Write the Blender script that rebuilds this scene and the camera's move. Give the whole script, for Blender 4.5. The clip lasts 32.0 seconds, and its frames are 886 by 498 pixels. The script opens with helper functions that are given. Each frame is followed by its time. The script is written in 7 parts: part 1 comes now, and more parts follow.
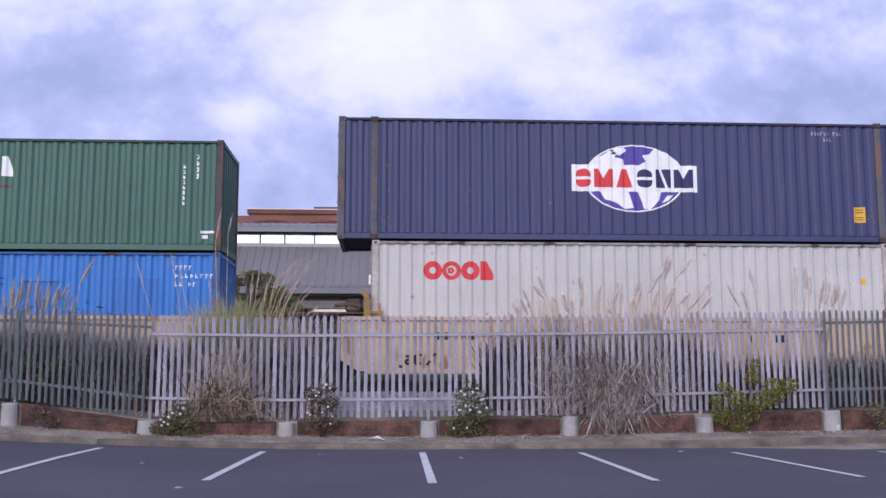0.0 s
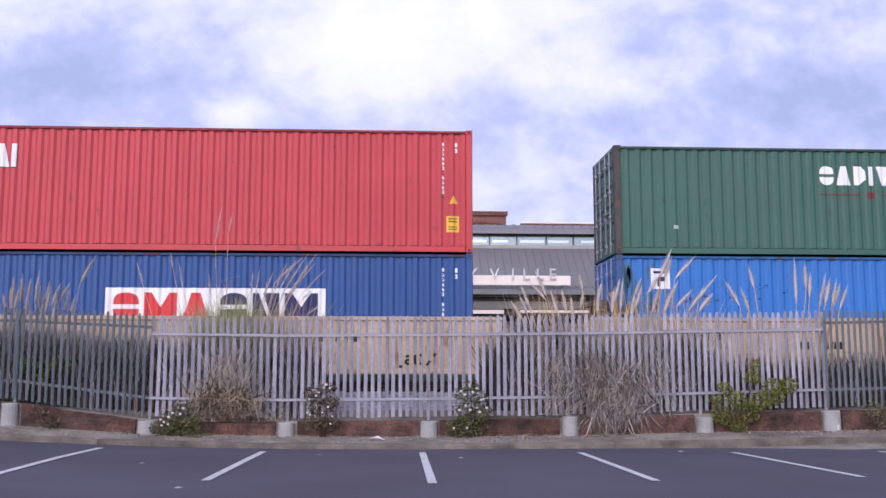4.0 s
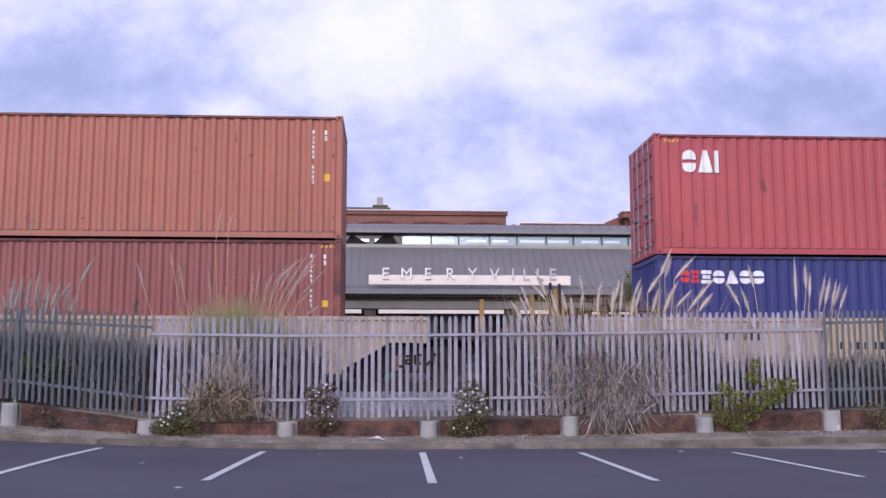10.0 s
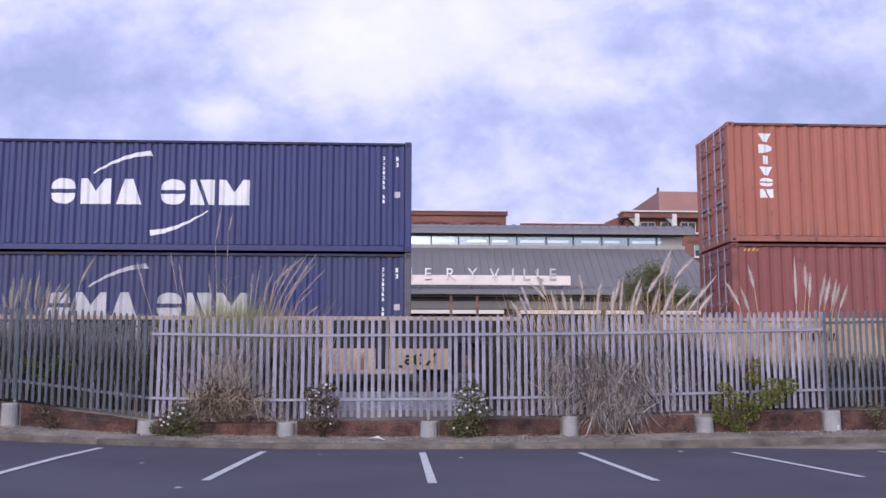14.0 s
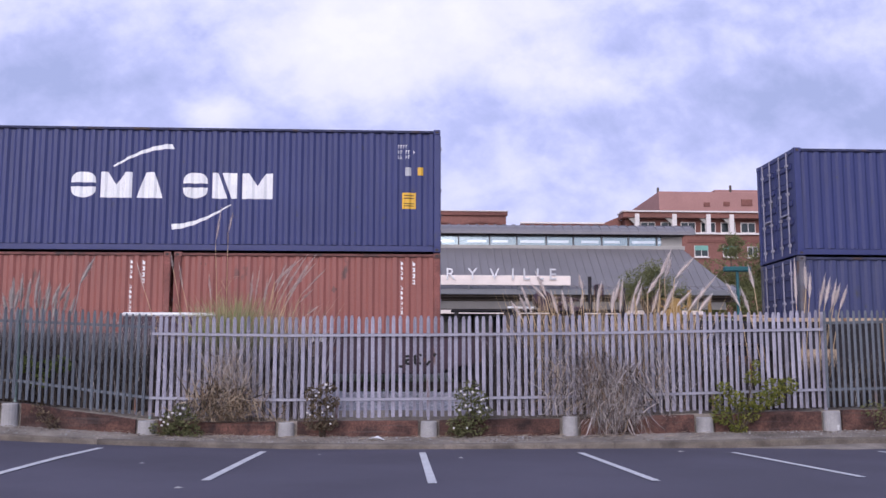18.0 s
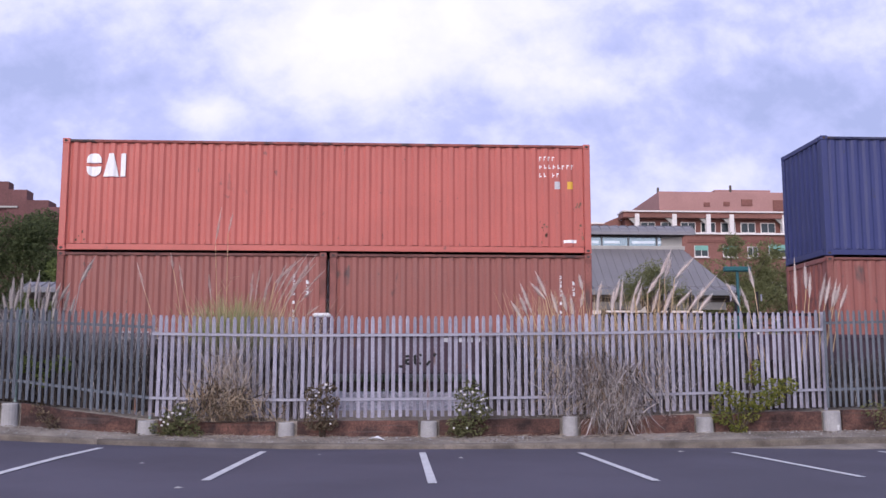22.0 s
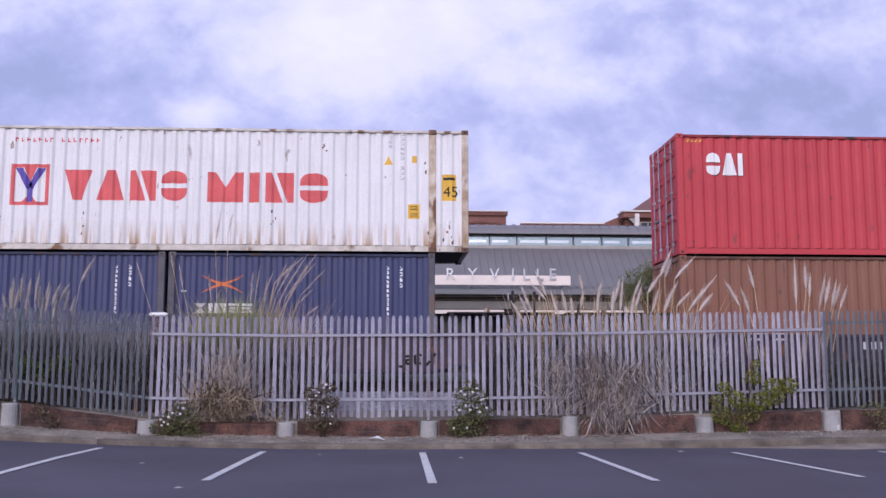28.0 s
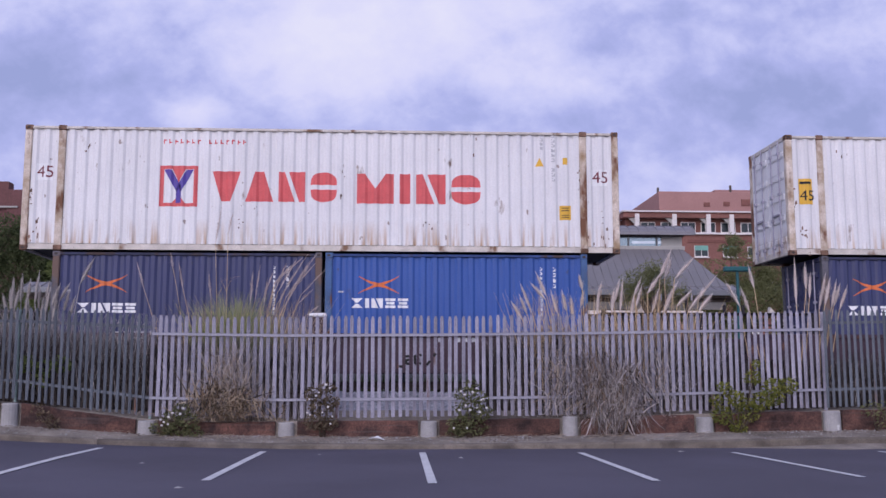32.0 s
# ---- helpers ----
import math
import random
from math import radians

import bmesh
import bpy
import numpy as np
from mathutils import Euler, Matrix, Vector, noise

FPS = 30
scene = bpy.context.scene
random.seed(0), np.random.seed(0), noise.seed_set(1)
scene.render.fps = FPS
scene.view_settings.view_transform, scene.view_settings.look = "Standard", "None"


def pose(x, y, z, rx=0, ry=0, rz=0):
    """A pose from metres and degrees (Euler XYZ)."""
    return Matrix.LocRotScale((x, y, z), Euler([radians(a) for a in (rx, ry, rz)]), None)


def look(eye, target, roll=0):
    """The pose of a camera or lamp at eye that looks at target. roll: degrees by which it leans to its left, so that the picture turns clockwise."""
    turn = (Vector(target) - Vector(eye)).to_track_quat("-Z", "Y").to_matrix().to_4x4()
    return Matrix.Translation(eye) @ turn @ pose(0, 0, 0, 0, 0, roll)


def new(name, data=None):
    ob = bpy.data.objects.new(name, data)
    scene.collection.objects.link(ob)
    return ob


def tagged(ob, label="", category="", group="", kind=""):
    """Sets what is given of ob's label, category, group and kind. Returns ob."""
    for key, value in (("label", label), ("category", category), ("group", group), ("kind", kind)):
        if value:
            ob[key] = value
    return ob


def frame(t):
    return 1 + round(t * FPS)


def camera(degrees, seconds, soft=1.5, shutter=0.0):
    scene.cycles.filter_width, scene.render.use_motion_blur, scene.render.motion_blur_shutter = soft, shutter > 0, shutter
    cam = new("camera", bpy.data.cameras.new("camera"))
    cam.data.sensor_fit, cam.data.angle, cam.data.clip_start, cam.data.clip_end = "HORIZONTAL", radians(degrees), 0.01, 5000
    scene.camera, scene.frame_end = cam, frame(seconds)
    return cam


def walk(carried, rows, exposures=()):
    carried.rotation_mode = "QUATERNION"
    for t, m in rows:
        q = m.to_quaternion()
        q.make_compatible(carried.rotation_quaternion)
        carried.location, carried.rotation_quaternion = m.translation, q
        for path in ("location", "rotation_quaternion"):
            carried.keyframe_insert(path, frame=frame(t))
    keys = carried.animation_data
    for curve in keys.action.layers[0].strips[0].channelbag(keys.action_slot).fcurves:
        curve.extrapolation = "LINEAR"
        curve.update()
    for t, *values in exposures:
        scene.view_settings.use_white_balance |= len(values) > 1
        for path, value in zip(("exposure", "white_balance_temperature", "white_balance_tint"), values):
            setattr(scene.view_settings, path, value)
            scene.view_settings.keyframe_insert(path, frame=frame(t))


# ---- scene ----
# The camera stands still in a parked car and looks over a lot and a fence at a passing train.
cam = camera(47.95, 32.0, soft=1.5)
here = pose(0, 0, 1.22, 97.435, 0, -3.135)
walk(cam, [(0, here), (32, here)], exposures=[(0, -0.03, 5900, 19), (2, 0.10, 5950, 18), (8.8, 0.12, 6100, 20), (10, 0.02, 6000, 20), (11, 0.05, 6000, 20), (12.4, 0.12, 6000, 20), (14, -0.02, 5950, 20), (16.5, 0.06, 5950, 20), (18, -0.01, 5950, 20), (19.2, 0.09, 6000, 20), (23.5, 0.11, 6050, 20), (25, 0.01, 6000, 20), (28, -0.12, 5900, 22), (32, -0.33, 5800, 24)])

SPEED = 5.323          # the train's pace, metres a second
MID = 16.0             # the moment at which train places are given

# ---- light: a bright overcast sky, the sun behind thin cloud at the camera's back ----
SUN_UP, SUN_TURN = 27, 198
world = bpy.data.worlds.new("overcast_sky")
scene.world = world
world.use_nodes = True
wn, wl = world.node_tree.nodes, world.node_tree.links
sky = wn.new("ShaderNodeTexSky")
sky.sky_type = "NISHITA"
sky.sun_disc = False
sky.sun_elevation, sky.sun_rotation = radians(SUN_UP), radians(SUN_TURN)
sky.air_density, sky.dust_density = 1.0, 2.5
veil = wn.new("ShaderNodeMixRGB")
veil.inputs[0].default_value = 0.55
veil.inputs[2].default_value = (6.2, 6.6, 8.6, 1)
wl.new(sky.outputs[0], veil.inputs[1])
wl.new(veil.outputs[0], wn["Background"].inputs[0])
wn["Background"].inputs[1].default_value = 0.135

sun = new("sun", bpy.data.lights.new("sun", "SUN"))
sun.data.energy, sun.data.angle, sun.data.color = 1.75, radians(55), (1.0, 0.96, 0.93)
sun_way = Vector((math.sin(radians(SUN_TURN)) * math.cos(radians(SUN_UP)), math.cos(radians(SUN_TURN)) * math.cos(radians(SUN_UP)), math.sin(radians(SUN_UP))))
sun.matrix_world = look(sun_way * 50, (0, 0, 0))


# ---- materials ----
def mat(name, col, rough=0.7, metal=0.0, vary=0.14, scale=2.0, fine=45.0, bump=0.12, rust=0.0, rust_col=(0.16, 0.07, 0.035), streak=0.0, rnd=0.12, spec=0.4, second=None, bumpdist=0.01, grain=(4.0, 4.0, 0.25), nick=0.0, runs=0.0, run_col=(0.42, 0.24, 0.10)):
    """A worn surface: broad and fine variation, an optional second tone, rust spots and runs."""
    m = bpy.data.materials.new(name)
    m.use_nodes = True
    n, l = m.node_tree.nodes, m.node_tree.links
    b = n["Principled BSDF"]
    tc = n.new("ShaderNodeTexCoord")
    info = n.new("ShaderNodeObjectInfo")
    off = n.new("ShaderNodeVectorMath")
    off.operation = "MULTIPLY_ADD"
    comb = n.new("ShaderNodeCombineXYZ")
    for k in range(3):
        l.new(info.outputs["Random"], comb.inputs[k])
    off.inputs[1].default_value = (37.0, 23.0, 51.0)
    l.new(comb.outputs[0], off.inputs[0])
    l.new(tc.outputs["Object"], off.inputs[2])
    place = off.outputs[0]

    def noise_of(size, detail=4, stretch=None):
        t = n.new("ShaderNodeTexNoise")
        t.inputs["Scale"].default_value = size
        t.inputs["Detail"].default_value = detail
        if stretch:
            mp = n.new("ShaderNodeMapping")
            mp.inputs["Scale"].default_value = stretch
            l.new(place, mp.inputs["Vector"])
            l.new(mp.outputs[0], t.inputs["Vector"])
        else:
            l.new(place, t.inputs["Vector"])
        return t.outputs["Fac"]

    def ramp(src, a, c, lo, hi):
        r = n.new("ShaderNodeValToRGB")
        r.color_ramp.elements[0].position, r.color_ramp.elements[0].color = lo, (*a, 1)
        r.color_ramp.elements[1].position, r.color_ramp.elements[1].color = hi, (*c, 1)
        l.new(src, r.inputs[0])
        return r.outputs[0]

    def mix(kind, fac, a, c):
        x = n.new("ShaderNodeMixRGB")
        x.blend_type = kind
        for slot, v in ((0, fac), (1, a), (2, c)):
            if isinstance(v, (int, float)):
                x.inputs[slot].default_value = v
            elif isinstance(v, tuple):
                x.inputs[slot].default_value = (*v, 1)
            else:
                l.new(v, x.inputs[slot])
        return x.outputs[0]

    lo = tuple(c * (1 - vary) for c in col)
    hi = tuple(min(1, c * (1 + vary)) for c in (second or col))
    out = ramp(noise_of(scale), lo, hi, 0.3, 0.7)
    f = noise_of(fine, 3)
    out = mix("MULTIPLY", 1.0, out, ramp(f, (1 - vary,) * 3, (1 + vary * 0.5,) * 3, 0.3, 0.7))
    if streak:
        s = noise_of(3.0, 5, grain)
        out = mix("MIX", ramp(s, (0, 0, 0), (streak,) * 3, 0.52, 0.78), out, tuple(0.55 * c + 0.06 for c in col))
    if rust:
        r = noise_of(1.7, 8, (1.6, 1.6, 0.7))
        out = mix("MIX", ramp(r, (0, 0, 0), (1, 1, 1), 0.69 - rust * 0.3, 0.76 - rust * 0.27), out, rust_col)
    if nick:
        k = noise_of(6.0, 3, (1.0, 1.0, 0.55))
        out = mix("MIX", ramp(k, (0, 0, 0), (nick,) * 3, 0.70, 0.74), out, rust_col)
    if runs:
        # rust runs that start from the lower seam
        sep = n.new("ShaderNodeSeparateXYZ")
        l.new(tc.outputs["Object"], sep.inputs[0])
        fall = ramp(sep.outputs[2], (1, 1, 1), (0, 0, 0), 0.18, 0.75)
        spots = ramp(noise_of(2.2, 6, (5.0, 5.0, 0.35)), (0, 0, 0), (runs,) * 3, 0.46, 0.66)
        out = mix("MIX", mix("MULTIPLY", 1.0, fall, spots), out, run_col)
    hs = n.new("ShaderNodeHueSaturation")
    ma = n.new("ShaderNodeMath")
    ma.operation = "MULTIPLY_ADD"
    ma.inputs[1].default_value, ma.inputs[2].default_value = rnd, 1 - rnd / 2
    l.new(info.outputs["Random"], ma.inputs[0])
    l.new(ma.outputs[0], hs.inputs["Value"])
    l.new(out, hs.inputs["Color"])
    l.new(hs.outputs[0], b.inputs["Base Color"])
    b.inputs["Roughness"].default_value = rough
    b.inputs["Metallic"].default_value = metal
    b.inputs["Specular IOR Level"].default_value = spec
    if bump:
        bp = n.new("ShaderNodeBump")
        bp.inputs["Strength"].default_value, bp.inputs["Distance"].default_value = bump, bumpdist
        l.new(f, bp.inputs["Height"])
        l.new(bp.outputs[0], b.inputs["Normal"])
    return m


def leafy(name, a, c, rough=0.7, sheer=0.25):
    """Leaves and stalks: each leaf takes its own tone between two."""
    m = bpy.data.materials.new(name)
    m.use_nodes = True
    n, l = m.node_tree.nodes, m.node_tree.links
    b = n["Principled BSDF"]
    g = n.new("ShaderNodeNewGeometry")
    r = n.new("ShaderNodeValToRGB")
    r.color_ramp.elements[0].color, r.color_ramp.elements[1].color = (*a, 1), (*c, 1)
    l.new(g.outputs["Random Per Island"], r.inputs[0])
    l.new(r.outputs[0], b.inputs["Base Color"])
    b.inputs["Roughness"].default_value = rough
    b.inputs["Specular IOR Level"].default_value = 0.25
    tr = n.new("ShaderNodeBsdfTranslucent")
    l.new(r.outputs[0], tr.inputs[0])
    mx = n.new("ShaderNodeMixShader")
    mx.inputs[0].default_value = sheer
    l.new(b.outputs[0], mx.inputs[1])
    l.new(tr.outputs[0], mx.inputs[2])
    l.new(mx.outputs[0], n["Material Output"].inputs[0])
    return m


DARKER_PAINT = {}


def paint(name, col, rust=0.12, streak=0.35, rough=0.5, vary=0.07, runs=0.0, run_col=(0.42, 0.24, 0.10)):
    """Container paint, and with it a darker, rust-flecked copy for its top rail."""
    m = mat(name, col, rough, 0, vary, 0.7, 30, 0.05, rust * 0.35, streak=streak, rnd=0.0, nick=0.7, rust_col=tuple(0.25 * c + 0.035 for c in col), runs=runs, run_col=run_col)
    DARKER_PAINT[name] = mat("darker_" + name, tuple(0.55 * c + 0.012 for c in col), 0.75, 0, 0.3, 3.0, 40, 0.1, 0.42, streak=0.6, rnd=0.1, rust_col=(0.06, 0.04, 0.038), grain=(1.2, 4.0, 4.0))
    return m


ASPHALT = mat("asphalt", (0.076, 0.069, 0.095), 0.85, 0, 0.17, 0.4, 260, 0.5, rnd=0, bumpdist=0.004)
CONCRETE = mat("old_concrete", (0.34, 0.33, 0.33), 0.85, 0, 0.18, 3, 60, 0.3, streak=0.25)
KERB = mat("kerb_concrete", (0.115, 0.096, 0.08), 0.95, 0, 0.34, 2.2, 60, 0.7, streak=0.5, rnd=0.06, bumpdist=0.02, second=(0.175, 0.148, 0.122), grain=(0.5, 3.0, 3.0))
EARTH = mat("dry_verge_soil", (0.17, 0.142, 0.118), 0.95, 0, 0.28, 1.3, 35, 0.8, rnd=0, bumpdist=0.03, second=(0.27, 0.235, 0.20))
LAND = mat("dry_land", (0.17, 0.15, 0.11), 0.95, 0, 0.25, 0.3, 8, 0.5, rnd=0, bumpdist=0.05)
BALLAST = mat("ballast_stone", (0.30, 0.30, 0.33), 0.9, 0, 0.3, 6, 30, 1.0, rnd=0.5, bumpdist=0.03)
LINE = mat("road_paint", (0.56, 0.56, 0.57), 0.7, 0, 0.12, 5, 90, 0.3, rnd=0)
TIMBER = mat("stained_timber", (0.05, 0.026, 0.024), 0.85, 0, 0.45, 3.5, 30, 0.7, streak=0.6, rnd=0.5, grain=(0.35, 5.0, 7.0), second=(0.105, 0.05, 0.038))
GALV = mat("galvanised_steel", (0.34, 0.325, 0.39), 0.55, 0.15, 0.2, 2.6, 40, 0.08, rnd=0.42, rust=0.06, streak=0.35)
GALV_OLD = mat("old_weathered_zinc", (0.135, 0.15, 0.175), 0.7, 0.1, 0.22, 2.0, 50, 0.1, rnd=0.35, rust=0.10, streak=0.3)
RAIL_GREY = mat("dull_fence_rail_steel", (0.32, 0.315, 0.37), 0.6, 0.15, 0.12, 2, 50, 0.08)
WHEEL = mat("oily_dark_wheel_steel", (0.045, 0.04, 0.042), 0.6, 0.3, 0.25, 4, 40, 0.1)
GALV_GREEN = mat("green_tinged_steel", (0.20, 0.27, 0.26), 0.6, 0.2, 0.12, 2, 50, 0.08)
STEEL = mat("worn_rail_steel", (0.075, 0.06, 0.055), 0.6, 0.4, 0.2, 3, 40, 0.2)
DARK = mat("dark_grimy_steel", (0.026, 0.022, 0.026), 0.75, 0.2, 0.3, 3, 30, 0.2)
YELLOW_CAR = mat("faded_yellow_car_paint", (0.45, 0.335, 0.228), 0.65, 0, 0.15, 0.9, 25, 0.1, 0.3, streak=0.45, rust_col=(0.24, 0.13, 0.07), rnd=0.1)
BROWN_CAR = mat("maroon_brown_car_paint", (0.056, 0.032, 0.046), 0.7, 0, 0.2, 0.9, 25, 0.1, 0.2, streak=0.4, rnd=0.1)
OLD_TIMBER = mat("tarred_sleeper_timber", (0.035, 0.028, 0.028), 0.9, 0, 0.35, 3.5, 30, 0.7, streak=0.4, rnd=0.4, grain=(0.35, 5.0, 7.0))
GRIME = mat("oily_brown_brake_steel", (0.05, 0.036, 0.034), 0.75, 0.1, 0.35, 5, 40, 0.3, second=(0.10, 0.065, 0.05))
OCHRE = mat("dirty_ochre_car_paint", (0.30, 0.19, 0.06), 0.7, 0, 0.25, 2.5, 30, 0.1, 0.4, streak=0.5, rust_col=(0.12, 0.06, 0.03))
SCUFF = mat("dark_scrape", (0.02, 0.035, 0.06), 0.8, 0, 0.3, 6, 40, 0.0, rnd=0)
WEAR = mat("grey_green_weathered_paint", (0.07, 0.15, 0.22), 0.75, 0, 0.25, 2.0, 30, 0.05, 0.3, streak=0.6, rnd=0, rust_col=(0.05, 0.07, 0.08))
RUST = mat("rusty_steel", (0.15, 0.085, 0.055), 0.85, 0.1, 0.35, 5, 40, 0.3, second=(0.22, 0.13, 0.09))
WHITE_MARK = mat("white_marking", (0.80, 0.80, 0.80), 0.6, 0, 0.08, 2, 40, 0.0, 0.06, (0.45, 0.42, 0.4), rnd=0)
FADED_MARK = mat("faded_white_marking", (0.50, 0.50, 0.52), 0.6, 0, 0.15, 2, 40, 0.0, 0.2, (0.22, 0.22, 0.26), rnd=0)
RED_MARK = mat("red_marking", (0.62, 0.045, 0.05), 0.55, 0, 0.08, 2, 40, 0.0, rnd=0)
FADED_RED = mat("faded_red_marking", (0.66, 0.115, 0.115), 0.6, 0, 0.12, 2, 40, 0.0, rnd=0)
ORANGE_MARK = mat("orange_marking", (0.68, 0.17, 0.05), 0.55, 0, 0.08, 2, 40, 0.0, rnd=0)
YELLOW_MARK = mat("yellow_label", (0.72, 0.42, 0.04), 0.5, 0, 0.06, 2, 40, 0.0, rnd=0)
NAVY_MARK = mat("navy_marking", (0.025, 0.025, 0.10), 0.55, 0, 0.08, 2, 40, 0.0, rnd=0)
BLUE_MARK = mat("violet_blue_marking", (0.09, 0.06, 0.32), 0.55, 0, 0.08, 2, 40, 0.0, rnd=0)
BLACK_MARK = mat("black_marking", (0.012, 0.012, 0.014), 0.6, 0, 0.1, 2, 40, 0.0, rnd=0)

NAVY = paint("navy_container_paint", (0.034, 0.042, 0.140), 0.10)
NAVY2 = paint("dusty_navy_container_paint", (0.042, 0.049, 0.128), 0.16, 0.5)
GREEN = paint("green_container_paint", (0.045, 0.122, 0.092), 0.06)
BRIGHT_BLUE = paint("bright_blue_container_paint", (0.033, 0.165, 0.50), 0.10)
SHORT_BLUE = paint("strong_blue_container_paint", (0.036, 0.095, 0.34), 0.08)
MID_BLUE = paint("blue_container_paint", (0.022, 0.075, 0.25), 0.05)
PATCH_BLUE = paint("repainted_blue_patch", (0.03, 0.14, 0.43), 0.05, 0.2)
DEEP_BLUE = paint("deep_blue_container_paint", (0.032, 0.036, 0.165), 0.05)
GREY_WHITE = paint("grey_white_container_paint", (0.51, 0.495, 0.485), 0.10, 0.2)
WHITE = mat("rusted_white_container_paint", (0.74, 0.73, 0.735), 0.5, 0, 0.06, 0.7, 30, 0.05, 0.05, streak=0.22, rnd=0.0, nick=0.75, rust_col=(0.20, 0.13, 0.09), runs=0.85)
CASTING = mat("dark_worn_casting", (0.06, 0.045, 0.042), 0.7, 0.2, 0.35, 8, 60, 0.2)
MAROON_MARK = mat("maroon_marking", (0.16, 0.025, 0.035), 0.6, 0, 0.08, 2, 40, 0.0, rnd=0)
WHITE_TRIM = mat("rust_edged_white_paint", (0.60, 0.55, 0.49), 0.6, 0, 0.18, 3.0, 40, 0.1, 0.36, streak=0.5, rnd=0.1, rust_col=(0.20, 0.11, 0.06), nick=0.9, grain=(1.5, 4.0, 4.0))
RUSTY_WHITE = mat("rust_stained_white_paint", (0.46, 0.31, 0.17), 0.7, 0, 0.25, 3, 40, 0.1, 0.55, streak=0.5, rnd=0.1, second=(0.62, 0.55, 0.48))
RED = paint("red_container_paint", (0.50, 0.05, 0.062), 0.04, 0.15)
DULL_RED = paint("dull_red_container_paint", (0.42, 0.082, 0.092), 0.08, 0.3)
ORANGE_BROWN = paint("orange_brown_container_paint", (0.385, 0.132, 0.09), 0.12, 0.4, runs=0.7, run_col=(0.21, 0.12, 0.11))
BROWN_RED = paint("brown_red_container_paint", (0.24, 0.078, 0.072), 0.10, 0.35)
SALMON = paint("salmon_red_container_paint", (0.46, 0.12, 0.095), 0.06, 0.25)
TAN_BROWN = paint("tan_brown_container_paint", (0.225, 0.098, 0.062), 0.12, 0.35)
RED_BROWN = paint("red_brown_container_paint", (0.265, 0.093, 0.075), 0.16, 0.4)
CRIMSON = paint("crimson_container_paint", (0.33, 0.03, 0.075), 0.05, 0.2)

WORN_BLUE = mat("worn_rusty_navy_post", (0.11, 0.105, 0.125), 0.75, 0, 0.3, 2.5, 40, 0.1, 0.5, streak=0.6, rnd=0.2, rust_col=(0.15, 0.10, 0.08))
WORN_GREEN = mat("grimy_dark_post", (0.075, 0.065, 0.068), 0.75, 0, 0.3, 2.5, 40, 0.1, 0.4, streak=0.5, rnd=0.2)
WORN_BRIGHT = mat("worn_blue_post", (0.06, 0.12, 0.26), 0.7, 0, 0.25, 2.5, 40, 0.1, 0.4, streak=0.5, rnd=0.2)
WORN_RED = mat("grimy_red_brown_post", (0.23, 0.085, 0.07), 0.75, 0, 0.3, 2.5, 40, 0.1, 0.4, streak=0.5, rnd=0.2, rust_col=(0.10, 0.055, 0.05))
WORN_WHITE = mat("worn_grey_white_post", (0.42, 0.39, 0.36), 0.75, 0, 0.25, 2.5, 40, 0.1, 0.4, streak=0.5, rnd=0.2)


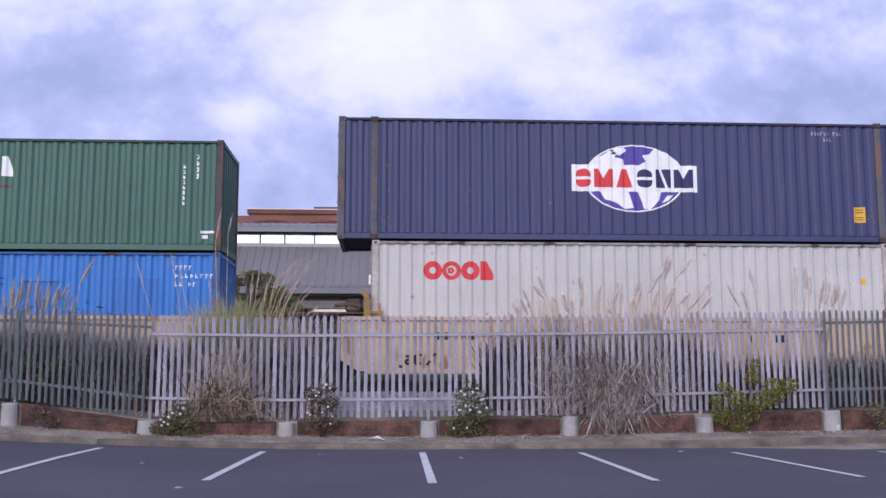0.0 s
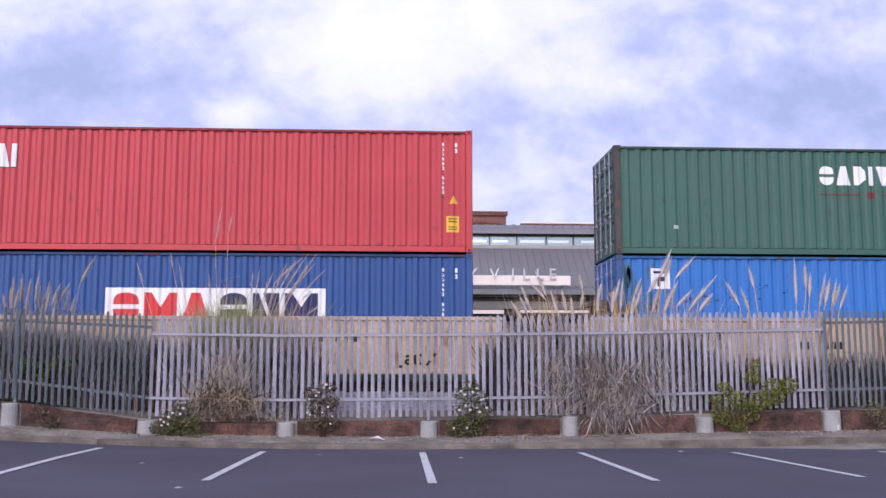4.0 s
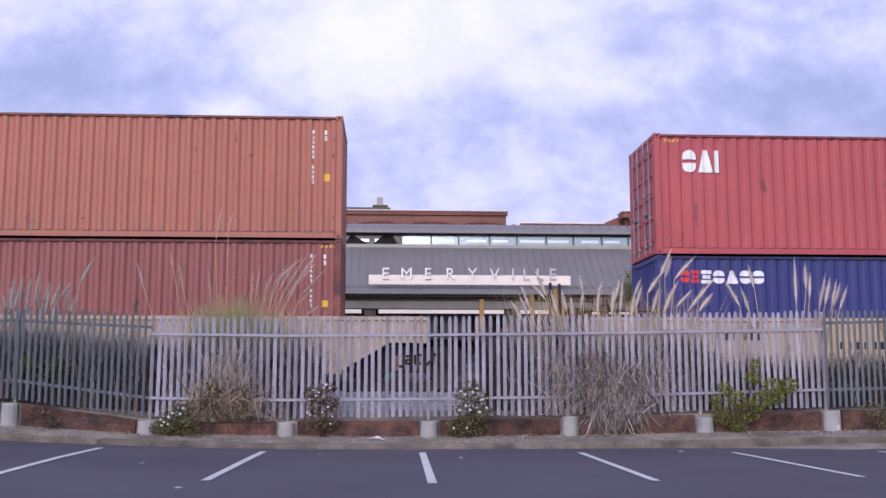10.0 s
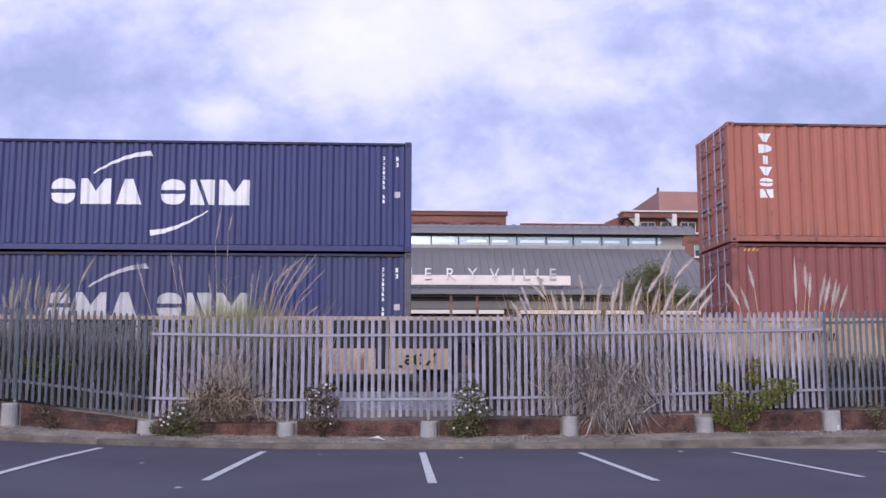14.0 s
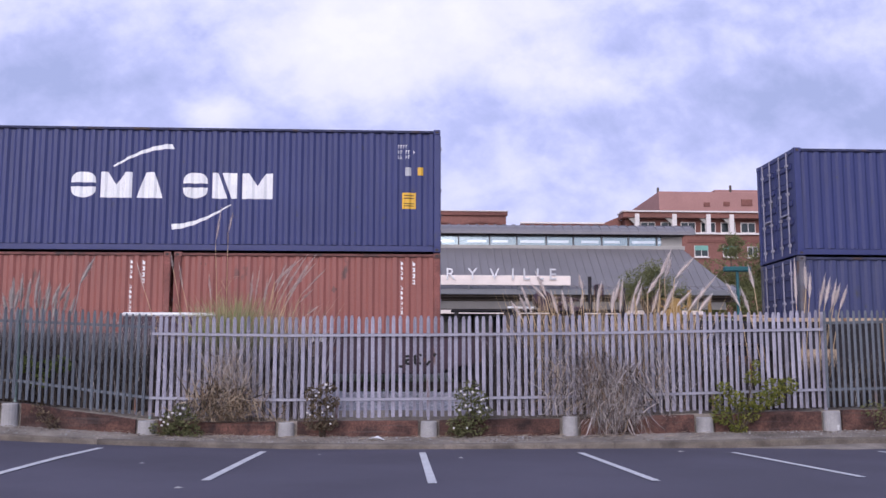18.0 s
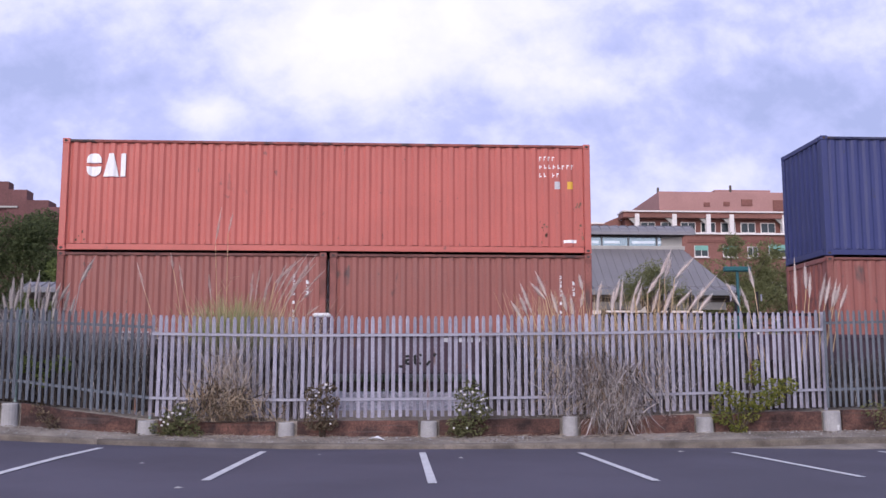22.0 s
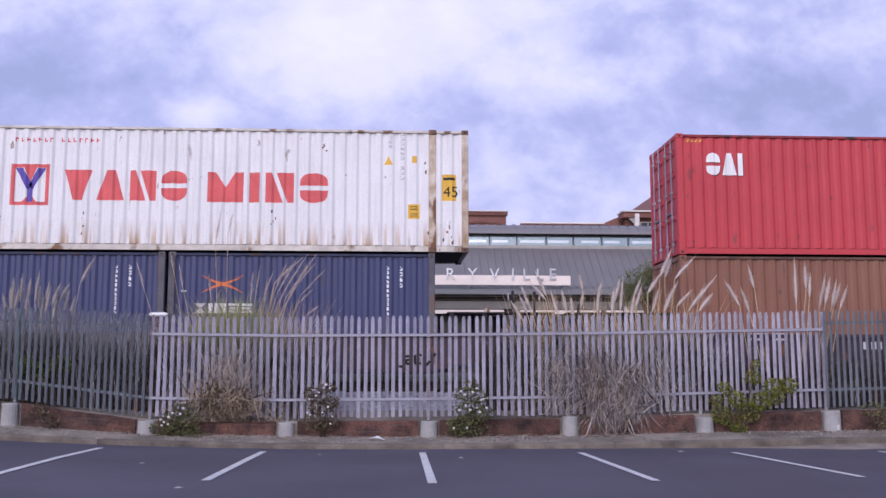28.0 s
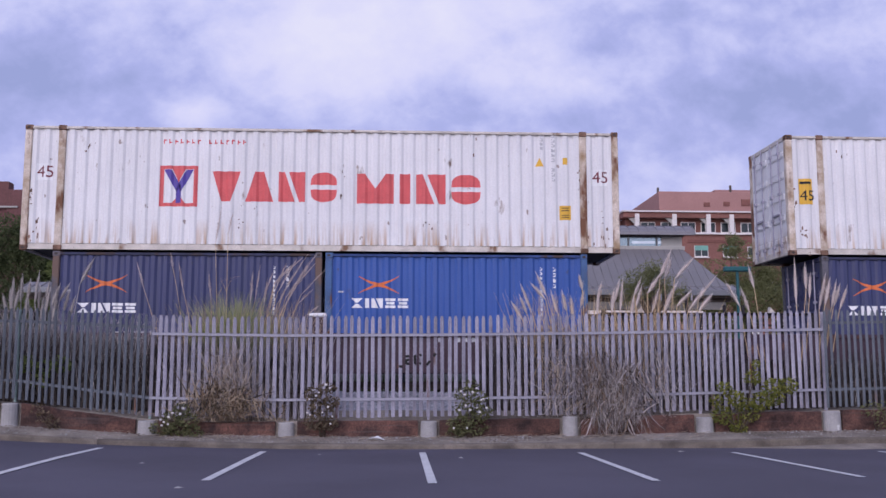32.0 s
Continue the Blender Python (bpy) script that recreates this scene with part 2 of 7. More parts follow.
# ---- mesh helpers ----
class Geo:
    """Gathers plain pieces into one mesh."""

    def __init__(self):
        self.v, self.f = [], []

    def add(self, verts, faces):
        k = len(self.v)
        self.v += [tuple(p) for p in verts]
        self.f += [tuple(k + i for i in q) for q in faces]
        return self

    def box(self, x0, x1, y0, y1, z0, z1, c=0.0):
        if c <= 0:
            p = [(x, y, z) for z in (z0, z1) for y in (y0, y1) for x in (x0, x1)]
            return self.add(p, [(0, 2, 3, 1), (4, 5, 7, 6), (0, 1, 5, 4), (2, 6, 7, 3), (0, 4, 6, 2), (1, 3, 7, 5)])
        p = []
        for z, sz in ((z0, 1), (z1, -1)):
            for y, sy in ((y0, 1), (y1, -1)):
                for x, sx in ((x0, 1), (x1, -1)):
                    p += [(x, y + sy * c, z + sz * c), (x + sx * c, y, z + sz * c), (x + sx * c, y + sy * c, z)]
        fx = lambda i: 3 * i
        fy = lambda i: 3 * i + 1
        fz = lambda i: 3 * i + 2
        q = [(fx(0), fx(4), fx(6), fx(2)), (fx(1), fx(3), fx(7), fx(5)), (fy(0), fy(1), fy(5), fy(4)), (fy(2), fy(6), fy(7), fy(3)),
             (fz(0), fz(2), fz(3), fz(1)), (fz(4), fz(5), fz(7), fz(6))]
        q += [(fx(i), fy(i), fz(i)) for i in range(8)]
        for a, b in ((0, 4), (1, 5), (2, 6), (3, 7)):
            q.append((fx(a), fx(b), fy(b), fy(a)))
        for a, b in ((0, 2), (1, 3), (4, 6), (5, 7)):
            q.append((fx(a), fx(b), fz(b), fz(a)))
        for a, b in ((0, 1), (2, 3), (4, 5), (6, 7)):
            q.append((fy(a), fy(b), fz(b), fz(a)))
        return self.add(p, q)

    def prism(self, poly, axis, a, b):
        """A polygon, given by its two other coordinates, drawn out along an axis from a to b."""
        def at(p, w):
            return {"x": (w, p[0], p[1]), "y": (p[0], w, p[1]), "z": (p[0], p[1], w)}[axis]
        k = len(poly)
        return self.add([at(p, a) for p in poly] + [at(p, b) for p in poly],
                        [tuple(range(k)), tuple(range(2 * k - 1, k - 1, -1))] + [(i, (i + 1) % k, k + (i + 1) % k, k + i) for i in range(k)])

    def tube(self, pts, radii, n=6):
        """A tapered tube along points."""
        pts = [Vector(p) for p in pts]
        rings = []
        for i, p in enumerate(pts):
            d = (pts[min(i + 1, len(pts) - 1)] - pts[max(i - 1, 0)]).normalized()
            s = d.cross(Vector((0.31, 0.9, 0.3) if abs(d.y) < 0.9 else (1, 0, 0))).normalized()
            u = d.cross(s)
            rings.append([p + radii[i] * (math.cos(6.28318 * k / n) * s + math.sin(6.28318 * k / n) * u) for k in range(n)])
        f = [(i * n + k, i * n + (k + 1) % n, (i + 1) * n + (k + 1) % n, (i + 1) * n + k) for i in range(len(pts) - 1) for k in range(n)]
        f += [tuple(range(n - 1, -1, -1)), tuple(range((len(pts) - 1) * n, len(pts) * n))]
        return self.add([p for r in rings for p in r], f)

    def blade(self, pts, w, side):
        """A flat tapering leaf or straw along points."""
        side = Vector(side).normalized()
        k = len(pts)
        v, f = [], []
        for i, p in enumerate(pts):
            h = side * (w * (1 - 0.9 * i / (k - 1)) / 2)
            v += [Vector(p) - h, Vector(p) + h]
        for i in range(k - 1):
            f.append((2 * i, 2 * i + 1, 2 * i + 3, 2 * i + 2))
        return self.add(v, f)

    def mesh(self, name, material, smooth=False, mend=True):
        me = bpy.data.meshes.new(name)
        me.from_pydata(self.v, [], self.f)
        if mend:
            bm = bmesh.new()
            bm.from_mesh(me)
            bmesh.ops.recalc_face_normals(bm, faces=bm.faces)
            bm.to_mesh(me)
            bm.free()
        if smooth:
            me.polygons.foreach_set("use_smooth", [True] * len(me.polygons))
        me.materials.append(material)
        return me


def part(name, mesh, parent, label="", at=None):
    """One mesh as a part under a thing."""
    ob = new(name, mesh)
    ob.parent = parent
    if at is not None:
        ob.matrix_basis = at
    if label:
        tagged(ob, label)
    return ob


def thing(name, label, category, group="", at=None, kind=""):
    ob = new(name)
    ob.empty_display_size = 0.3
    tagged(ob, label, category, group, kind)
    if at is not None:
        ob.matrix_basis = at
    return ob


def solid(name, mesh, label, category, kind="", at=None, group=""):
    ob = new(name, mesh)
    tagged(ob, label, category, group, kind)
    if at is not None:
        ob.matrix_basis = at
    return ob


def glyph_mesh(text, height, material, depth=0.0, name="letter"):
    """Readable writing from the built-in font, standing in the x-z plane, lower left corner at the origin."""
    cu = bpy.data.curves.new(name, "FONT")
    cu.body = text
    cu.extrude = depth / 2
    ob = bpy.data.objects.new(name, cu)
    scene.collection.objects.link(ob)
    bpy.context.view_layer.update()
    me = bpy.data.meshes.new_from_object(ob.evaluated_get(bpy.context.evaluated_depsgraph_get()))
    bpy.data.objects.remove(ob)
    bpy.data.curves.remove(cu)
    co = np.empty(len(me.vertices) * 3)
    me.vertices.foreach_get("co", co)
    co = co.reshape(-1, 3)
    co[:, :2] -= co[:, :2].min(0)
    co *= height / co[:, 1].max()
    if depth:
        co[:, 2] *= depth / max(1e-6, co[:, 2].max() - co[:, 2].min())
    me.vertices.foreach_set("co", np.stack([co[:, 0], -co[:, 2], co[:, 1]], 1).ravel())
    me.materials.clear()
    me.materials.append(material)
    return me


def lerp_table(x, table):
    return float(np.interp(x, [a for a, _ in table], [b for _, b in table]))


# ---- ground, lot, kerb ----
KERB_Y = 17.75
FENCE_Y = 18.85
TRACK_Y = 23.97
RAIL_Z = 1.15


def lot_z(x, y):
    """The lot dips towards the middle and rises on its western side."""
    rise = 0.0040 * max(-7.5, min(0.0, x)) ** 2
    return rise * min(1.0, max(0.0, (y - 8) / 7.0))


VERGE = ((-40, 0.45), (-9, 0.44), (-6.8, 0.34), (-4.4, 0.18), (-1.9, 0.13), (0.8, 0.11), (3.4, 0.13), (5.9, 0.18), (8.4, 0.21), (12, 0.24), (40, 0.3))
FENCE_FOOT = ((-12, 1.0), (-6.8, 0.86), (-5.5, 0.67), (-4.4, 0.54), (-3.0, 0.49), (1.0, 0.52), (3.3, 0.55), (6.0, 0.62), (8.2, 0.68), (9.4, 0.71), (14, 0.8))
FENCE_TOP = ((-12, 2.62), (-6.65, 2.52), (-5.6, 2.48), (-4.5, 2.42), (-3.0, 2.38), (1.0, 2.41), (3.35, 2.44), (6.1, 2.49), (8.3, 2.53), (9.5, 2.56), (14, 2.66))


def ground_z(x, y):
    inside = 1.0 if abs(x) < 60 else 0.0
    if y < KERB_Y + 0.1:
        return lot_z(x, y) * inside - 0.03
    if y < FENCE_Y - 0.1:
        bank = 0.085 * min(1.0, max(0.0, (y - KERB_Y - 0.15) / 0.6))
        return max(lerp_table(x, VERGE) - 0.04, lot_z(x, KERB_Y) + 0.04) + bank
    if y < 19.3:
        return lerp_table(x, FENCE_FOOT) - 0.06
    if y < 20.6:
        return max(0.62, lerp_table(x, FENCE_FOOT) - 0.04)
    if y < 21.7:
        return 0.62 + (y - 20.6) / 1.1 * 0.28
    return 0.9


def build_ground():
    xs = [-4000, -1500, -500, -200, -100, -60] + [i * 1.5 for i in range(-30, 31)] + [60, 100, 200, 500, 1500, 4000]
    ys = [-4000, -1000, -200, -60, -20, 0, 4, 8, 10, 12, 14, 15.5, 16.6, KERB_Y, KERB_Y + 0.09, KERB_Y + 0.12, 18.0, 18.3, FENCE_Y - 0.12, FENCE_Y - 0.08, 19.2, 19.35, 20.5, 21.0, 21.4, 21.75, 26, 34, 60, 120, 400, 1200, 4000]
    rnd = random.Random(4)
    g = Geo()
    for y in ys:
        for x in xs:
            j = rnd.uniform(-0.012, 0.012) if 17.5 < y < 22 else 0
            g.v.append((x, y, ground_z(x, y) + j))
    k = len(xs)
    for j in range(len(ys) - 1):
        for i in range(k - 1):
            g.f.append((j * k + i, j * k + i + 1, (j + 1) * k + i + 1, (j + 1) * k + i))
    me = g.mesh("ground", LAND, True, False)
    me.materials.append(EARTH)
    me.materials.append(BALLAST)
    idx = []
    for p in me.polygons:
        c = p.center
        idx.append(1 if KERB_Y < c.y < 19.4 and abs(c.x) < 50 else 2 if 19.4 < c.y < 34 and abs(c.x) < 4000 else 0)
    me.polygons.foreach_set("material_index", idx)
    solid("ground", me, "dry verge and stony railway land reaching the horizon", "ground", "structure")
    # the lot's asphalt sheet
    g = Geo()
    xs = [i * 1.5 for i in range(-30, 31)]
    ys = [-30, -10, 0, 4, 8, 10, 12, 14, 15.5, 16.6, KERB_Y]
    for y in ys:
        for x in xs:
            g.v.append((x, y, lot_z(x, y)))
    k = len(xs)
    for j in range(len(ys) - 1):
        for i in range(k - 1):
            g.f.append((j * k + i, j * k + i + 1, (j + 1) * k + i + 1, (j + 1) * k + i))
    lot = solid("parking_lot", g.mesh("parking_lot", ASPHALT, True, False), "dark grey asphalt car park with white bay lines", "car park", "structure")
    # bay lines
    for xa, ya, xb, yb in ((-7.85, 16.9, -8.0, 12.2), (-4.72, 17.0, -4.78, 12.35), (-2.06, 17.0, -2.17, 12.3), (0.58, 16.87, 0.53, 11.92), (3.2, 16.69, 3.23, 12.07), (5.76, 16.64, 5.93, 12.4), (8.3, 16.7, 8.6, 12.3)):
        g = Geo()
        n = 14
        for i in range(n + 1):
            s = i / n
            x, y = xa + (xb - xa) * s, ya + (yb - ya) * s
            for d in (-0.055, 0.055):
                g.v.append((x + d, y, lot_z(x + d, y) + 0.009))
        g.f = [(2 * i, 2 * i + 1, 2 * i + 3, 2 * i + 2) for i in range(n)]
        part("bay_line", g.mesh("bay_line", LINE, mend=False), lot, "worn white painted line")
    # kerb stones
    kerb = thing("kerb", "weathered concrete kerb along the car park", "kerb", kind="structure")
    rnd = random.Random(8)
    x = -20.0
    while x < 22:
        w = 3.0
        z = [lot_z(a, KERB_Y) for a in (x, x + w)]
        t = [max(lerp_table(a, VERGE) - 0.03, b + 0.07) for a, b in zip((x, x + w), z)]
        g = Geo()
        a, b = x + 0.002, x + w - 0.002
        prof = lambda zb, zt: [(KERB_Y - 0.02, zb - 0.08), (KERB_Y, zt - 0.03), (KERB_Y + 0.03, zt), (KERB_Y + 0.16, zt + 0.004), (KERB_Y + 0.17, zb - 0.08)]
        pa, pb = prof(z[0], t[0]), prof(z[1], t[1])
        g.add([(a, *p) for p in pa] + [(b, *p) for p in pb], [(0, 1, 2, 3, 4), (9, 8, 7, 6, 5)] + [(i, (i + 1) % 5, 5 + (i + 1) % 5, 5 + i) for i in range(5)])
        part("kerb_stone", g.mesh("kerb_stone", KERB), kerb)
        x += w


def build_spill():
    """Sandy dirt washed over the kerb at one end, thinning out onto the asphalt."""
    rnd = random.Random(61)
    g = Geo()
    n, k = 46, 5
    for i in range(n + 1):
        x = 6.2 + 7.0 * i / n
        wide = 0.05 + 0.5 * min(1.0, (x - 6.2) / 1.6) * (0.85 + 0.15 * math.sin(x * 4.1)) + rnd.uniform(-0.03, 0.03)
        thick = 0.075 * min(1.0, (x - 6.2) / 2.2)
        for j in range(k + 1):
            u = j / k
            g.v.append((x, KERB_Y + 0.015 - wide * u, lot_z(x, KERB_Y) + 0.003 + thick * (1 - u) ** 1.6 + (rnd.uniform(0, 0.006) if 0 < j < k else 0)))
    m = k + 1
    g.f = [(i * m + j, i * m + j + 1, (i + 1) * m + j + 1, (i + 1) * m + j) for i in range(n) for j in range(k)]
    solid("sand_spill", g.mesh("sand_spill", EARTH, True), "sandy dirt washed over the kerb onto asphalt", "dirt", "stuff")


# ---- palisade fence ----
def build_fence():
    posts = [-11.9, -9.3, -6.84, -4.39, -1.86, 0.76, 3.4, 5.95, 8.4, 10.9, 13.4]
    fence = thing("palisade_fence", "grey galvanised steel palisade fence on a low timber edging", "fence")
    foot = lambda x: lerp_table(x, FENCE_FOOT)
    top = lambda x: lerp_table(x, FENCE_TOP)
    rnd = random.Random(11)
    pales = {}
    bay = []
    for i in range(12):
        h = 1.0
        g = Geo()
        w = 0.034
        # W-section pale with a splayed, pointed head
        sec = [(-w, 0.0), (-w * 0.45, -0.012), (0, -0.002), (w * 0.45, -0.012), (w, 0.0), (w, 0.003), (w * 0.45, -0.009), (0, 0.001), (-w * 0.45, -0.009), (-w, 0.003)]
        k = len(sec)
        zs = (0, 0.965, 1.0)
        lean = rnd.uniform(-0.008, 0.008)
        for z, s in zip(zs, (1, 1, 0.55)):
            g.v += [(x * s + lean * z, y, z * h) for x, y in sec]
        for j in range(2):
            g.f += [(j * k + a, j * k + (a + 1) % k, (j + 1) * k + (a + 1) % k, (j + 1) * k + a) for a in range(k)]
        g.f += [tuple(range(k)), tuple(range(3 * k - 1, 2 * k - 1, -1))]
        pales[i] = g.mesh("pale", GALV)
        g.v = [(x * 0.8, y, z) for x, y, z in g.v]
        pales[i + 12] = g.mesh("pale", GALV_OLD)
    for b in range(len(posts) - 1):
        xa, xb = posts[b], posts[b + 1]
        seen = -4.5 < xa < 8.0
        n = 20
        yp = FENCE_Y + (0.05 if seen else -0.03)
        n = 20 if seen else 21
        for i in range(n):
            x = xa + i / n * (xb - xa) + rnd.uniform(-0.006, 0.006)
            z0, z1 = foot(x) + rnd.uniform(-0.012, 0.012), top(x) + rnd.uniform(-0.018, 0.018)
            bay.append(x)
            part("pale", pales[rnd.randrange(12) + (0 if seen else 12)], fence, at=Matrix.LocRotScale((x, yp, z0), Euler((0, rnd.uniform(-0.006, 0.006), 0)), (1, 1, z1 - z0)))
        # two angle rails, before the pales on the middle bays
        for up in (0.335, 1.53):
            g = Geo()
            za, zb = foot(xa) + up, foot(xb) + up
            if up > 1:
                za, zb = top(xa) - 0.36, top(xb) - 0.36
                if not seen:
                    za, zb = za + 0.12, zb + 0.12
            y0 = FENCE_Y - 0.005
            for (ya, yb, ha, hb) in ((y0, y0 + 0.006, -0.026, 0.026), (y0, y0 + 0.04, 0.022, 0.026)):
                g.add([(x, y, z + h) for x, z in ((xa - 0.004, za), (xb - 0.008, zb)) for y in (ya, yb) for h in (ha, hb)],
                      [(0, 1, 3, 2), (4, 6, 7, 5), (0, 4, 5, 1), (2, 3, 7, 6), (0, 2, 6, 4), (1, 5, 7, 3)])
            part("rail", g.mesh("rail", RAIL_GREY if seen else GALV_OLD), fence)
        # timber edging board
        g = Geo()
        zb = [max(0.03, lerp_table(x, VERGE) - 0.07) for x in (xa, xb)]
        zt = [foot(x) - 0.055 for x in (xa, xb)]
        cuts = 9
        v = []
        for i in range(cuts + 1):
            s = i / cuts
            x = xa + 0.2 + (xb - xa - 0.4) * s
            a = zb[0] + (zb[1] - zb[0]) * s
            c = min(foot(x) - 0.055, zt[0] + (zt[1] - zt[0]) * s) + rnd.uniform(-0.012, 0.012)
            v += [(x, FENCE_Y - 0.17, a), (x, FENCE_Y - 0.165, c - 0.012), (x, FENCE_Y - 0.15, c), (x, FENCE_Y - 0.06, c), (x, FENCE_Y - 0.06, a)]
        f = [(0, 1, 2, 3, 4), tuple(5 * cuts + k for k in (4, 3, 2, 1, 0))]
        for i in range(cuts):
            f += [(5 * i + k, 5 * i + (k + 1) % 5, 5 * i + 5 + (k + 1) % 5, 5 * i + 5 + k) for k in range(5)]
        g.add(v, f)
        part("edging_board", g.mesh("edging_board", TIMBER), fence, "red-brown stained timber edging board")
    for i, x in enumerate(posts):
        z0, z1 = foot(x) - 0.06, top(x) - 0.02
        g = Geo()
        for a in ((-0.02, 0.02, 0.07, 0.078), (-0.004, 0.004, 0.078, 0.12), (-0.02, 0.02, 0.12, 0.128)):
            g.box(x + a[0], x + a[1], FENCE_Y + a[2] - 0.02, FENCE_Y + a[3] - 0.02, z0, z1)
        part("post", g.mesh("post", GALV_GREEN if i in (2, 3) else GALV), fence, "rolled steel fence post")
        # round concrete footing standing proud of the verge
        g = Geo()
        r = 0.148 + rnd.uniform(-0.01, 0.012)
        zb, zt = lerp_table(x, VERGE) - 0.05, foot(x) - {3.4: 0.02, 5.95: 0.11}.get(x, 0.07)
        cx, cy = x, FENCE_Y - 0.15
        g.tube([(cx, cy, zb), (cx, cy, zt - 0.03), (cx, cy, zt - 0.008), (cx, cy, zt)], [r * 1.05, r, r * 0.97, r * 0.88], 18)
        foot_block = part("footing", g.mesh("footing", CONCRETE), fence, "pale round concrete footing")
        if x == 8.4:
            g = Geo()
            g.prism([(cx + 0.02, zb + 0.20), (cx + 0.075, zb + 0.21), (cx + 0.05, zb + 0.07), (cx + 0.035, zb + 0.08)], "y", cy - r * 1.05, cy - r * 0.9)
            part("paint_drip", g.mesh("paint_drip", LINE), foot_block, "white paint drip")
    # illegible black scrawl sprayed across a few pales
    g = Geo()
    strokes = [(0.17, 1.64, 0.19, 1.45), (0.18, 1.46, 0.28, 1.45), (0.32, 1.65, 0.34, 1.50), (0.33, 1.64, 0.46, 1.66), (0.33, 1.57, 0.43, 1.58), (0.34, 1.50, 0.45, 1.51), (0.50, 1.66, 0.51, 1.50), (0.50, 1.65, 0.63, 1.67), (0.50, 1.58, 0.60, 1.59), (0.51, 1.50, 0.62, 1.51), (0.66, 1.68, 0.73, 1.48), (0.73, 1.48, 0.90, 1.70)]
    for xa, za, xb, zb in strokes:
        d = Vector((xb - xa, 0, zb - za)).normalized()
        nrm = Vector((-d.z, 0, d.x)) * 0.024
        for px in bay:
            # only where the stroke crosses a pale
            lo, hi = (px - 0.033, px + 0.033)
            s0, s1 = sorted(((lo - xa) / (xb - xa + 1e-6), (hi - xa) / (xb - xa + 1e-6)))
            s0, s1 = max(0.0, s0), min(1.0, s1)
            if s1 - s0 < 0.02:
                continue
            a, b = Vector((xa + (xb - xa) * s0, FENCE_Y + 0.034, za + (zb - za) * s0)), Vector((xa + (xb - xa) * s1, FENCE_Y + 0.034, za + (zb - za) * s1))
            g.add([a - nrm, b - nrm, b + nrm, a + nrm, *[p + Vector((0, 0.01, 0)) for p in (a - nrm, b - nrm, b + nrm, a + nrm)]],
                  [(0, 1, 2, 3), (7, 6, 5, 4), (0, 4, 5, 1), (1, 5, 6, 2), (2, 6, 7, 3), (3, 7, 4, 0)])
    tagged(part("sprayed_scrawl", g.mesh("sprayed_scrawl", BLACK_MARK), fence, "illegible black sprayed scrawl"), kind="stuff")
    return fence


def build_gravel():
    """Loose stones, crumbs of soil and dry leaves on the verge."""
    rnd = random.Random(19)
    for name, material, n, lo, hi, label in (("verge_gravel", CONCRETE, 420, 0.006, 0.024, "loose pale gravel on the verge"), ("verge_gravel", EARTH, 2600, 0.008, 0.035, "crumbs of dry soil on the verge"), ("leaf_litter", TIMBER, 1300, 0.012, 0.04, "dry brown leaf litter on the verge")):
        g = Geo()
        for i in range(n):
            x = rnd.uniform(-9.5, 10.5)
            s = rnd.random()
            y = KERB_Y + 0.10 + (FENCE_Y - 0.2 - KERB_Y - 0.10) * s ** (0.8 if material is not CONCRETE else 1.1)
            z = ground_z(x, y) if y > KERB_Y + 0.17 else max(lerp_table(x, VERGE) - 0.03, lot_z(x, KERB_Y) + 0.07)
            r = lo + (hi - lo) * rnd.random() ** 2
            a = rnd.uniform(0, 3.14)
            h = r * (0.12 if name == "leaf_litter" else 0.75)
            v = [(x + r * math.cos(a + k * 1.5708) * rnd.uniform(0.6, 1.3), y + r * math.sin(a + k * 1.5708) * rnd.uniform(0.6, 1.2), z + rnd.uniform(-0.1, 0.3) * h) for k in range(4)]
            g.add([*v, (x, y, z + h), (x, y, z - 0.004)], [(0, 1, 4), (1, 2, 4), (2, 3, 4), (3, 0, 4), (1, 0, 5), (2, 1, 5), (3, 2, 5), (0, 3, 5)])
        solid(name, g.mesh(name, material, False, False), label, "gravel" if name == "verge_gravel" else "leaves", "stuff")


build_ground()
build_spill()
build_fence()
build_gravel()


# ---- the train: containers ----
PITCH, DEEP = 0.278, 0.036
SIDE = 1.185           # half width at the outer ribs
MOVING = []            # (thing, place along the train, y, z)
shared = {}


def rib(u):
    """Depth of the trapezoid ribs behind their outer face, at u metres along."""
    s = u % PITCH
    if s < 0.080:
        return 0.0
    if s < 0.139:
        return DEEP * (s - 0.080) / 0.059
    if s < 0.219:
        return DEEP
    return DEEP * (1 - (s - 0.219) / 0.059)


def rib_cuts(a, b):
    out = []
    k = math.floor(a / PITCH) - 1
    while k * PITCH < b + PITCH:
        out += [k * PITCH + d for d in (0.0, 0.080, 0.139, 0.219)]
        k += 1
    return [u for u in out if a + 1e-4 < u < b - 1e-4]


def ribbed(name, a, b, z0, z1, face, material):
    """A ribbed steel wall from a to b along x, seen from -y (face -1) or +y."""
    key = (name, a, b, z0, z1, face, material.name)
    if key not in shared:
        g = Geo()
        us = [a, *rib_cuts(a, b), b]
        for u in us:
            y = face * (SIDE - rib(u))
            g.v += [(u, y, z0), (u, y, z1), (u, face * (SIDE - DEEP - 0.004), z0), (u, face * (SIDE - DEEP - 0.004), z1)]
        for i in range(len(us) - 1):
            k = 4 * i
            g.f += [(k, k + 4, k + 5, k + 1), (k + 1, k + 5, k + 7, k + 3), (k + 2, k, k + 4, k + 6)]
        shared[key] = g.mesh(name, material)
    return shared[key]


def piece(name, key, material, make):
    key = (name, key, material.name)
    if key not in shared:
        g = Geo()
        make(g)
        shared[key] = g.mesh(name, material)
    return shared[key]


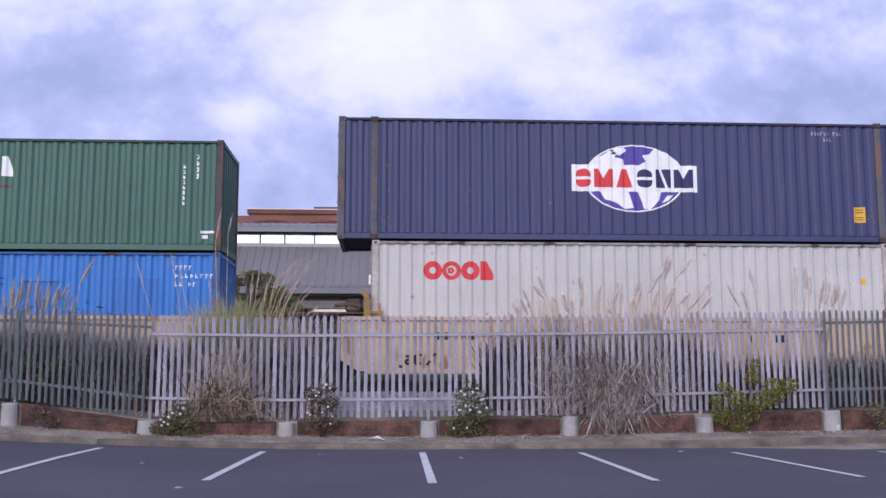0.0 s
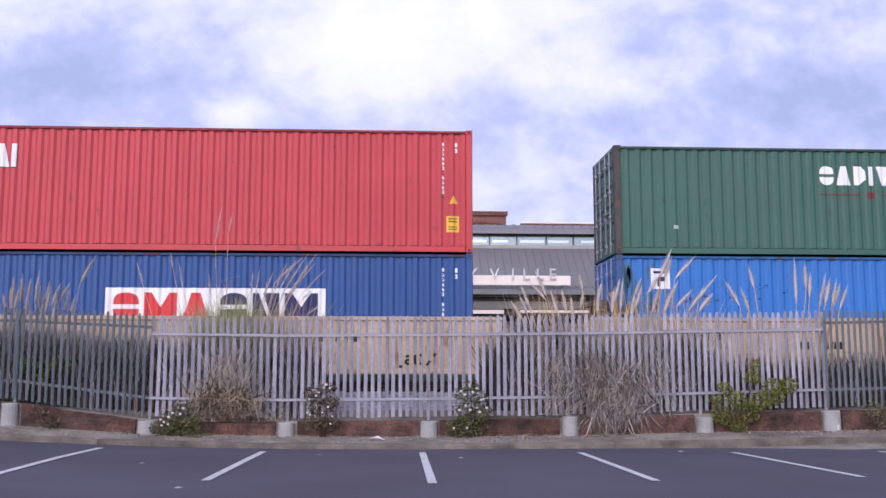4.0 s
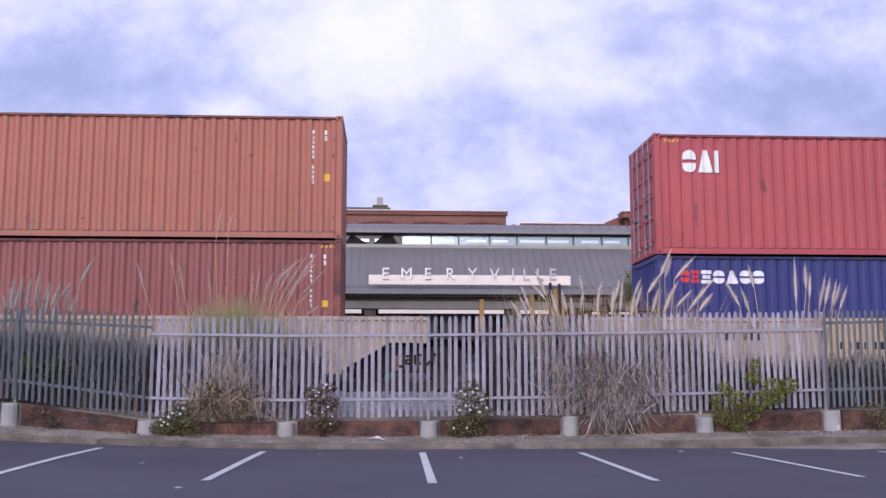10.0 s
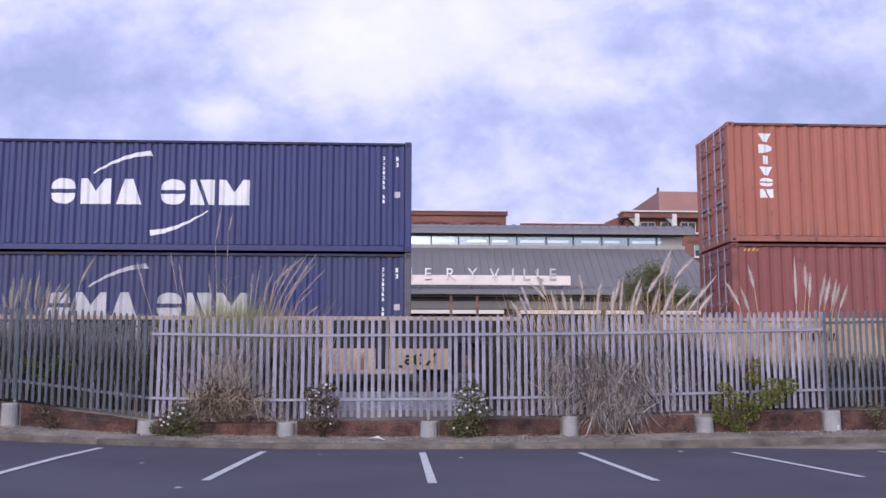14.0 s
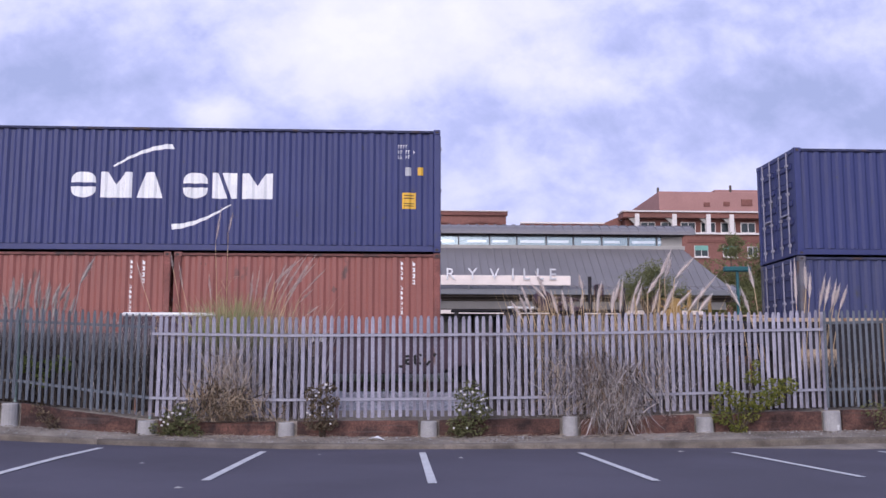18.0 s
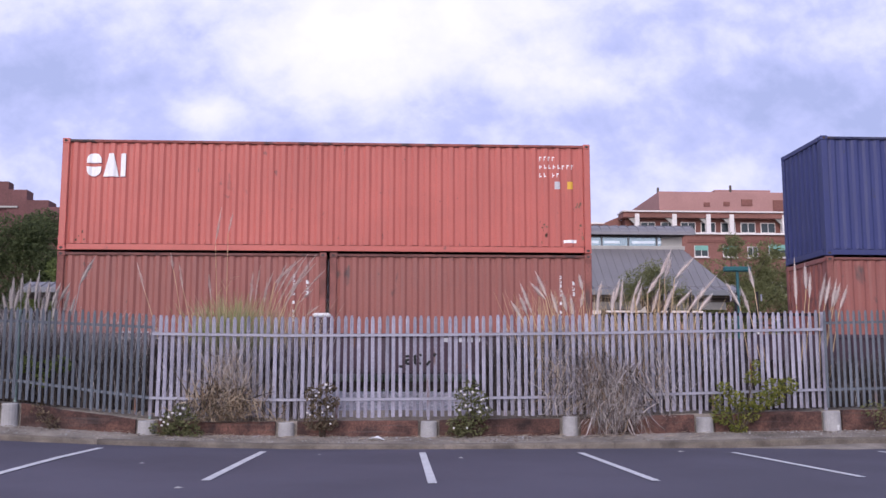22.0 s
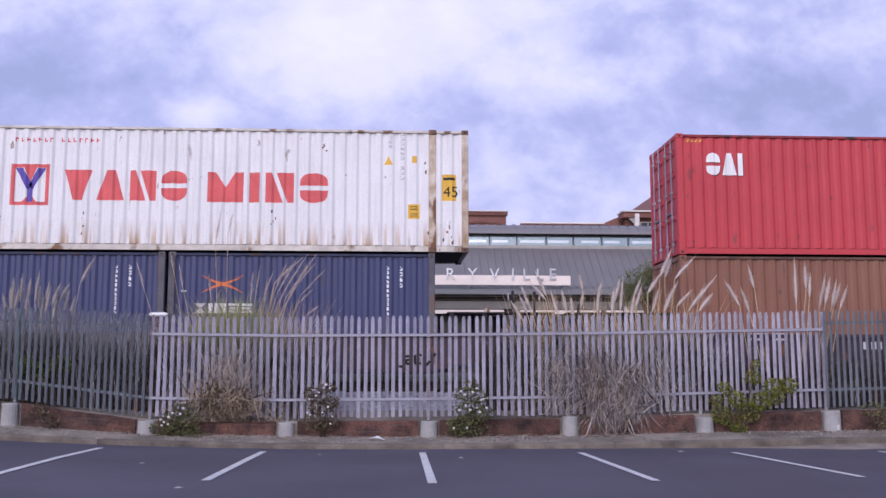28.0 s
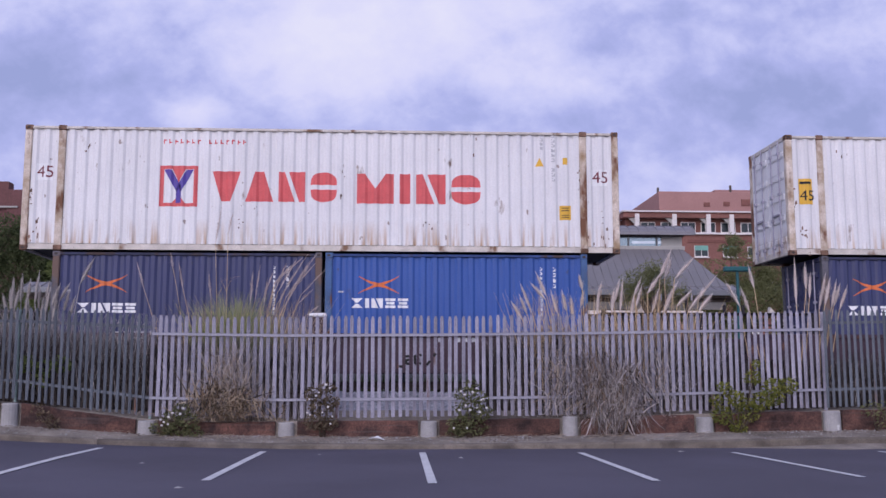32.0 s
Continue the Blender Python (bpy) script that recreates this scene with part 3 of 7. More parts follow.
def decal(owner, name, polys, material, label="", lift=0.004):
    """Paint on a ribbed wall: flat shapes, cut at the ribs and laid onto them. Shapes in metres from the left end and floor."""
    half = owner["long"] / 2
    small = name in ("id_marking", "web_address", "label_bar", "hazard_stripes", "sign_bars", "owner_label", "logo_line", "patch_seam", "logo_flower", "scrape", "rust_spot", "worn_streaks", "logo_outline")
    for shape in ([polys] if small or not isinstance(polys[0][0], list) else polys):
        bm = bmesh.new()
        for poly in shape:
            bm.faces.new([bm.verts.new((u - half, 0, z)) for u, z in poly])
        ob = lay(bm, owner, name, material, label, lift)
        if small:
            tagged(ob, kind="stuff")


def lay(bm, owner, name, material, label, lift):
    us = [v.co.x for v in bm.verts]
    for u in rib_cuts(min(us), max(us)):
        bmesh.ops.bisect_plane(bm, geom=[*bm.verts, *bm.edges, *bm.faces], plane_co=(u, 0, 0), plane_no=(1, 0, 0), dist=1e-5)
    bmesh.ops.remove_doubles(bm, verts=bm.verts, dist=0.0005)
    for v in bm.verts:
        v.co.y = -(SIDE - rib(v.co.x)) - lift
    me = bpy.data.meshes.new(name)
    bm.to_mesh(me)
    bm.free()
    me.materials.append(material)
    for p in me.polygons:
        if p.normal.y > 0:
            p.flip()
    return part(name, me, owner, label)


def text_decal(owner, name, text, u, z, h, material, lift=0.007):
    bm = bmesh.new()
    me = glyph_mesh(text, h, material)
    bm.from_mesh(me)
    bmesh.ops.translate(bm, vec=(u - owner["long"] / 2, 0, z), verts=bm.verts)
    lay(bm, owner, name, material, "", lift)


def rect(u0, u1, z0, z1):
    return [(u0, z0), (u1, z0), (u1, z1), (u0, z1)]


def blocks(kinds, u0, u1, z0, z1, gap=0.2):
    """A row of plain solid shapes that stands for brand marks: o two half-round slabs, m crown, n two parted wedges, a wedge, v upturned wedge,
    i bar, d half-round block, l sloped block, x hourglass, s stacked slabs, blank space."""
    wide = {"o": 1.0, "m": 1.25, "n": 1.0, "a": 1.05, "v": 1.05, "i": 0.36, " ": 0.4, "l": 0.75, "d": 0.85, "x": 1.0, "s": 0.9}
    dome = [(0.5 + 0.5 * math.cos(math.pi * i / 10), 0.58 + 0.42 * math.sin(math.pi * i / 10) ** 0.6) for i in range(11)]
    shapes = {"o": [dome, [(x, 1 - y) for x, y in reversed(dome)]], "m": [[(0, 0), (0.5, 0), (0.5, 0.5), (0.22, 1), (0, 1)], [(0.5, 0), (1, 0), (1, 1), (0.78, 1), (0.5, 0.5)]],
              "n": [[(0, 0), (0.62, 0), (0.22, 1), (0, 1)], [(0.38, 1), (0.78, 0), (1, 0), (1, 1)]], "a": [[(0, 0), (1, 0), (0.66, 1), (0.34, 1)]], "v": [[(0.34, 0), (0.66, 0), (1, 1), (0, 1)]],
              "i": [rect(0, 1, 0, 1)], "d": [[(0, 0), (0.4, 0), (1, 0.3), (1, 0.75), (0.7, 1), (0, 1)]], "l": [[(0, 0), (1, 0), (1, 0.3), (0.5, 1), (0, 1)]],
              "x": [[(0, 0), (1, 0), (0.6, 0.45), (0.4, 0.45)], [(0.4, 0.55), (0.6, 0.55), (1, 1), (0, 1)]], "s": [rect(0, 1, 0, 0.27), rect(0.1, 0.9, 0.37, 0.63), rect(0, 1, 0.73, 1)]}
    total = sum(wide[k] for k in kinds) + gap * (len(kinds) - 1)
    s = (u1 - u0) / total
    out, u = [], u0
    for k in kinds:
        w = wide[k] * s
        if k in shapes:
            out.append([[(u + x * w, z0 + y * (z1 - z0)) for x, y in p] for p in shapes[k]])
        u += w + gap * s
    return out


def arc(u0, u1, z0, z1, up=True, t=0.11):
    """A tapering sweep."""
    out, n, last = [], 9, None
    for i in range(n + 1):
        s = i / n
        w = t * (0.12 + 0.88 * s) if up else t * (1 - 0.88 * s)
        if up:
            c = (u0 + (u1 - u0) * s, z0 + (z1 - z0) * math.sin(s * 1.5) ** 0.9)
        else:
            c = (u0 + (u1 - u0) * s, z0 + (z1 - z0) * (1 - math.cos(s * 1.35)) / (1 - math.cos(1.35)))
        cur = ((c[0] - 0.03 * (1 if up else 0), c[1]), (c[0] + 0.02, c[1] - w))
        if last:
            out.append([last[0], last[1], cur[1], cur[0]])
        last = cur
    return out


def tally(u, z0, z1, n, w=0.05, across=False, seed=0):
    """Small unreadable characters as plain bars, in a column or a row."""
    rnd = random.Random(seed + n)
    out = []
    for i in range(n):
        if rnd.random() < 0.12:
            continue
        if across:
            s = (w / n)
            h = z1 - z0
            a, b = u + (i + 0.2) * s, u + (i + 0.72) * s
            v = z0 + h * rnd.choice((0.1, 0.4, 0.7))
            out += [rect(a, a + (b - a) * 0.34, z0, z1), rect(a + (b - a) * 0.34, b, v, v + 0.26 * h)]
        else:
            s = (z1 - z0) / n
            a = z1 - (i + 0.85) * s
            out += [rect(u, u + w, a, a + 0.2 * s), rect(u + rnd.choice((0, 0.35, 0.65)) * w, u + w * 0.99, a + 0.2 * s, a + 0.52 * s), rect(u, u + rnd.choice((0.35, 0.6, 1.0)) * w, a + 0.52 * s, a + 0.72 * s)]
    return [p for p in out if p[1][0] - p[0][0] > 0.005]


def container(name_words, category, feet, high, material, s, z, door=-1, trim=None, posts=None, group="containers on the train"):
    """A shipping container: ribbed walls, rails, posts, castings, roof and doors. s: its left end along the train."""
    long = {20: 6.058, 40: 12.192, 45: 13.716}[feet]
    half = long / 2
    trim = trim or material
    worn = {NAVY2: WORN_BLUE, GREEN: WORN_GREEN, BRIGHT_BLUE: WORN_BRIGHT, SHORT_BLUE: WORN_BRIGHT, GREY_WHITE: WORN_WHITE, RED_BROWN: WORN_RED, BROWN_RED: WORN_RED}
    posts = posts or worn.get(material, trim)
    ob = thing("shipping_container", name_words, category, group)
    ob["long"] = long
    bot, top = 0.165, high - 0.085
    a, b = -half + 0.15, half - 0.15
    for face in (-1, 1):
        part("side_wall", ribbed("side_wall", a, b, bot, top, face, material), ob)
        part("bottom_rail", piece("bottom_rail", (long, face), trim, lambda g: (g.box(-half + 0.17, half - 0.17, face * 1.145 - 0.025, face * 1.145 + 0.025, 0.03, bot - 0.01, 0.006), g.box(-half + 0.17, half - 0.17, face * 1.165 - 0.03, face * 1.165 + 0.03, 0.02, 0.045, 0.004))), ob)
        part("top_rail", piece("top_rail", (long, face, high), DARKER_PAINT.get(trim.name, trim), lambda g: g.box(-half + 0.17, half - 0.17, face * 1.183 - 0.03, face * 1.183 + 0.03, top, high - 0.025, 0.008)), ob)
    ends = [-half + 0.001, half - 0.001]
    for i, x in enumerate(ends):
        sgn = -1 if i == 0 else 1
        for face in (-1, 1):
            x0, x1 = sorted((x, x - sgn * 0.16))
            y0, y1 = sorted((face * 1.219, face * 1.06))
            part("corner_post", piece("corner_post", (long, i, face, high), posts, lambda g: g.box(x0 + 0.004, x1, y0 + 0.004, y1 - 0.004, 0.11, high - 0.11, 0.015)), ob)
            for zz in (0.0, high - 0.118):
                part("corner_casting", piece("corner_casting", (long, i, face, zz), RUST if posts is RUSTY_WHITE else posts, lambda g: g.box(x0, x1 + 0.015 * (sgn < 0), y0, y1, zz, zz + 0.118, 0.012)), ob)
                # no hole is cut: a dark disc gives its inner shade
                part("casting_hole", piece("casting_hole", (long, i, face, zz), CASTING, lambda g: g.prism([((x0 + x1) / 2 + 0.042 * math.cos(k * 0.7854), zz + 0.059 + 0.03 * math.sin(k * 0.7854)) for k in range(8)], "y", face * 1.221 - 0.002, face * 1.221 + 0.002)), ob, "dark oval disc for the shade inside the casting hole")
        part("end_sill", piece("end_sill", (long, i), trim, lambda g: g.box(min(x, x - sgn * 0.1), max(x, x - sgn * 0.1), -1.05, 1.05, 0.02, 0.17, 0.01)), ob)
        part("end_header", piece("end_header", (long, i, high), trim, lambda g: g.box(min(x, x - sgn * 0.1), max(x, x - sgn * 0.1), -1.05, 1.05, high - 0.12, high - 0.01, 0.01)), ob)
        if sgn == door:
            for face in (-1, 1):
                leaf = part("door", piece("door", (long, i, face, high), material, lambda g: [g.box(min(x - sgn * 0.02, x - sgn * 0.07), max(x - sgn * 0.02, x - sgn * 0.07), min(face * 0.012, face * 1.05), max(face * 0.012, face * 1.05), 0.17, high - 0.12, 0.006)] + [g.box(min(x, x - sgn * 0.03), max(x, x - sgn * 0.03), min(face * 0.06, face * 1.0), max(face * 0.06, face * 1.0), zz, zz + 0.16, 0.03) for zz in np.linspace(0.32, high - 0.5, 5)]), ob)
                for y in (0.30, 0.78):
                    part("lock_rod", piece("lock_rod", (long, i, face, y, high), GALV, lambda g: [g.tube([(x + sgn * 0.015, face * y, 0.08), (x + sgn * 0.015, face * y, high - 0.05)], [0.017, 0.017], 8)] + [g.box(x + sgn * 0.015 - 0.03, x + sgn * 0.015 + 0.03, face * y - 0.05, face * y + 0.05, zz, zz + 0.06) for zz in (0.25, 0.9, 1.5, high - 0.4)]), leaf, "bare steel lock rod")
                part("lock_handle", piece("lock_handle", (long, i, face), GALV, lambda g: g.box(x - sgn * 0.005, x + sgn * 0.035, min(face * 0.3, face * 0.75), max(face * 0.3, face * 0.75), 1.02, 1.06, 0.005)), leaf)
        else:
            def end_wall(g, x=x, sgn=sgn):
                ys, y = [-1.06], -1.06
                while y < 1.06:
                    for d in (0.09, 0.05, 0.09, 0.05):
                        y += d
                        ys.append(min(y, 1.06))
                for j, y in enumerate(ys):
                    xx = x - sgn * (0.02 if (j // 1) % 4 in (0, 1) else 0.06)
                    g.v += [(xx, y, 0.17), (xx, y, high - 0.12)]
                for j in range(len(ys) - 1):
                    if ys[j + 1] > ys[j]:
                        g.f.append((2 * j, 2 * j + 2, 2 * j + 3, 2 * j + 1))
            part("end_wall", piece("end_wall", (long, i, high), material, end_wall), ob)
    part("roof_panel", piece("roof_panel", (long, high), trim, lambda g: g.box(-half + 0.1, half - 0.1, -1.16, 1.16, high - 0.06, high - 0.03)), ob)
    part("floor_frame", piece("floor_frame", (long,), DARK, lambda g: g.box(-half + 0.1, half - 0.1, -1.15, 1.15, 0.06, 0.16)), ob)
    if feet == 45:
        # lifting posts at the forty-foot points
        for sgn in (-1, 1):
            for face in (-1, 1):
                x = sgn * 6.02
                part("lifting_post", piece("lifting_post", (sgn, face, high), posts, lambda g: g.box(x - 0.08, x + 0.08, min(face * 1.205, face * 1.1), max(face * 1.205, face * 1.1), 0.11, high - 0.11, 0.012)), ob, "rust-stained lifting post")
                for zz in (0.0, high - 0.118):
                    part("corner_casting", piece("mid_casting", (sgn, face, zz), RUST if posts is RUSTY_WHITE else CASTING, lambda g: g.box(x - 0.09, x + 0.09, min(face * 1.222, face * 1.06), max(face * 1.222, face * 1.06), zz, zz + 0.118, 0.012)), ob)
    MOVING.append((ob, s + half, TRACK_Y, z))
    return ob


LOW, HIGH = 2.591, 2.896
BASE = 1.50
ID = "unreadable white marking"


def ids(ob, high, col1=11.48, col2=11.78, long=1.25, n=11, z1=None, mark=WHITE_MARK):
    z1 = z1 or high - 0.32
    decal(ob, "id_marking", tally(col1, z1 - long, z1, n, seed=int(col1 * 10)), mark, ID)
    decal(ob, "id_marking", tally(col2, z1 - long * 0.45, z1, 4, 0.06, seed=int(col2 * 7)), mark, ID)


def hazard(ob, u, z):
    decal(ob, "hazard_stripes", [[(u + i * 0.1, z), (u + i * 0.1 + 0.05, z), (u + i * 0.1 + 0.09, z + 0.06), (u + i * 0.1 + 0.04, z + 0.06)] for i in range(4)], YELLOW_MARK, "yellow and dark height stripes")


def warn(ob, u0, u1, z0, z1, bars=True, mark=YELLOW_MARK):
    decal(ob, "warning_label", [rect(u0, u1, z0, z1)], mark, "yellow warning label" if mark is YELLOW_MARK else "")
    if bars:
        h = z1 - z0
        decal(ob, "label_bar", [rect(u0 + 0.05, u1 - 0.05, z0 + h * a, z0 + h * (a + b)) for a, b in ((0.16, 0.05), (0.30, 0.05), (0.62, 0.07), (0.80, 0.06))], GRIME, lift=0.007)


def triangle(ob, u, z, s=0.2):
    decal(ob, "warning_triangle", [[(u, z), (u + s, z), (u + s / 2, z + s)]], YELLOW_MARK, "yellow warning triangle")


def cai(ob, u, z, w=0.88, h=0.54):
    """A white block mark of three plain shapes with a dark rim."""
    decal(ob, "logo_rim", blocks("oai", u + 0.02, u + w + 0.02, z - 0.025, z + h - 0.025, 0.12), MAROON_MARK, "dark rim under the logo", 0.003)
    decal(ob, "logo", blocks("oai", u, u + w, z, z + h, 0.12), WHITE_MARK, "white three-part block logo", 0.006)


def sweep_logo(ob, u0, u1, z0, z1, mark, lower=True):
    h = z1 - z0
    w = u1 - u0
    decal(ob, "logo", blocks("oma onm", u0, u1, z0, z1), mark, "white row of block shapes")
    decal(ob, "logo_sweep", arc(u0 + 0.21 * w, u0 + 0.50 * w, z1 + 0.22 * h, z1 + 1.12 * h, True, 0.2 * h), mark, "white upper sweep")
    if lower:
        decal(ob, "logo_sweep", arc(u0 + 0.50 * w, u0 + 0.79 * w, z0 - 1.0 * h, z0 - 0.22 * h, False, 0.22 * h), mark, "white lower sweep")


def rust_spots(ob, places, seed):
    """Ragged rust where paint has flaked: about each place, so many small chips."""
    rnd = random.Random(seed)
    for u, z, n in places:
        chips = []
        for _ in range(n):
            a, b, w, h = u + rnd.gauss(0, 0.07), z + rnd.gauss(0, 0.16), rnd.uniform(0.012, 0.05), rnd.uniform(0.02, 0.11)
            chips.append([(a, b), (a + w, b + 0.2 * h), (a + 0.8 * w, b + h), (a - 0.2 * w, b + 0.7 * h)])
        decal(ob, "rust_spot", chips, RUST, "ragged rust chips", 0.003)


def cross_logo(ob, u, z, w=0.93, h=0.40):
    for k in (1, -1):
        p = []
        for i in range(8):
            a, b = i / 8, (i + 1) / 8
            f = lambda s: (u + w * s, z + h / 2 + k * h * (s - 0.5) * (0.55 + 0.9 * abs(s - 0.5)))
            t = lambda s: 0.012 + 0.07 * (1 - abs(2 * s - 1))
            (ua, za), (ub, zb) = f(a), f(b)
            p.append([(ua, za - t(a) / 2), (ub, zb - t(b) / 2), (ub, zb + t(b) / 2), (ua, za + t(a) / 2)])
        decal(ob, "logo_stroke", p, ORANGE_MARK, "orange tapering logo stroke", 0.004 if k > 0 else 0.007)


def ring(cu, cz, r0, r1, n=12, sx=1.0):
    out = []
    for i in range(n):
        a, b = 2 * math.pi * i / n, 2 * math.pi * (i + 1) / n
        out.append([(cu + sx * r0 * math.cos(a), cz + r0 * math.sin(a)), (cu + sx * r1 * math.cos(a), cz + r1 * math.sin(a)), (cu + sx * r1 * math.cos(b), cz + r1 * math.sin(b)), (cu + sx * r0 * math.cos(b), cz + r0 * math.sin(b))])
    return out


def load_train():
    top = lambda lower: BASE + lower + 0.02
    # dark blue 45-foot on grey-white
    c = container("grey-white high-cube steel container in a well car", "container", 40, HIGH, GREY_WHITE, 84.78, BASE)
    decal(c, "logo", [ring(1.40, 2.20, 0.08, 0.22, 14), ring(1.83, 2.20, 0.12, 0.22, 14), ring(2.27, 2.20, 0.08, 0.22, 14), *blocks("l", 2.50, 2.80, 1.98, 2.42)], RED_MARK, "red row of rings and a sloped block")
    decal(c, "logo_flower", ring(1.82, 2.20, 0.02, 0.085, 5), RED_MARK, "red flower mark")
    decal(c, "id_marking", tally(10.95, 2.36, 2.45, 10, 0.75, True), FADED_MARK, "faded grey marking")
    warn(c, 11.5, 11.62, 1.92, 2.06, False)
    c = container("navy blue 45-foot high-cube steel container stacked on a grey-white one", "container", 45, HIGH, NAVY2, 83.98, top(HIGH), trim=NAVY2)
    z = -top(HIGH)
    el = lambda cu, cz, rx, rz, n=24: [[(cu + rx * math.cos(2 * math.pi * i / n), cz + rz * math.sin(2 * math.pi * i / n)) for i in range(n)]]
    decal(c, "logo_sea", el(6.96, 5.91 + z, 1.17, 0.77), BLUE_MARK, "violet-blue oval sea")
    decal(c, "logo_outline", ring(6.96, 5.91 + z, 0.775, 0.805, 36, 1.49), WHITE_MARK, "thin white oval outline", 0.006)
    land = lambda cu, cz, pts: [[(cu + a, cz + b + z) for a, b in pts]]
    decal(c, "logo_land", [land(6.30, 6.20, [(-0.45, 0.0), (0.42, 0.0), (0.40, 0.16), (0.20, 0.22), (0.26, 0.34), (0.06, 0.36), (-0.1, 0.26), (-0.3, 0.18)]), land(6.62, 6.50, [(-0.2, 0.0), (0.0, -0.04), (0.16, 0.08), (0.1, 0.16), (-0.12, 0.12)]), land(7.45, 6.20, [(-0.42, 0.0), (0.62, 0.0), (0.48, 0.18), (0.25, 0.34), (-0.02, 0.42), (-0.12, 0.30), (-0.3, 0.26), (-0.22, 0.12)]), land(6.50, 5.62, [(-0.38, 0.0), (0.30, 0.0), (0.36, -0.2), (0.42, -0.42), (0.2, -0.44), (0.0, -0.28), (-0.25, -0.22)]), land(7.30, 5.62, [(-0.28, 0.0), (0.30, 0.0), (0.24, -0.22), (0.02, -0.46), (-0.14, -0.44), (-0.2, -0.2)]), land(7.72, 5.42, [(-0.12, -0.1), (0.06, -0.02), (0.16, 0.1), (0.0, 0.08)])], WHITE_MARK, "white ragged land shape", 0.007)
    decal(c, "logo_band", [rect(5.46, 8.46, 5.59 + z, 6.23 + z)], WHITE_MARK, "white logo band", 0.010)
    decal(c, "logo", blocks("oma", 5.56, 6.90, 5.69 + z, 6.13 + z), RED_MARK, "red block shapes", 0.013)
    decal(c, "logo", blocks("onm", 7.02, 8.36, 5.69 + z, 6.13 + z), NAVY_MARK, "dark blue block shapes", 0.013)
    warn(c, 12.21, 12.49, 4.9 + z, 5.27 + z)
    decal(c, "id_marking", tally(11.26, 7.0 + z, 7.09 + z, 10, 0.76, True) + tally(11.55, 6.86 + z, 6.95 + z, 4, 0.3, True), FADED_MARK, ID)
    rust_spots(c, [(1.1, 0.5, 7), (1.15, 1.6, 6), (3.1, 1.1, 3), (12.7, 0.6, 7), (12.75, 1.9, 6), (5.0, 0.7, 3)], 84)
    # green on bright blue
    c = container("bright blue steel container with a patched wall in a well car", "container", 40, LOW, BRIGHT_BLUE, 69.15, BASE)
    warn(c, 0.82, 1.28, 1.80, 2.28, False, WHITE_MARK)
    decal(c, "sign_bars", [rect(0.88, 1.22, 2.16, 2.22), rect(0.98, 1.05, 1.86, 2.08), rect(1.05, 1.16, 1.98, 2.08)], NAVY_MARK, lift=0.007)
    decal(c, "repair_patch", [rect(7.75, 8.62, 1.32, 1.90)], PATCH_BLUE, "slightly darker blue welded repair patch")
    decal(c, "patch_seam", [rect(7.74, 8.60, 1.88, 1.90), rect(7.80, 8.35, 1.31, 1.33), rect(7.73, 7.75, 1.45, 1.88), rect(8.62, 8.64, 1.33, 1.7)], SCUFF, lift=0.008)
    rs = random.Random(77)
    decal(c, "worn_streaks", [[(a, b), (a + w * 0.6, b - 0.05), (a + w, b + h * 0.5), (a + w * 0.5, b + h), (a - w * 0.3, b + h * 0.6)] for a, b, w, h in [(0.2 + 0.95 * rs.random() ** 2, rs.uniform(0.9, 2.0), rs.uniform(0.02, 0.09), rs.uniform(0.15, 0.6)) for _ in range(46)]], WEAR, "grey-green weathered streaks", 0.0025)
    for cu, cz, n in ((1.6, 1.55, 7), (2.4, 1.6, 7), (3.6, 1.75, 8), (7.0, 1.9, 9), (9.3, 1.35, 6)):
        decal(c, "scrape", [[(a, b), (a + w, b + 0.01), (a + w * 0.9, b + 0.03), (a + 0.02, b + 0.035)] for a, b, w in [(cu + rs.gauss(0, 0.3), cz + rs.gauss(0, 0.12), rs.uniform(0.02, 0.16)) for _ in range(n)]], SCUFF, "dark scrapes on the wall", 0.005)
    decal(c, "repair_patch", [rect(9.65, 10.85, 1.10, 1.98)], PATCH_BLUE, "fresh blue repainted patch")
    for i, zz in enumerate((2.18, 1.99, 1.80)):
        decal(c, "id_marking", tally(11.16, zz, zz + 0.1, (5, 8, 5)[i], (0.5, 0.9, 0.5)[i], True, i), WHITE_MARK, ID)
    c = container("green ribbed steel container stacked on a bright blue one", "container", 40, LOW, GREEN, 69.15, top(LOW))
    z = -top(LOW)
    decal(c, "logo", blocks("oadival", 4.96, 7.45, 5.80 + z, 6.26 + z), WHITE_MARK, "white row of block shapes")
    decal(c, "logo_line", [rect(4.95, 5.95, 5.55 + z, 5.585 + z), rect(6.45, 7.41, 5.55 + z, 5.585 + z), rect(6.1, 6.3, 5.48 + z, 5.64 + z)], MAROON_MARK, "faded red line")
    ids(c, LOW, 11.28, 11.58, 1.35)
    decal(c, "owner_label", [rect(11.72, 12.03, 4.52 + z, 4.58 + z), rect(11.75, 11.88, 4.40 + z, 4.48 + z)], WHITE_MARK)
    decal(c, "owner_label", [rect(1.4, 1.52, 4.72 + z, 4.8 + z)], FADED_MARK)
    # red on blue
    c = container("blue ribbed steel container with a white logo band", "container", 40, LOW, MID_BLUE, 53.62, BASE)
    decal(c, "logo_band", [rect(3.88, 8.82, 0.98, 1.77)], WHITE_MARK, "white logo band")
    decal(c, "logo", blocks("oma", 4.05, 6.2, 1.02, 1.66), RED_MARK, "red block shapes", 0.008)
    decal(c, "logo", blocks("onm", 6.45, 8.65, 1.02, 1.66), NAVY_MARK, "dark blue block shapes", 0.008)
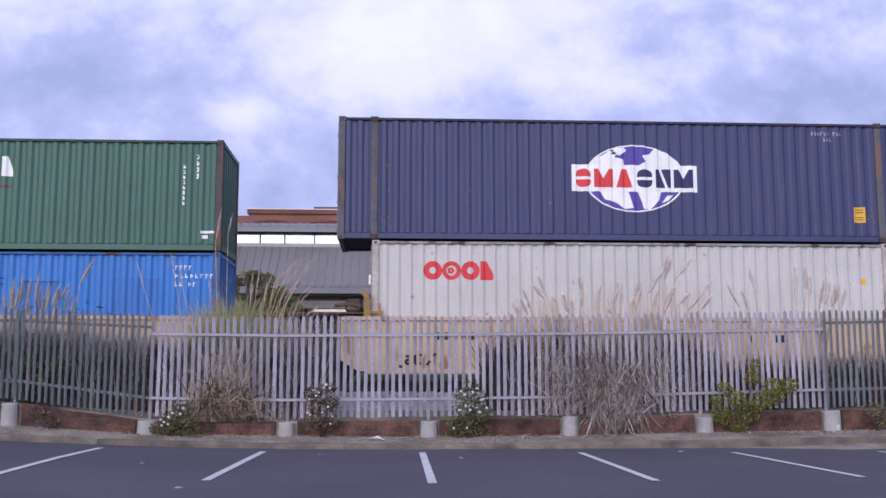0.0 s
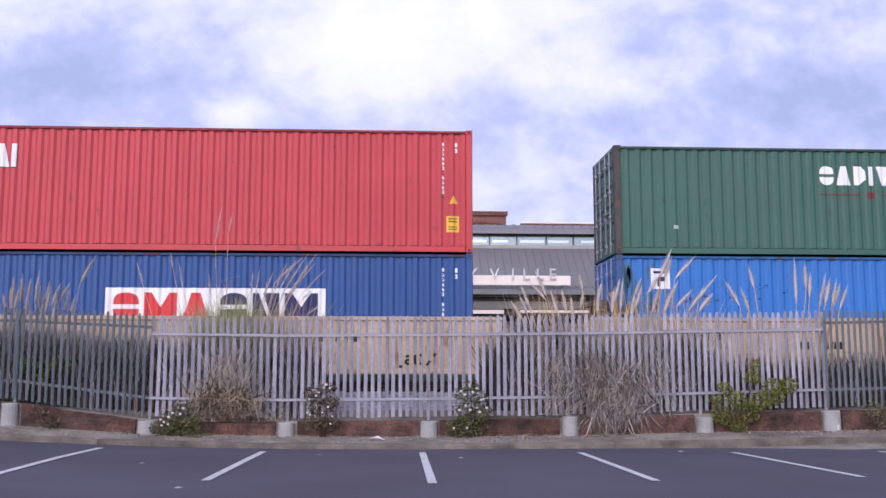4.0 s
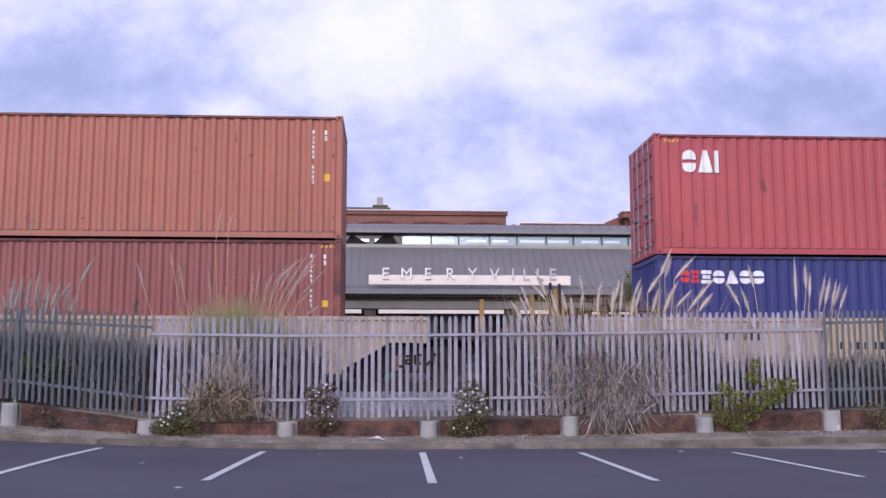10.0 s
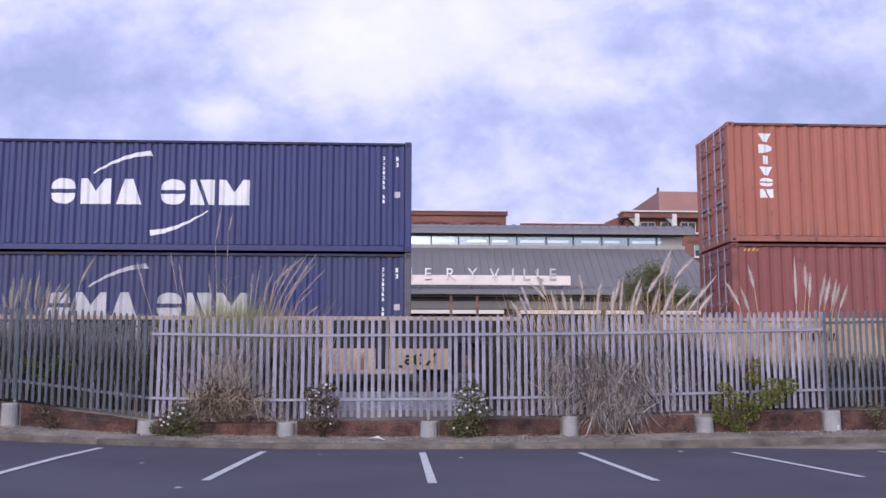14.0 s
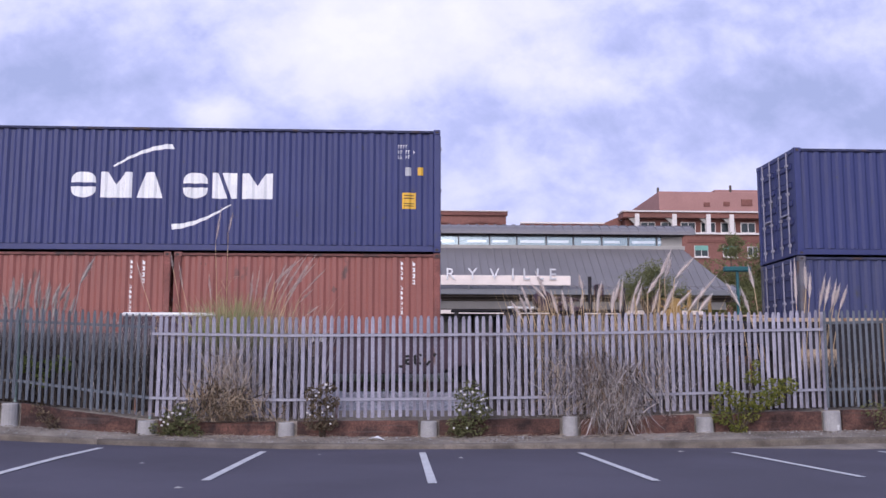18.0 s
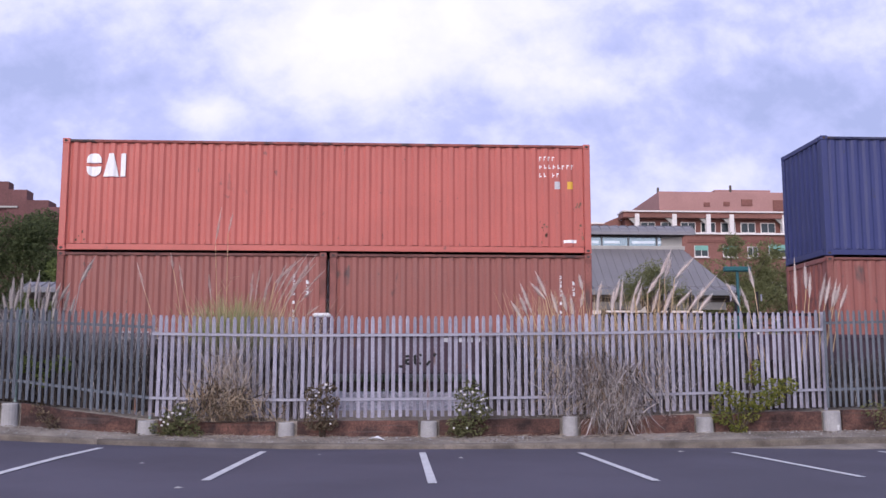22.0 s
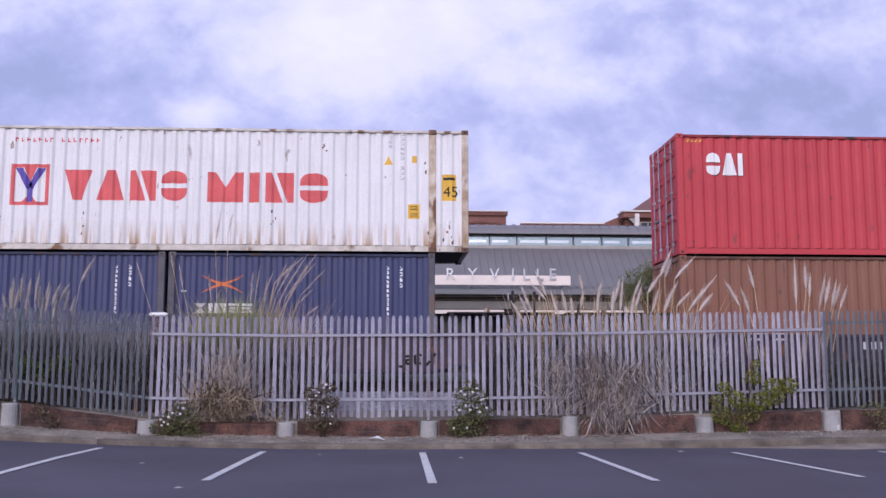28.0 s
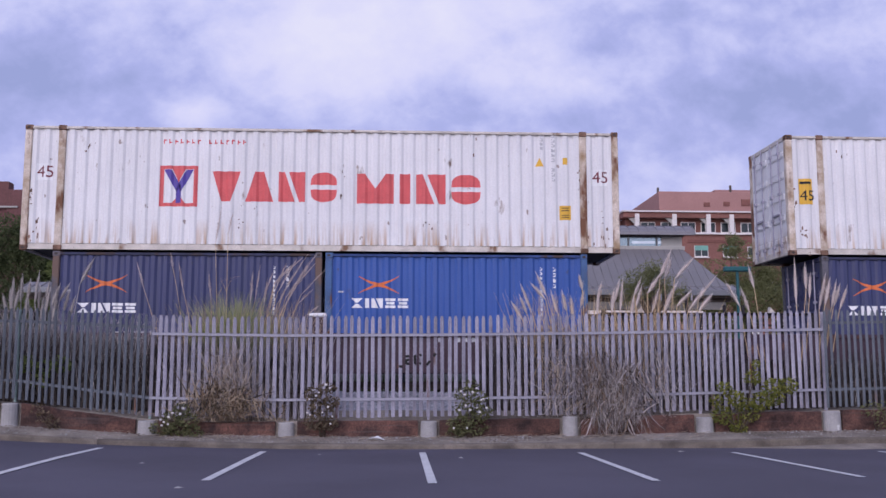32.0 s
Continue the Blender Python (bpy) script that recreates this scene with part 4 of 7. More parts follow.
    decal(c, "owner_label", [[(0.42, 1.68), (0.49, 1.61), (0.56, 1.68), (0.49, 1.75)]], WHITE_MARK)
    ids(c, LOW)
    c = container("bright red high-cube steel container on a blue one", "container", 40, HIGH, RED, 53.62, top(LOW))
    cai(c, 0.87, 1.91)
    hazard(c, 0.25, HIGH - 0.20)
    ids(c, HIGH, z1=2.62)
    warn(c, 11.58, 11.88, 0.48, 0.86)
    triangle(c, 11.65, 1.15)
    # dull red on deep blue
    c = container("deep blue ribbed steel container in a well car", "container", 40, LOW, DEEP_BLUE, 38.17, BASE, door=1)
    decal(c, "logo", blocks("os", 0.56, 1.02, 1.95, 2.24, 0.1), RED_MARK, "faded red block shapes")
    decal(c, "logo", blocks("soaoo", 1.06, 2.55, 1.93, 2.24, 0.12), WHITE_MARK, "white row of block shapes")
    ids(c, LOW)
    c = container("faded dull red high-cube steel container", "container", 40, HIGH, DULL_RED, 38.17, top(LOW))
    cai(c, 0.70, 1.96)
    hazard(c, 0.25, HIGH - 0.20)
    ids(c, HIGH, 11.56, 11.85)
    warn(c, 11.52, 11.73, 0.53, 0.75)
    triangle(c, 11.80, 0.53)
    rust_spots(c, [(11.9, 0.4, 5), (0.3, 0.5, 5), (6.4, 0.4, 4), (8.7, 0.5, 3)], 86)
    # orange brown on brown red
    c = container("brown-red high-cube steel container in a well car", "container", 40, HIGH, BROWN_RED, 18.66, BASE)
    hazard(c, 0.3, HIGH - 0.19)
    hazard(c, 11.70, HIGH - 0.19)
    ids(c, HIGH)
    warn(c, 11.76, 11.90, 1.35, 1.50, False)
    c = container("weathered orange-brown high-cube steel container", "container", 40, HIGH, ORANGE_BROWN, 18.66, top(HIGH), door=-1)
    z = -top(HIGH)
    for i, k in enumerate("vdivon"):
        zz = 7.06 - 0.27 * (i + 1) + z + 0.04
        decal(c, "logo", blocks(k, 0.77 + 0.09 * (k == "i"), 1.08 - 0.09 * (k == "i"), zz, zz + 0.21), WHITE_MARK, "white block shape in a column")
    ids(c, HIGH, 11.48, 11.76, 1.3)
    warn(c, 11.76, 11.90, 1.35, 1.52, False)
    rust_spots(c, [(11.95, 2.2, 6), (11.9, 0.5, 6), (4.2, 0.35, 5), (5.1, 0.3, 5), (6.3, 0.32, 5), (7.2, 0.3, 4), (0.3, 0.6, 5)], 87)
    # navy on navy
    for lower in (True, False):
        c = container("navy blue steel container in a well car" if lower else "navy blue steel container on another navy one", "container", 40, LOW, NAVY2 if lower else NAVY, -1.03, BASE if lower else top(LOW))
        sweep_logo(c, 3.98, 8.46, 1.07, 1.66, FADED_MARK if lower else WHITE_MARK)
        ids(c, LOW, 11.52, 11.83)
        warn(c, 11.80, 11.93, 1.28, 1.42, False, FADED_MARK)
        if lower:
            decal(c, "repair_patch", [rect(9.23, 10.2, 1.1, 2.18)], NAVY, "slightly greener repainted patch")
    # navy on two short red-brown ones
    for k, s in enumerate((-21.65, -15.52)):
        c = container("short red-brown steel container in a well car", "container", 20, LOW, RED_BROWN, s, BASE, door=1)
        ids(c, LOW, 5.15, 5.42, 1.25, 11, 2.42)
    c = container("navy blue high-cube steel container on two short brown ones", "container", 40, HIGH, NAVY, -21.65, top(LOW), door=1)
    sweep_logo(c, 3.74, 8.32, 1.22, 1.82, WHITE_MARK)
    for i, zz in enumerate((2.45, 2.32, 2.2)):
        decal(c, "id_marking", tally(11.19, zz, zz + 0.09, (5, 7, 5)[i], (0.3, 0.42, 0.3)[i], True, i), WHITE_MARK, ID)
    warn(c, 11.37, 11.51, 1.80, 2.0, False, FADED_MARK)
    warn(c, 11.66, 11.79, 1.81, 2.0, False)
    warn(c, 11.30, 11.62, 1.02, 1.40)
    # salmon on two short red-brown ones
    for k, s in enumerate((-39.42, -33.29)):
        c = container("short brown-red steel container in a well car", "container", 20, LOW, RED_BROWN, s, BASE, door=1)
        ids(c, LOW, 5.30, 5.60, 1.1, 11, 2.1)
    c = container("salmon red ribbed steel container on two short ones", "container", 40, LOW, SALMON, -39.42, top(LOW), door=1)
    cai(c, 0.56, 1.71)
    for i, zz in enumerate((2.20, 2.0, 1.80)):
        decal(c, "id_marking", tally(10.98, zz, zz + 0.1, (5, 8, 5)[i], (0.5, 0.85, 0.5)[i], True, i), WHITE_MARK, ID)
    warn(c, 11.35, 11.48, 1.52, 1.70, False, FADED_MARK)
    warn(c, 11.65, 11.78, 1.52, 1.70, False)
    decal(c, "owner_label", [rect(11.55, 11.85, 0.25, 0.32)], WHITE_MARK)
    rust_spots(c, [(11.1, 0.45, 9), (11.9, 1.1, 8), (11.95, 0.5, 8), (0.5, 0.3, 5)], 78)
    # red on a brown and a crimson short one
    c = container("short tan-brown steel container in a well car", "container", 20, LOW, TAN_BROWN, -57.1, BASE, door=1)
    ids(c, LOW, 5.30, 5.60, 1.1, 11, 2.1)
    c = container("short crimson steel container in a well car", "container", 20, LOW, CRIMSON, -50.97, BASE)
    wave = lambda zz: [[(0.43 + 0.061 * q, zz + 0.022 * math.sin(q * 1.9)), (0.43 + 0.061 * (q + 1), zz + 0.022 * math.sin((q + 1) * 1.9)), (0.43 + 0.061 * (q + 1), zz + 0.04 + 0.022 * math.sin((q + 1) * 1.9)), (0.43 + 0.061 * q, zz + 0.04 + 0.022 * math.sin(q * 1.9))] for q in range(10)]
    decal(c, "logo_wave", [wave(zz) for zz in (1.54, 1.63, 2.03, 2.12)], WHITE_MARK, "white wavy line")
    decal(c, "logo_panel", [rect(0.44, 1.03, 1.69, 2.01)], NAVY_MARK, "dark blue logo panel", 0.003)
    decal(c, "logo", blocks("mavsd", 0.46, 1.02, 1.86, 1.99) + blocks("donv", 0.49, 0.99, 1.70, 1.83), WHITE_MARK, "white row of small block shapes", 0.006)
    for i, zz in enumerate((2.25, 2.05, 1.85)):
        decal(c, "id_marking", tally(4.73, zz, zz + 0.1, (5, 8, 5)[i], (0.4, 0.62, 0.4)[i], True, i), WHITE_MARK, ID)
    warn(c, 4.98, 5.10, 1.62, 1.78, False, FADED_MARK)
    warn(c, 5.75, 5.87, 1.42, 1.58, False)
    c = container("bright red high-cube steel container on two short ones", "container", 40, HIGH, RED, -57.1, top(LOW))
    cai(c, 0.73, 1.90)
    hazard(c, 0.25, HIGH - 0.20)
    ids(c, HIGH, 11.42, 11.68, 1.3)
    triangle(c, 11.60, 1.13)
    warn(c, 11.58, 11.90, 0.45, 0.85)
    # two white 45-foot ones, each on two short blue ones
    for n, s in enumerate((-75.75, -93.5)):
        for k in (0, 1):
            m = NAVY2 if n == 0 or k == 0 else SHORT_BLUE
            c = container("short strong blue steel container in a well car" if m is SHORT_BLUE else "short navy blue steel container in a well car", "container", 20, LOW, m, s + 0.75 + k * 6.13, BASE)
            u = (0.75, 0.76)[k]
            cross_logo(c, u, 1.66)
            decal(c, "logo", blocks("xinss", u - 0.16, u + 1.14, 1.20 + 0.13 * k * n, 1.42 + 0.13 * k * n), WHITE_MARK, "white row of small block shapes")
            ids(c, LOW, 4.95, 5.25, 1.15, 11, 2.3)
            decal(c, "owner_label", [rect(0.3, 0.42, 1.68, 1.72)], FADED_MARK)
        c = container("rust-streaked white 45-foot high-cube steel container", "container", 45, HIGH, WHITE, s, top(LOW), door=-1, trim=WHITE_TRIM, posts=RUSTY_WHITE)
        z = -top(LOW)
        d = 0.20 if n == 0 else 0.0
        decal(c, "web_address", tally(3.1 + d, 6.61 + z, 6.71 + z, 15, 1.95, True, 3), RED_MARK, "red unreadable small marking")
        decal(c, "logo_frame", [rect(3.07 + d, 3.16 + d, 5.14 + z, 6.09 + z), rect(3.84 + d, 3.93 + d, 5.14 + z, 6.09 + z), rect(3.16 + d, 3.84 + d, 5.14 + z, 5.22 + z), rect(3.16 + d, 3.84 + d, 6.01 + z, 6.09 + z), [(3.35 + d, 6.01 + z), (3.5 + d, 5.7 + z), (3.65 + d, 6.01 + z)], [(3.35 + d, 5.22 + z), (3.5 + d, 5.42 + z), (3.65 + d, 5.22 + z)]], FADED_RED, "red square logo frame")
        decal(c, "logo_fork", [[(3.16 + d, 6.0 + z), (3.33 + d, 6.0 + z), (3.56 + d, 5.6 + z), (3.44 + d, 5.5 + z)], [(3.67 + d, 6.0 + z), (3.84 + d, 6.0 + z), (3.56 + d, 5.5 + z), (3.46 + d, 5.6 + z)], rect(3.44 + d, 3.56 + d, 5.22 + z, 5.56 + z)], BLUE_MARK, "violet-blue forked shape", 0.007)
        decal(c, "logo", blocks("vano", 4.26 + d, 7.12 + d * 0.6, 5.27 + z, 5.97 + z) + blocks("mino", 7.58 + d * 0.6, 10.46, 5.25 + z, 5.95 + z), FADED_RED, "row of large red block shapes")
        triangle(c, 11.75, 6.17 + z)
        rust_spots(c, [(0.35, 0.4, 8), (0.2, 1.2, 6), (13.3, 0.5, 8), (12.9, 0.35, 9), (12.75, 1.8, 4), (7.2, 1.4, 4), (9.2, 0.6, 4), (4.9, 0.5, 4), (10.3, 2.5, 3), (1.4, 2.4, 3)], 80 + n)
        warn(c, 12.40, 12.51, 6.22 + z, 6.38 + z, False)
        warn(c, 12.31, 12.58, 4.90 + z, 5.24 + z)
        decal(c, "id_marking", tally(11.86, 6.45 + z, 6.96 + z, 5, 0.07) + tally(12.13, 5.68 + z, 6.96 + z, 11, 0.085), FADED_MARK, ID)
        for u in (0.30, 13.10):
            if n == 0:
                warn(c, u, u + 0.33, 5.33 + z, 5.95 + z, False)
                decal(c, "label_bar", [rect(u + 0.03, u + 0.3, 5.82 + z, 5.88 + z)], BLACK_MARK, lift=0.007)
                text_decal(c, "size_number", "45", u + 0.03, 5.42 + z, 0.25, BLACK_MARK)
            else:
                decal(c, "label_patch", [rect(u - 0.02, u + 0.36, 5.72 + z, 6.11 + z)], WHITE_MARK)
                text_decal(c, "size_number", "45", u, 5.79 + z, 0.27, MAROON_MARK)


# ---- the train: well cars ----
def wheelset():
    g = Geo()
    for y in (-0.75, 0.75):
        s = 1 if y > 0 else -1
        g.tube([(0, y - s * 0.09, 0), (0, y - s * 0.06, 0), (0, y - s * 0.055, 0), (0, y + s * 0.06, 0)], [0.485, 0.485, 0.455, 0.45], 28)
        g.tube([(0, y + s * 0.058, 0), (0, y + s * 0.065, 0)], [0.36, 0.34], 20)
        for k in range(6):
            a = k * math.pi / 3
            g.box(0.2 * math.cos(a) - 0.03, 0.2 * math.cos(a) + 0.03, min(y, y + s * 0.075), max(y, y + s * 0.075), 0.2 * math.sin(a) - 0.03, 0.2 * math.sin(a) + 0.03)
    g.tube([(0, -1.05, 0), (0, 1.05, 0)], [0.085, 0.085], 12)
    return g.mesh("wheelset", WHEEL)


WHEELSET = wheelset()
TURNING = []


def truck_parts(car, x):
    """A two-axle truck at x: side frames, springs, bolster and wheelsets that turn."""
    for face in (-1, 1):
        y = face * 1.0
        def frame_side(g):
            g.prism([(-1.2, 0.40), (-1.2, 0.62), (-0.75, 0.66), (-0.35, 0.80), (0.35, 0.80), (0.75, 0.66), (1.2, 0.62), (1.2, 0.40), (0.95, 0.40), (0.55, 0.48), (0.42, 0.22), (-0.42, 0.22), (-0.55, 0.48), (-0.95, 0.40)], "y", y - 0.07, y + 0.07)
        part("truck_frame", piece("truck_frame", face, DARK, frame_side), car, "black cast steel truck frame", Matrix.Translation((x, 0, 0)))
        part("spring_pack", piece("spring_pack", face, RUST, lambda g: [g.tube([(d, y + face * 0.08, 0.26), (d, y + face * 0.08, 0.6)], [0.055, 0.055], 8) for d in (-0.22, 0, 0.22)]), car, "", Matrix.Translation((x, 0, 0)))
    part("bolster", piece("bolster", 0, DARK, lambda g: g.box(-0.2, 0.2, -1.0, 1.0, 0.55, 0.85, 0.03)), car, "", Matrix.Translation((x, 0, 0)))
    for d in (-0.89, 0.89):
        ob = part("wheelset", WHEELSET, car, "worn steel wheelset", Matrix.Translation((x + d, 0, 0.455)))
        TURNING.append((ob, x + d))


def well_car(s_mid, colour, words, left, right, left_truck=True, right_truck=True, dark_side=False, bare=0, heavy=False):
    """A double-stack well car. left, right: reach of its side sills from its middle; heights are above the rail."""
    yellow = colour is YELLOW_CAR
    car = thing("well_car", words, "freight car", "well cars of the train")
    top, bot = (1.40, 0.24) if yellow else (1.02, 0.26)
    top_z = top
    well = 6.45
    for face in (-1, 1):
        y = face * 1.36
        def sill(g):
            shape = [(-left, top - 0.52), (-left, top), (right, top), (right, top - 0.52), (well + 0.75 if right > well + 0.9 else right, top - 0.52), (well - 0.35, bot), (-well + 0.35, bot), (-well - 0.75 if left > well + 0.9 else -left, top - 0.52)]
            if right <= well + 0.9:
                shape = [(-left, bot + 0.25), (-left, top), (right, top), (right, bot + 0.25), (right - 0.4, bot), (-left + 0.4, bot)]
            g.prism(shape, "y", y - 0.03, y + 0.03)
        part("side_sill", piece("side_sill", (left, right, face, top), DARK if dark_side else colour, sill), car)
        part("top_chord", piece("top_chord", (left, right, face, top), colour, lambda g: g.box(-left + 1.5 * dark_side, right, y - 0.08, y + 0.08, top - 0.02, top + 0.07, 0.012)), car)
        part("bottom_chord", piece("bottom_chord", (face, top), colour, lambda g: g.box(-well + 0.3, well - 0.3, y - 0.09, y + 0.05, bot - 0.06, bot + 0.05, 0.01)), car)
        for i, x in enumerate(np.linspace(-well + 0.8, well - 0.8, 9)):
            part("stiffener", piece("stiffener", (face, top), colour, lambda g: g.box(-0.04, 0.04, min(y + face * 0.03, y + face * 0.075), max(y + face * 0.03, y + face * 0.075), bot + 0.05, top - 0.02, 0.006)), car, "", Matrix.Translation((float(x), 0, 0)))
    part("well_floor", piece("well_floor", (top,), DARK, lambda g: [g.box(-well, well, -1.3, 1.3, 0.22, 0.30)] + [g.box(x - 0.3, x + 0.3, -1.3, 1.3, 0.30, 0.35) for x in (-5.9, 0, 5.9)]), car)
    for sgn, reach, has in ((-1, left, left_truck), (1, right, right_truck)):
        end = sgn * reach
        inner = sgn * (well - 0.1)
        a, b = sorted((inner, end))
        part("end_platform", piece("end_platform", (a, b, top), colour, lambda g: g.box(a, b, -1.33, 1.33, top - 0.5, top - 0.38, 0.01)), car)
        part("bulkhead", piece("bulkhead", (a, b, top), colour, lambda g: g.box(min(inner, inner + sgn * 0.06), max(inner, inner + sgn * 0.06), -1.3, 1.3, 0.3, top - 0.38)), car)
        if has and sgn != bare and bare != 2:
            # raised end deck on legs, railing posts, brake gear, coupler
            deck = 1.64 if heavy and sgn > 0 else 1.54 if yellow else 1.585
            d0, d1 = sorted((end - sgn * 1.9, end - sgn * 0.1)) if yellow else sorted((inner, end + sgn * (1.5 if heavy and sgn > 0 else 0.75)))
            part("end_deck", piece("end_deck", (d0, d1, yellow, heavy), colour if yellow else DARK, lambda g: [g.box(d0, d1, -1.36, -0.85, deck - 0.035, deck, 0.006)] + [g.box(x - 0.05, x + 0.05, -1.34, -1.26, top - 0.05, deck - 0.03) for x in np.linspace(d0 + 0.1, d1 - 0.1, 4)]), car, "thin steel end deck on legs")
            if yellow:
                for k, xx in enumerate((0.12, 0.60)):
                    part("handrail_post", piece("handrail_post", (sgn, reach, k, top), OCHRE, lambda g: g.box(end - sgn * xx - 0.035, end - sgn * xx + 0.035, -1.36, -1.28, top - 0.02, (2.10, 1.92)[k], 0.008)), car)
            elif sgn > 0 or left_truck and s_mid > -16:
                for k, (xx, hh, ww, m) in enumerate(((0.63, 2.41, 0.075, DARK), (0.80, 2.22, 0.05, DARK), (1.30, 2.12, 0.04, RUST), (1.42, 2.15, 0.055, DARK)) if heavy and sgn > 0 else ((-0.30, 2.02, 0.03, GALV), (-0.20, 2.08, 0.055, DARK), (0.30, 2.06, 0.055, DARK), (0.42, 2.0, 0.03, GALV))):
                    part("handrail_post", piece("handrail_post", (sgn, reach, k, top, heavy), m, lambda g: g.box(end + sgn * xx - ww / 2, end + sgn * xx + ww / 2, -1.36, -1.30, deck - 0.02 if m is DARK else 1.86, hh, 0.006)), car)
            tall = yellow and sgn < 0 and s_mid < 10

            def brake(g):
                x = end - sgn * (0.42 if tall else 1.0)
                if tall:
                    g.box(x - 0.19, x + 0.19, 0.85, 1.2, top, deck + 0.30, 0.05)
                    g.box(x - 0.15, x + 0.15, 0.83, 1.2, deck + 0.28, deck + 0.56, 0.04)
                    for q in (-1, 1):
                        g.tube([(x + q * 0.18, 0.95, deck + 0.52), (x + q * 0.36, 0.95, deck + 0.56), (x + q * 0.36, 0.95, deck + 0.38), (x + q * 0.20, 0.95, deck + 0.30)], [0.025] * 4, 6)
                    g.tube([(x, 0.80, deck + 0.3), (x, 0.86, deck + 0.3)], [0.1, 0.1], 12)
                    return
                g.box(x - 0.55, x + 0.1, -0.8, -0.4, top + 0.02, deck + 0.10, 0.05)
                g.tube([(x - 0.7, -0.85, deck + 0.12), (x - 0.1, -0.85, deck + 0.16), (x + 0.5, -0.8, deck + 0.14)], [0.05, 0.06, 0.04], 8)
                g.tube([(x - 0.35, -0.9, deck + 0.2), (x + 0.05, -0.9, deck + 0.2)], [0.13, 0.13], 12)
                g.tube([(x + 0.2, -0.9, deck), (x + 0.45, -0.85, deck + 0.22), (x + 0.62, -0.85, deck + 0.05)], [0.03] * 3, 6)
            if yellow:
                part("brake_gear", piece("brake_gear", (sgn, reach, tall), OCHRE if tall else GRIME, brake), car, "yellow brake stand" if tall else "rusty brake cylinder and levers")
            part("air_hose", piece("air_hose", (sgn, reach), DARK, lambda g: g.tube([(end, -0.35, 0.9), (end + sgn * 0.25, -0.35, 0.7), (end + sgn * 0.5, -0.3, 0.62)], [0.03] * 3, 6)), car)
            part("coupler", piece("coupler", (sgn, reach), DARK, lambda g: [g.box(min(end - sgn * 0.5, end + sgn * 0.55), max(end - sgn * 0.5, end + sgn * 0.55), -0.14, 0.14, 0.68, 0.94, 0.03), g.box(min(end + sgn * 0.4, end + sgn * 0.7), max(end + sgn * 0.4, end + sgn * 0.7), -0.2, 0.2, 0.62, 1.0, 0.05)]), car)
            part("crosswise_step", piece("crosswise_step", (sgn, reach, top), DARK, lambda g: [g.box(min(end - sgn * 0.05, end - sgn * 0.4), max(end - sgn * 0.05, end - sgn * 0.4), -1.38, -1.34, zz, zz + 0.04) for zz in (0.35, 0.65, 0.95)] + [g.box(end - sgn * xx - 0.02, end - sgn * xx + 0.02, -1.385, -1.345, 0.35, top) for xx in (0.05, 0.4)]), car, "side ladder")
    # plain bars for the car's stencils
    rnd = random.Random(int(s_mid))
    for u, zz, n in ((-4.6, 0.95, 5), (-1.9, 0.75, 6), (2.6, 0.9, 5)):
        for i in range(n):
            w = 0.06 + rnd.random() * 0.07
            part("stencil_bar", piece("stencil_bar", round(w, 2), BLACK_MARK if yellow else FADED_MARK, lambda g: g.box(0, w, -1.396, -1.391, 0, 0.17)), car, "", Matrix.Translation((u + i * 0.19, 0, zz)))
    MOVING.append((car, s_mid, TRACK_Y, RAIL_Z))
    return car


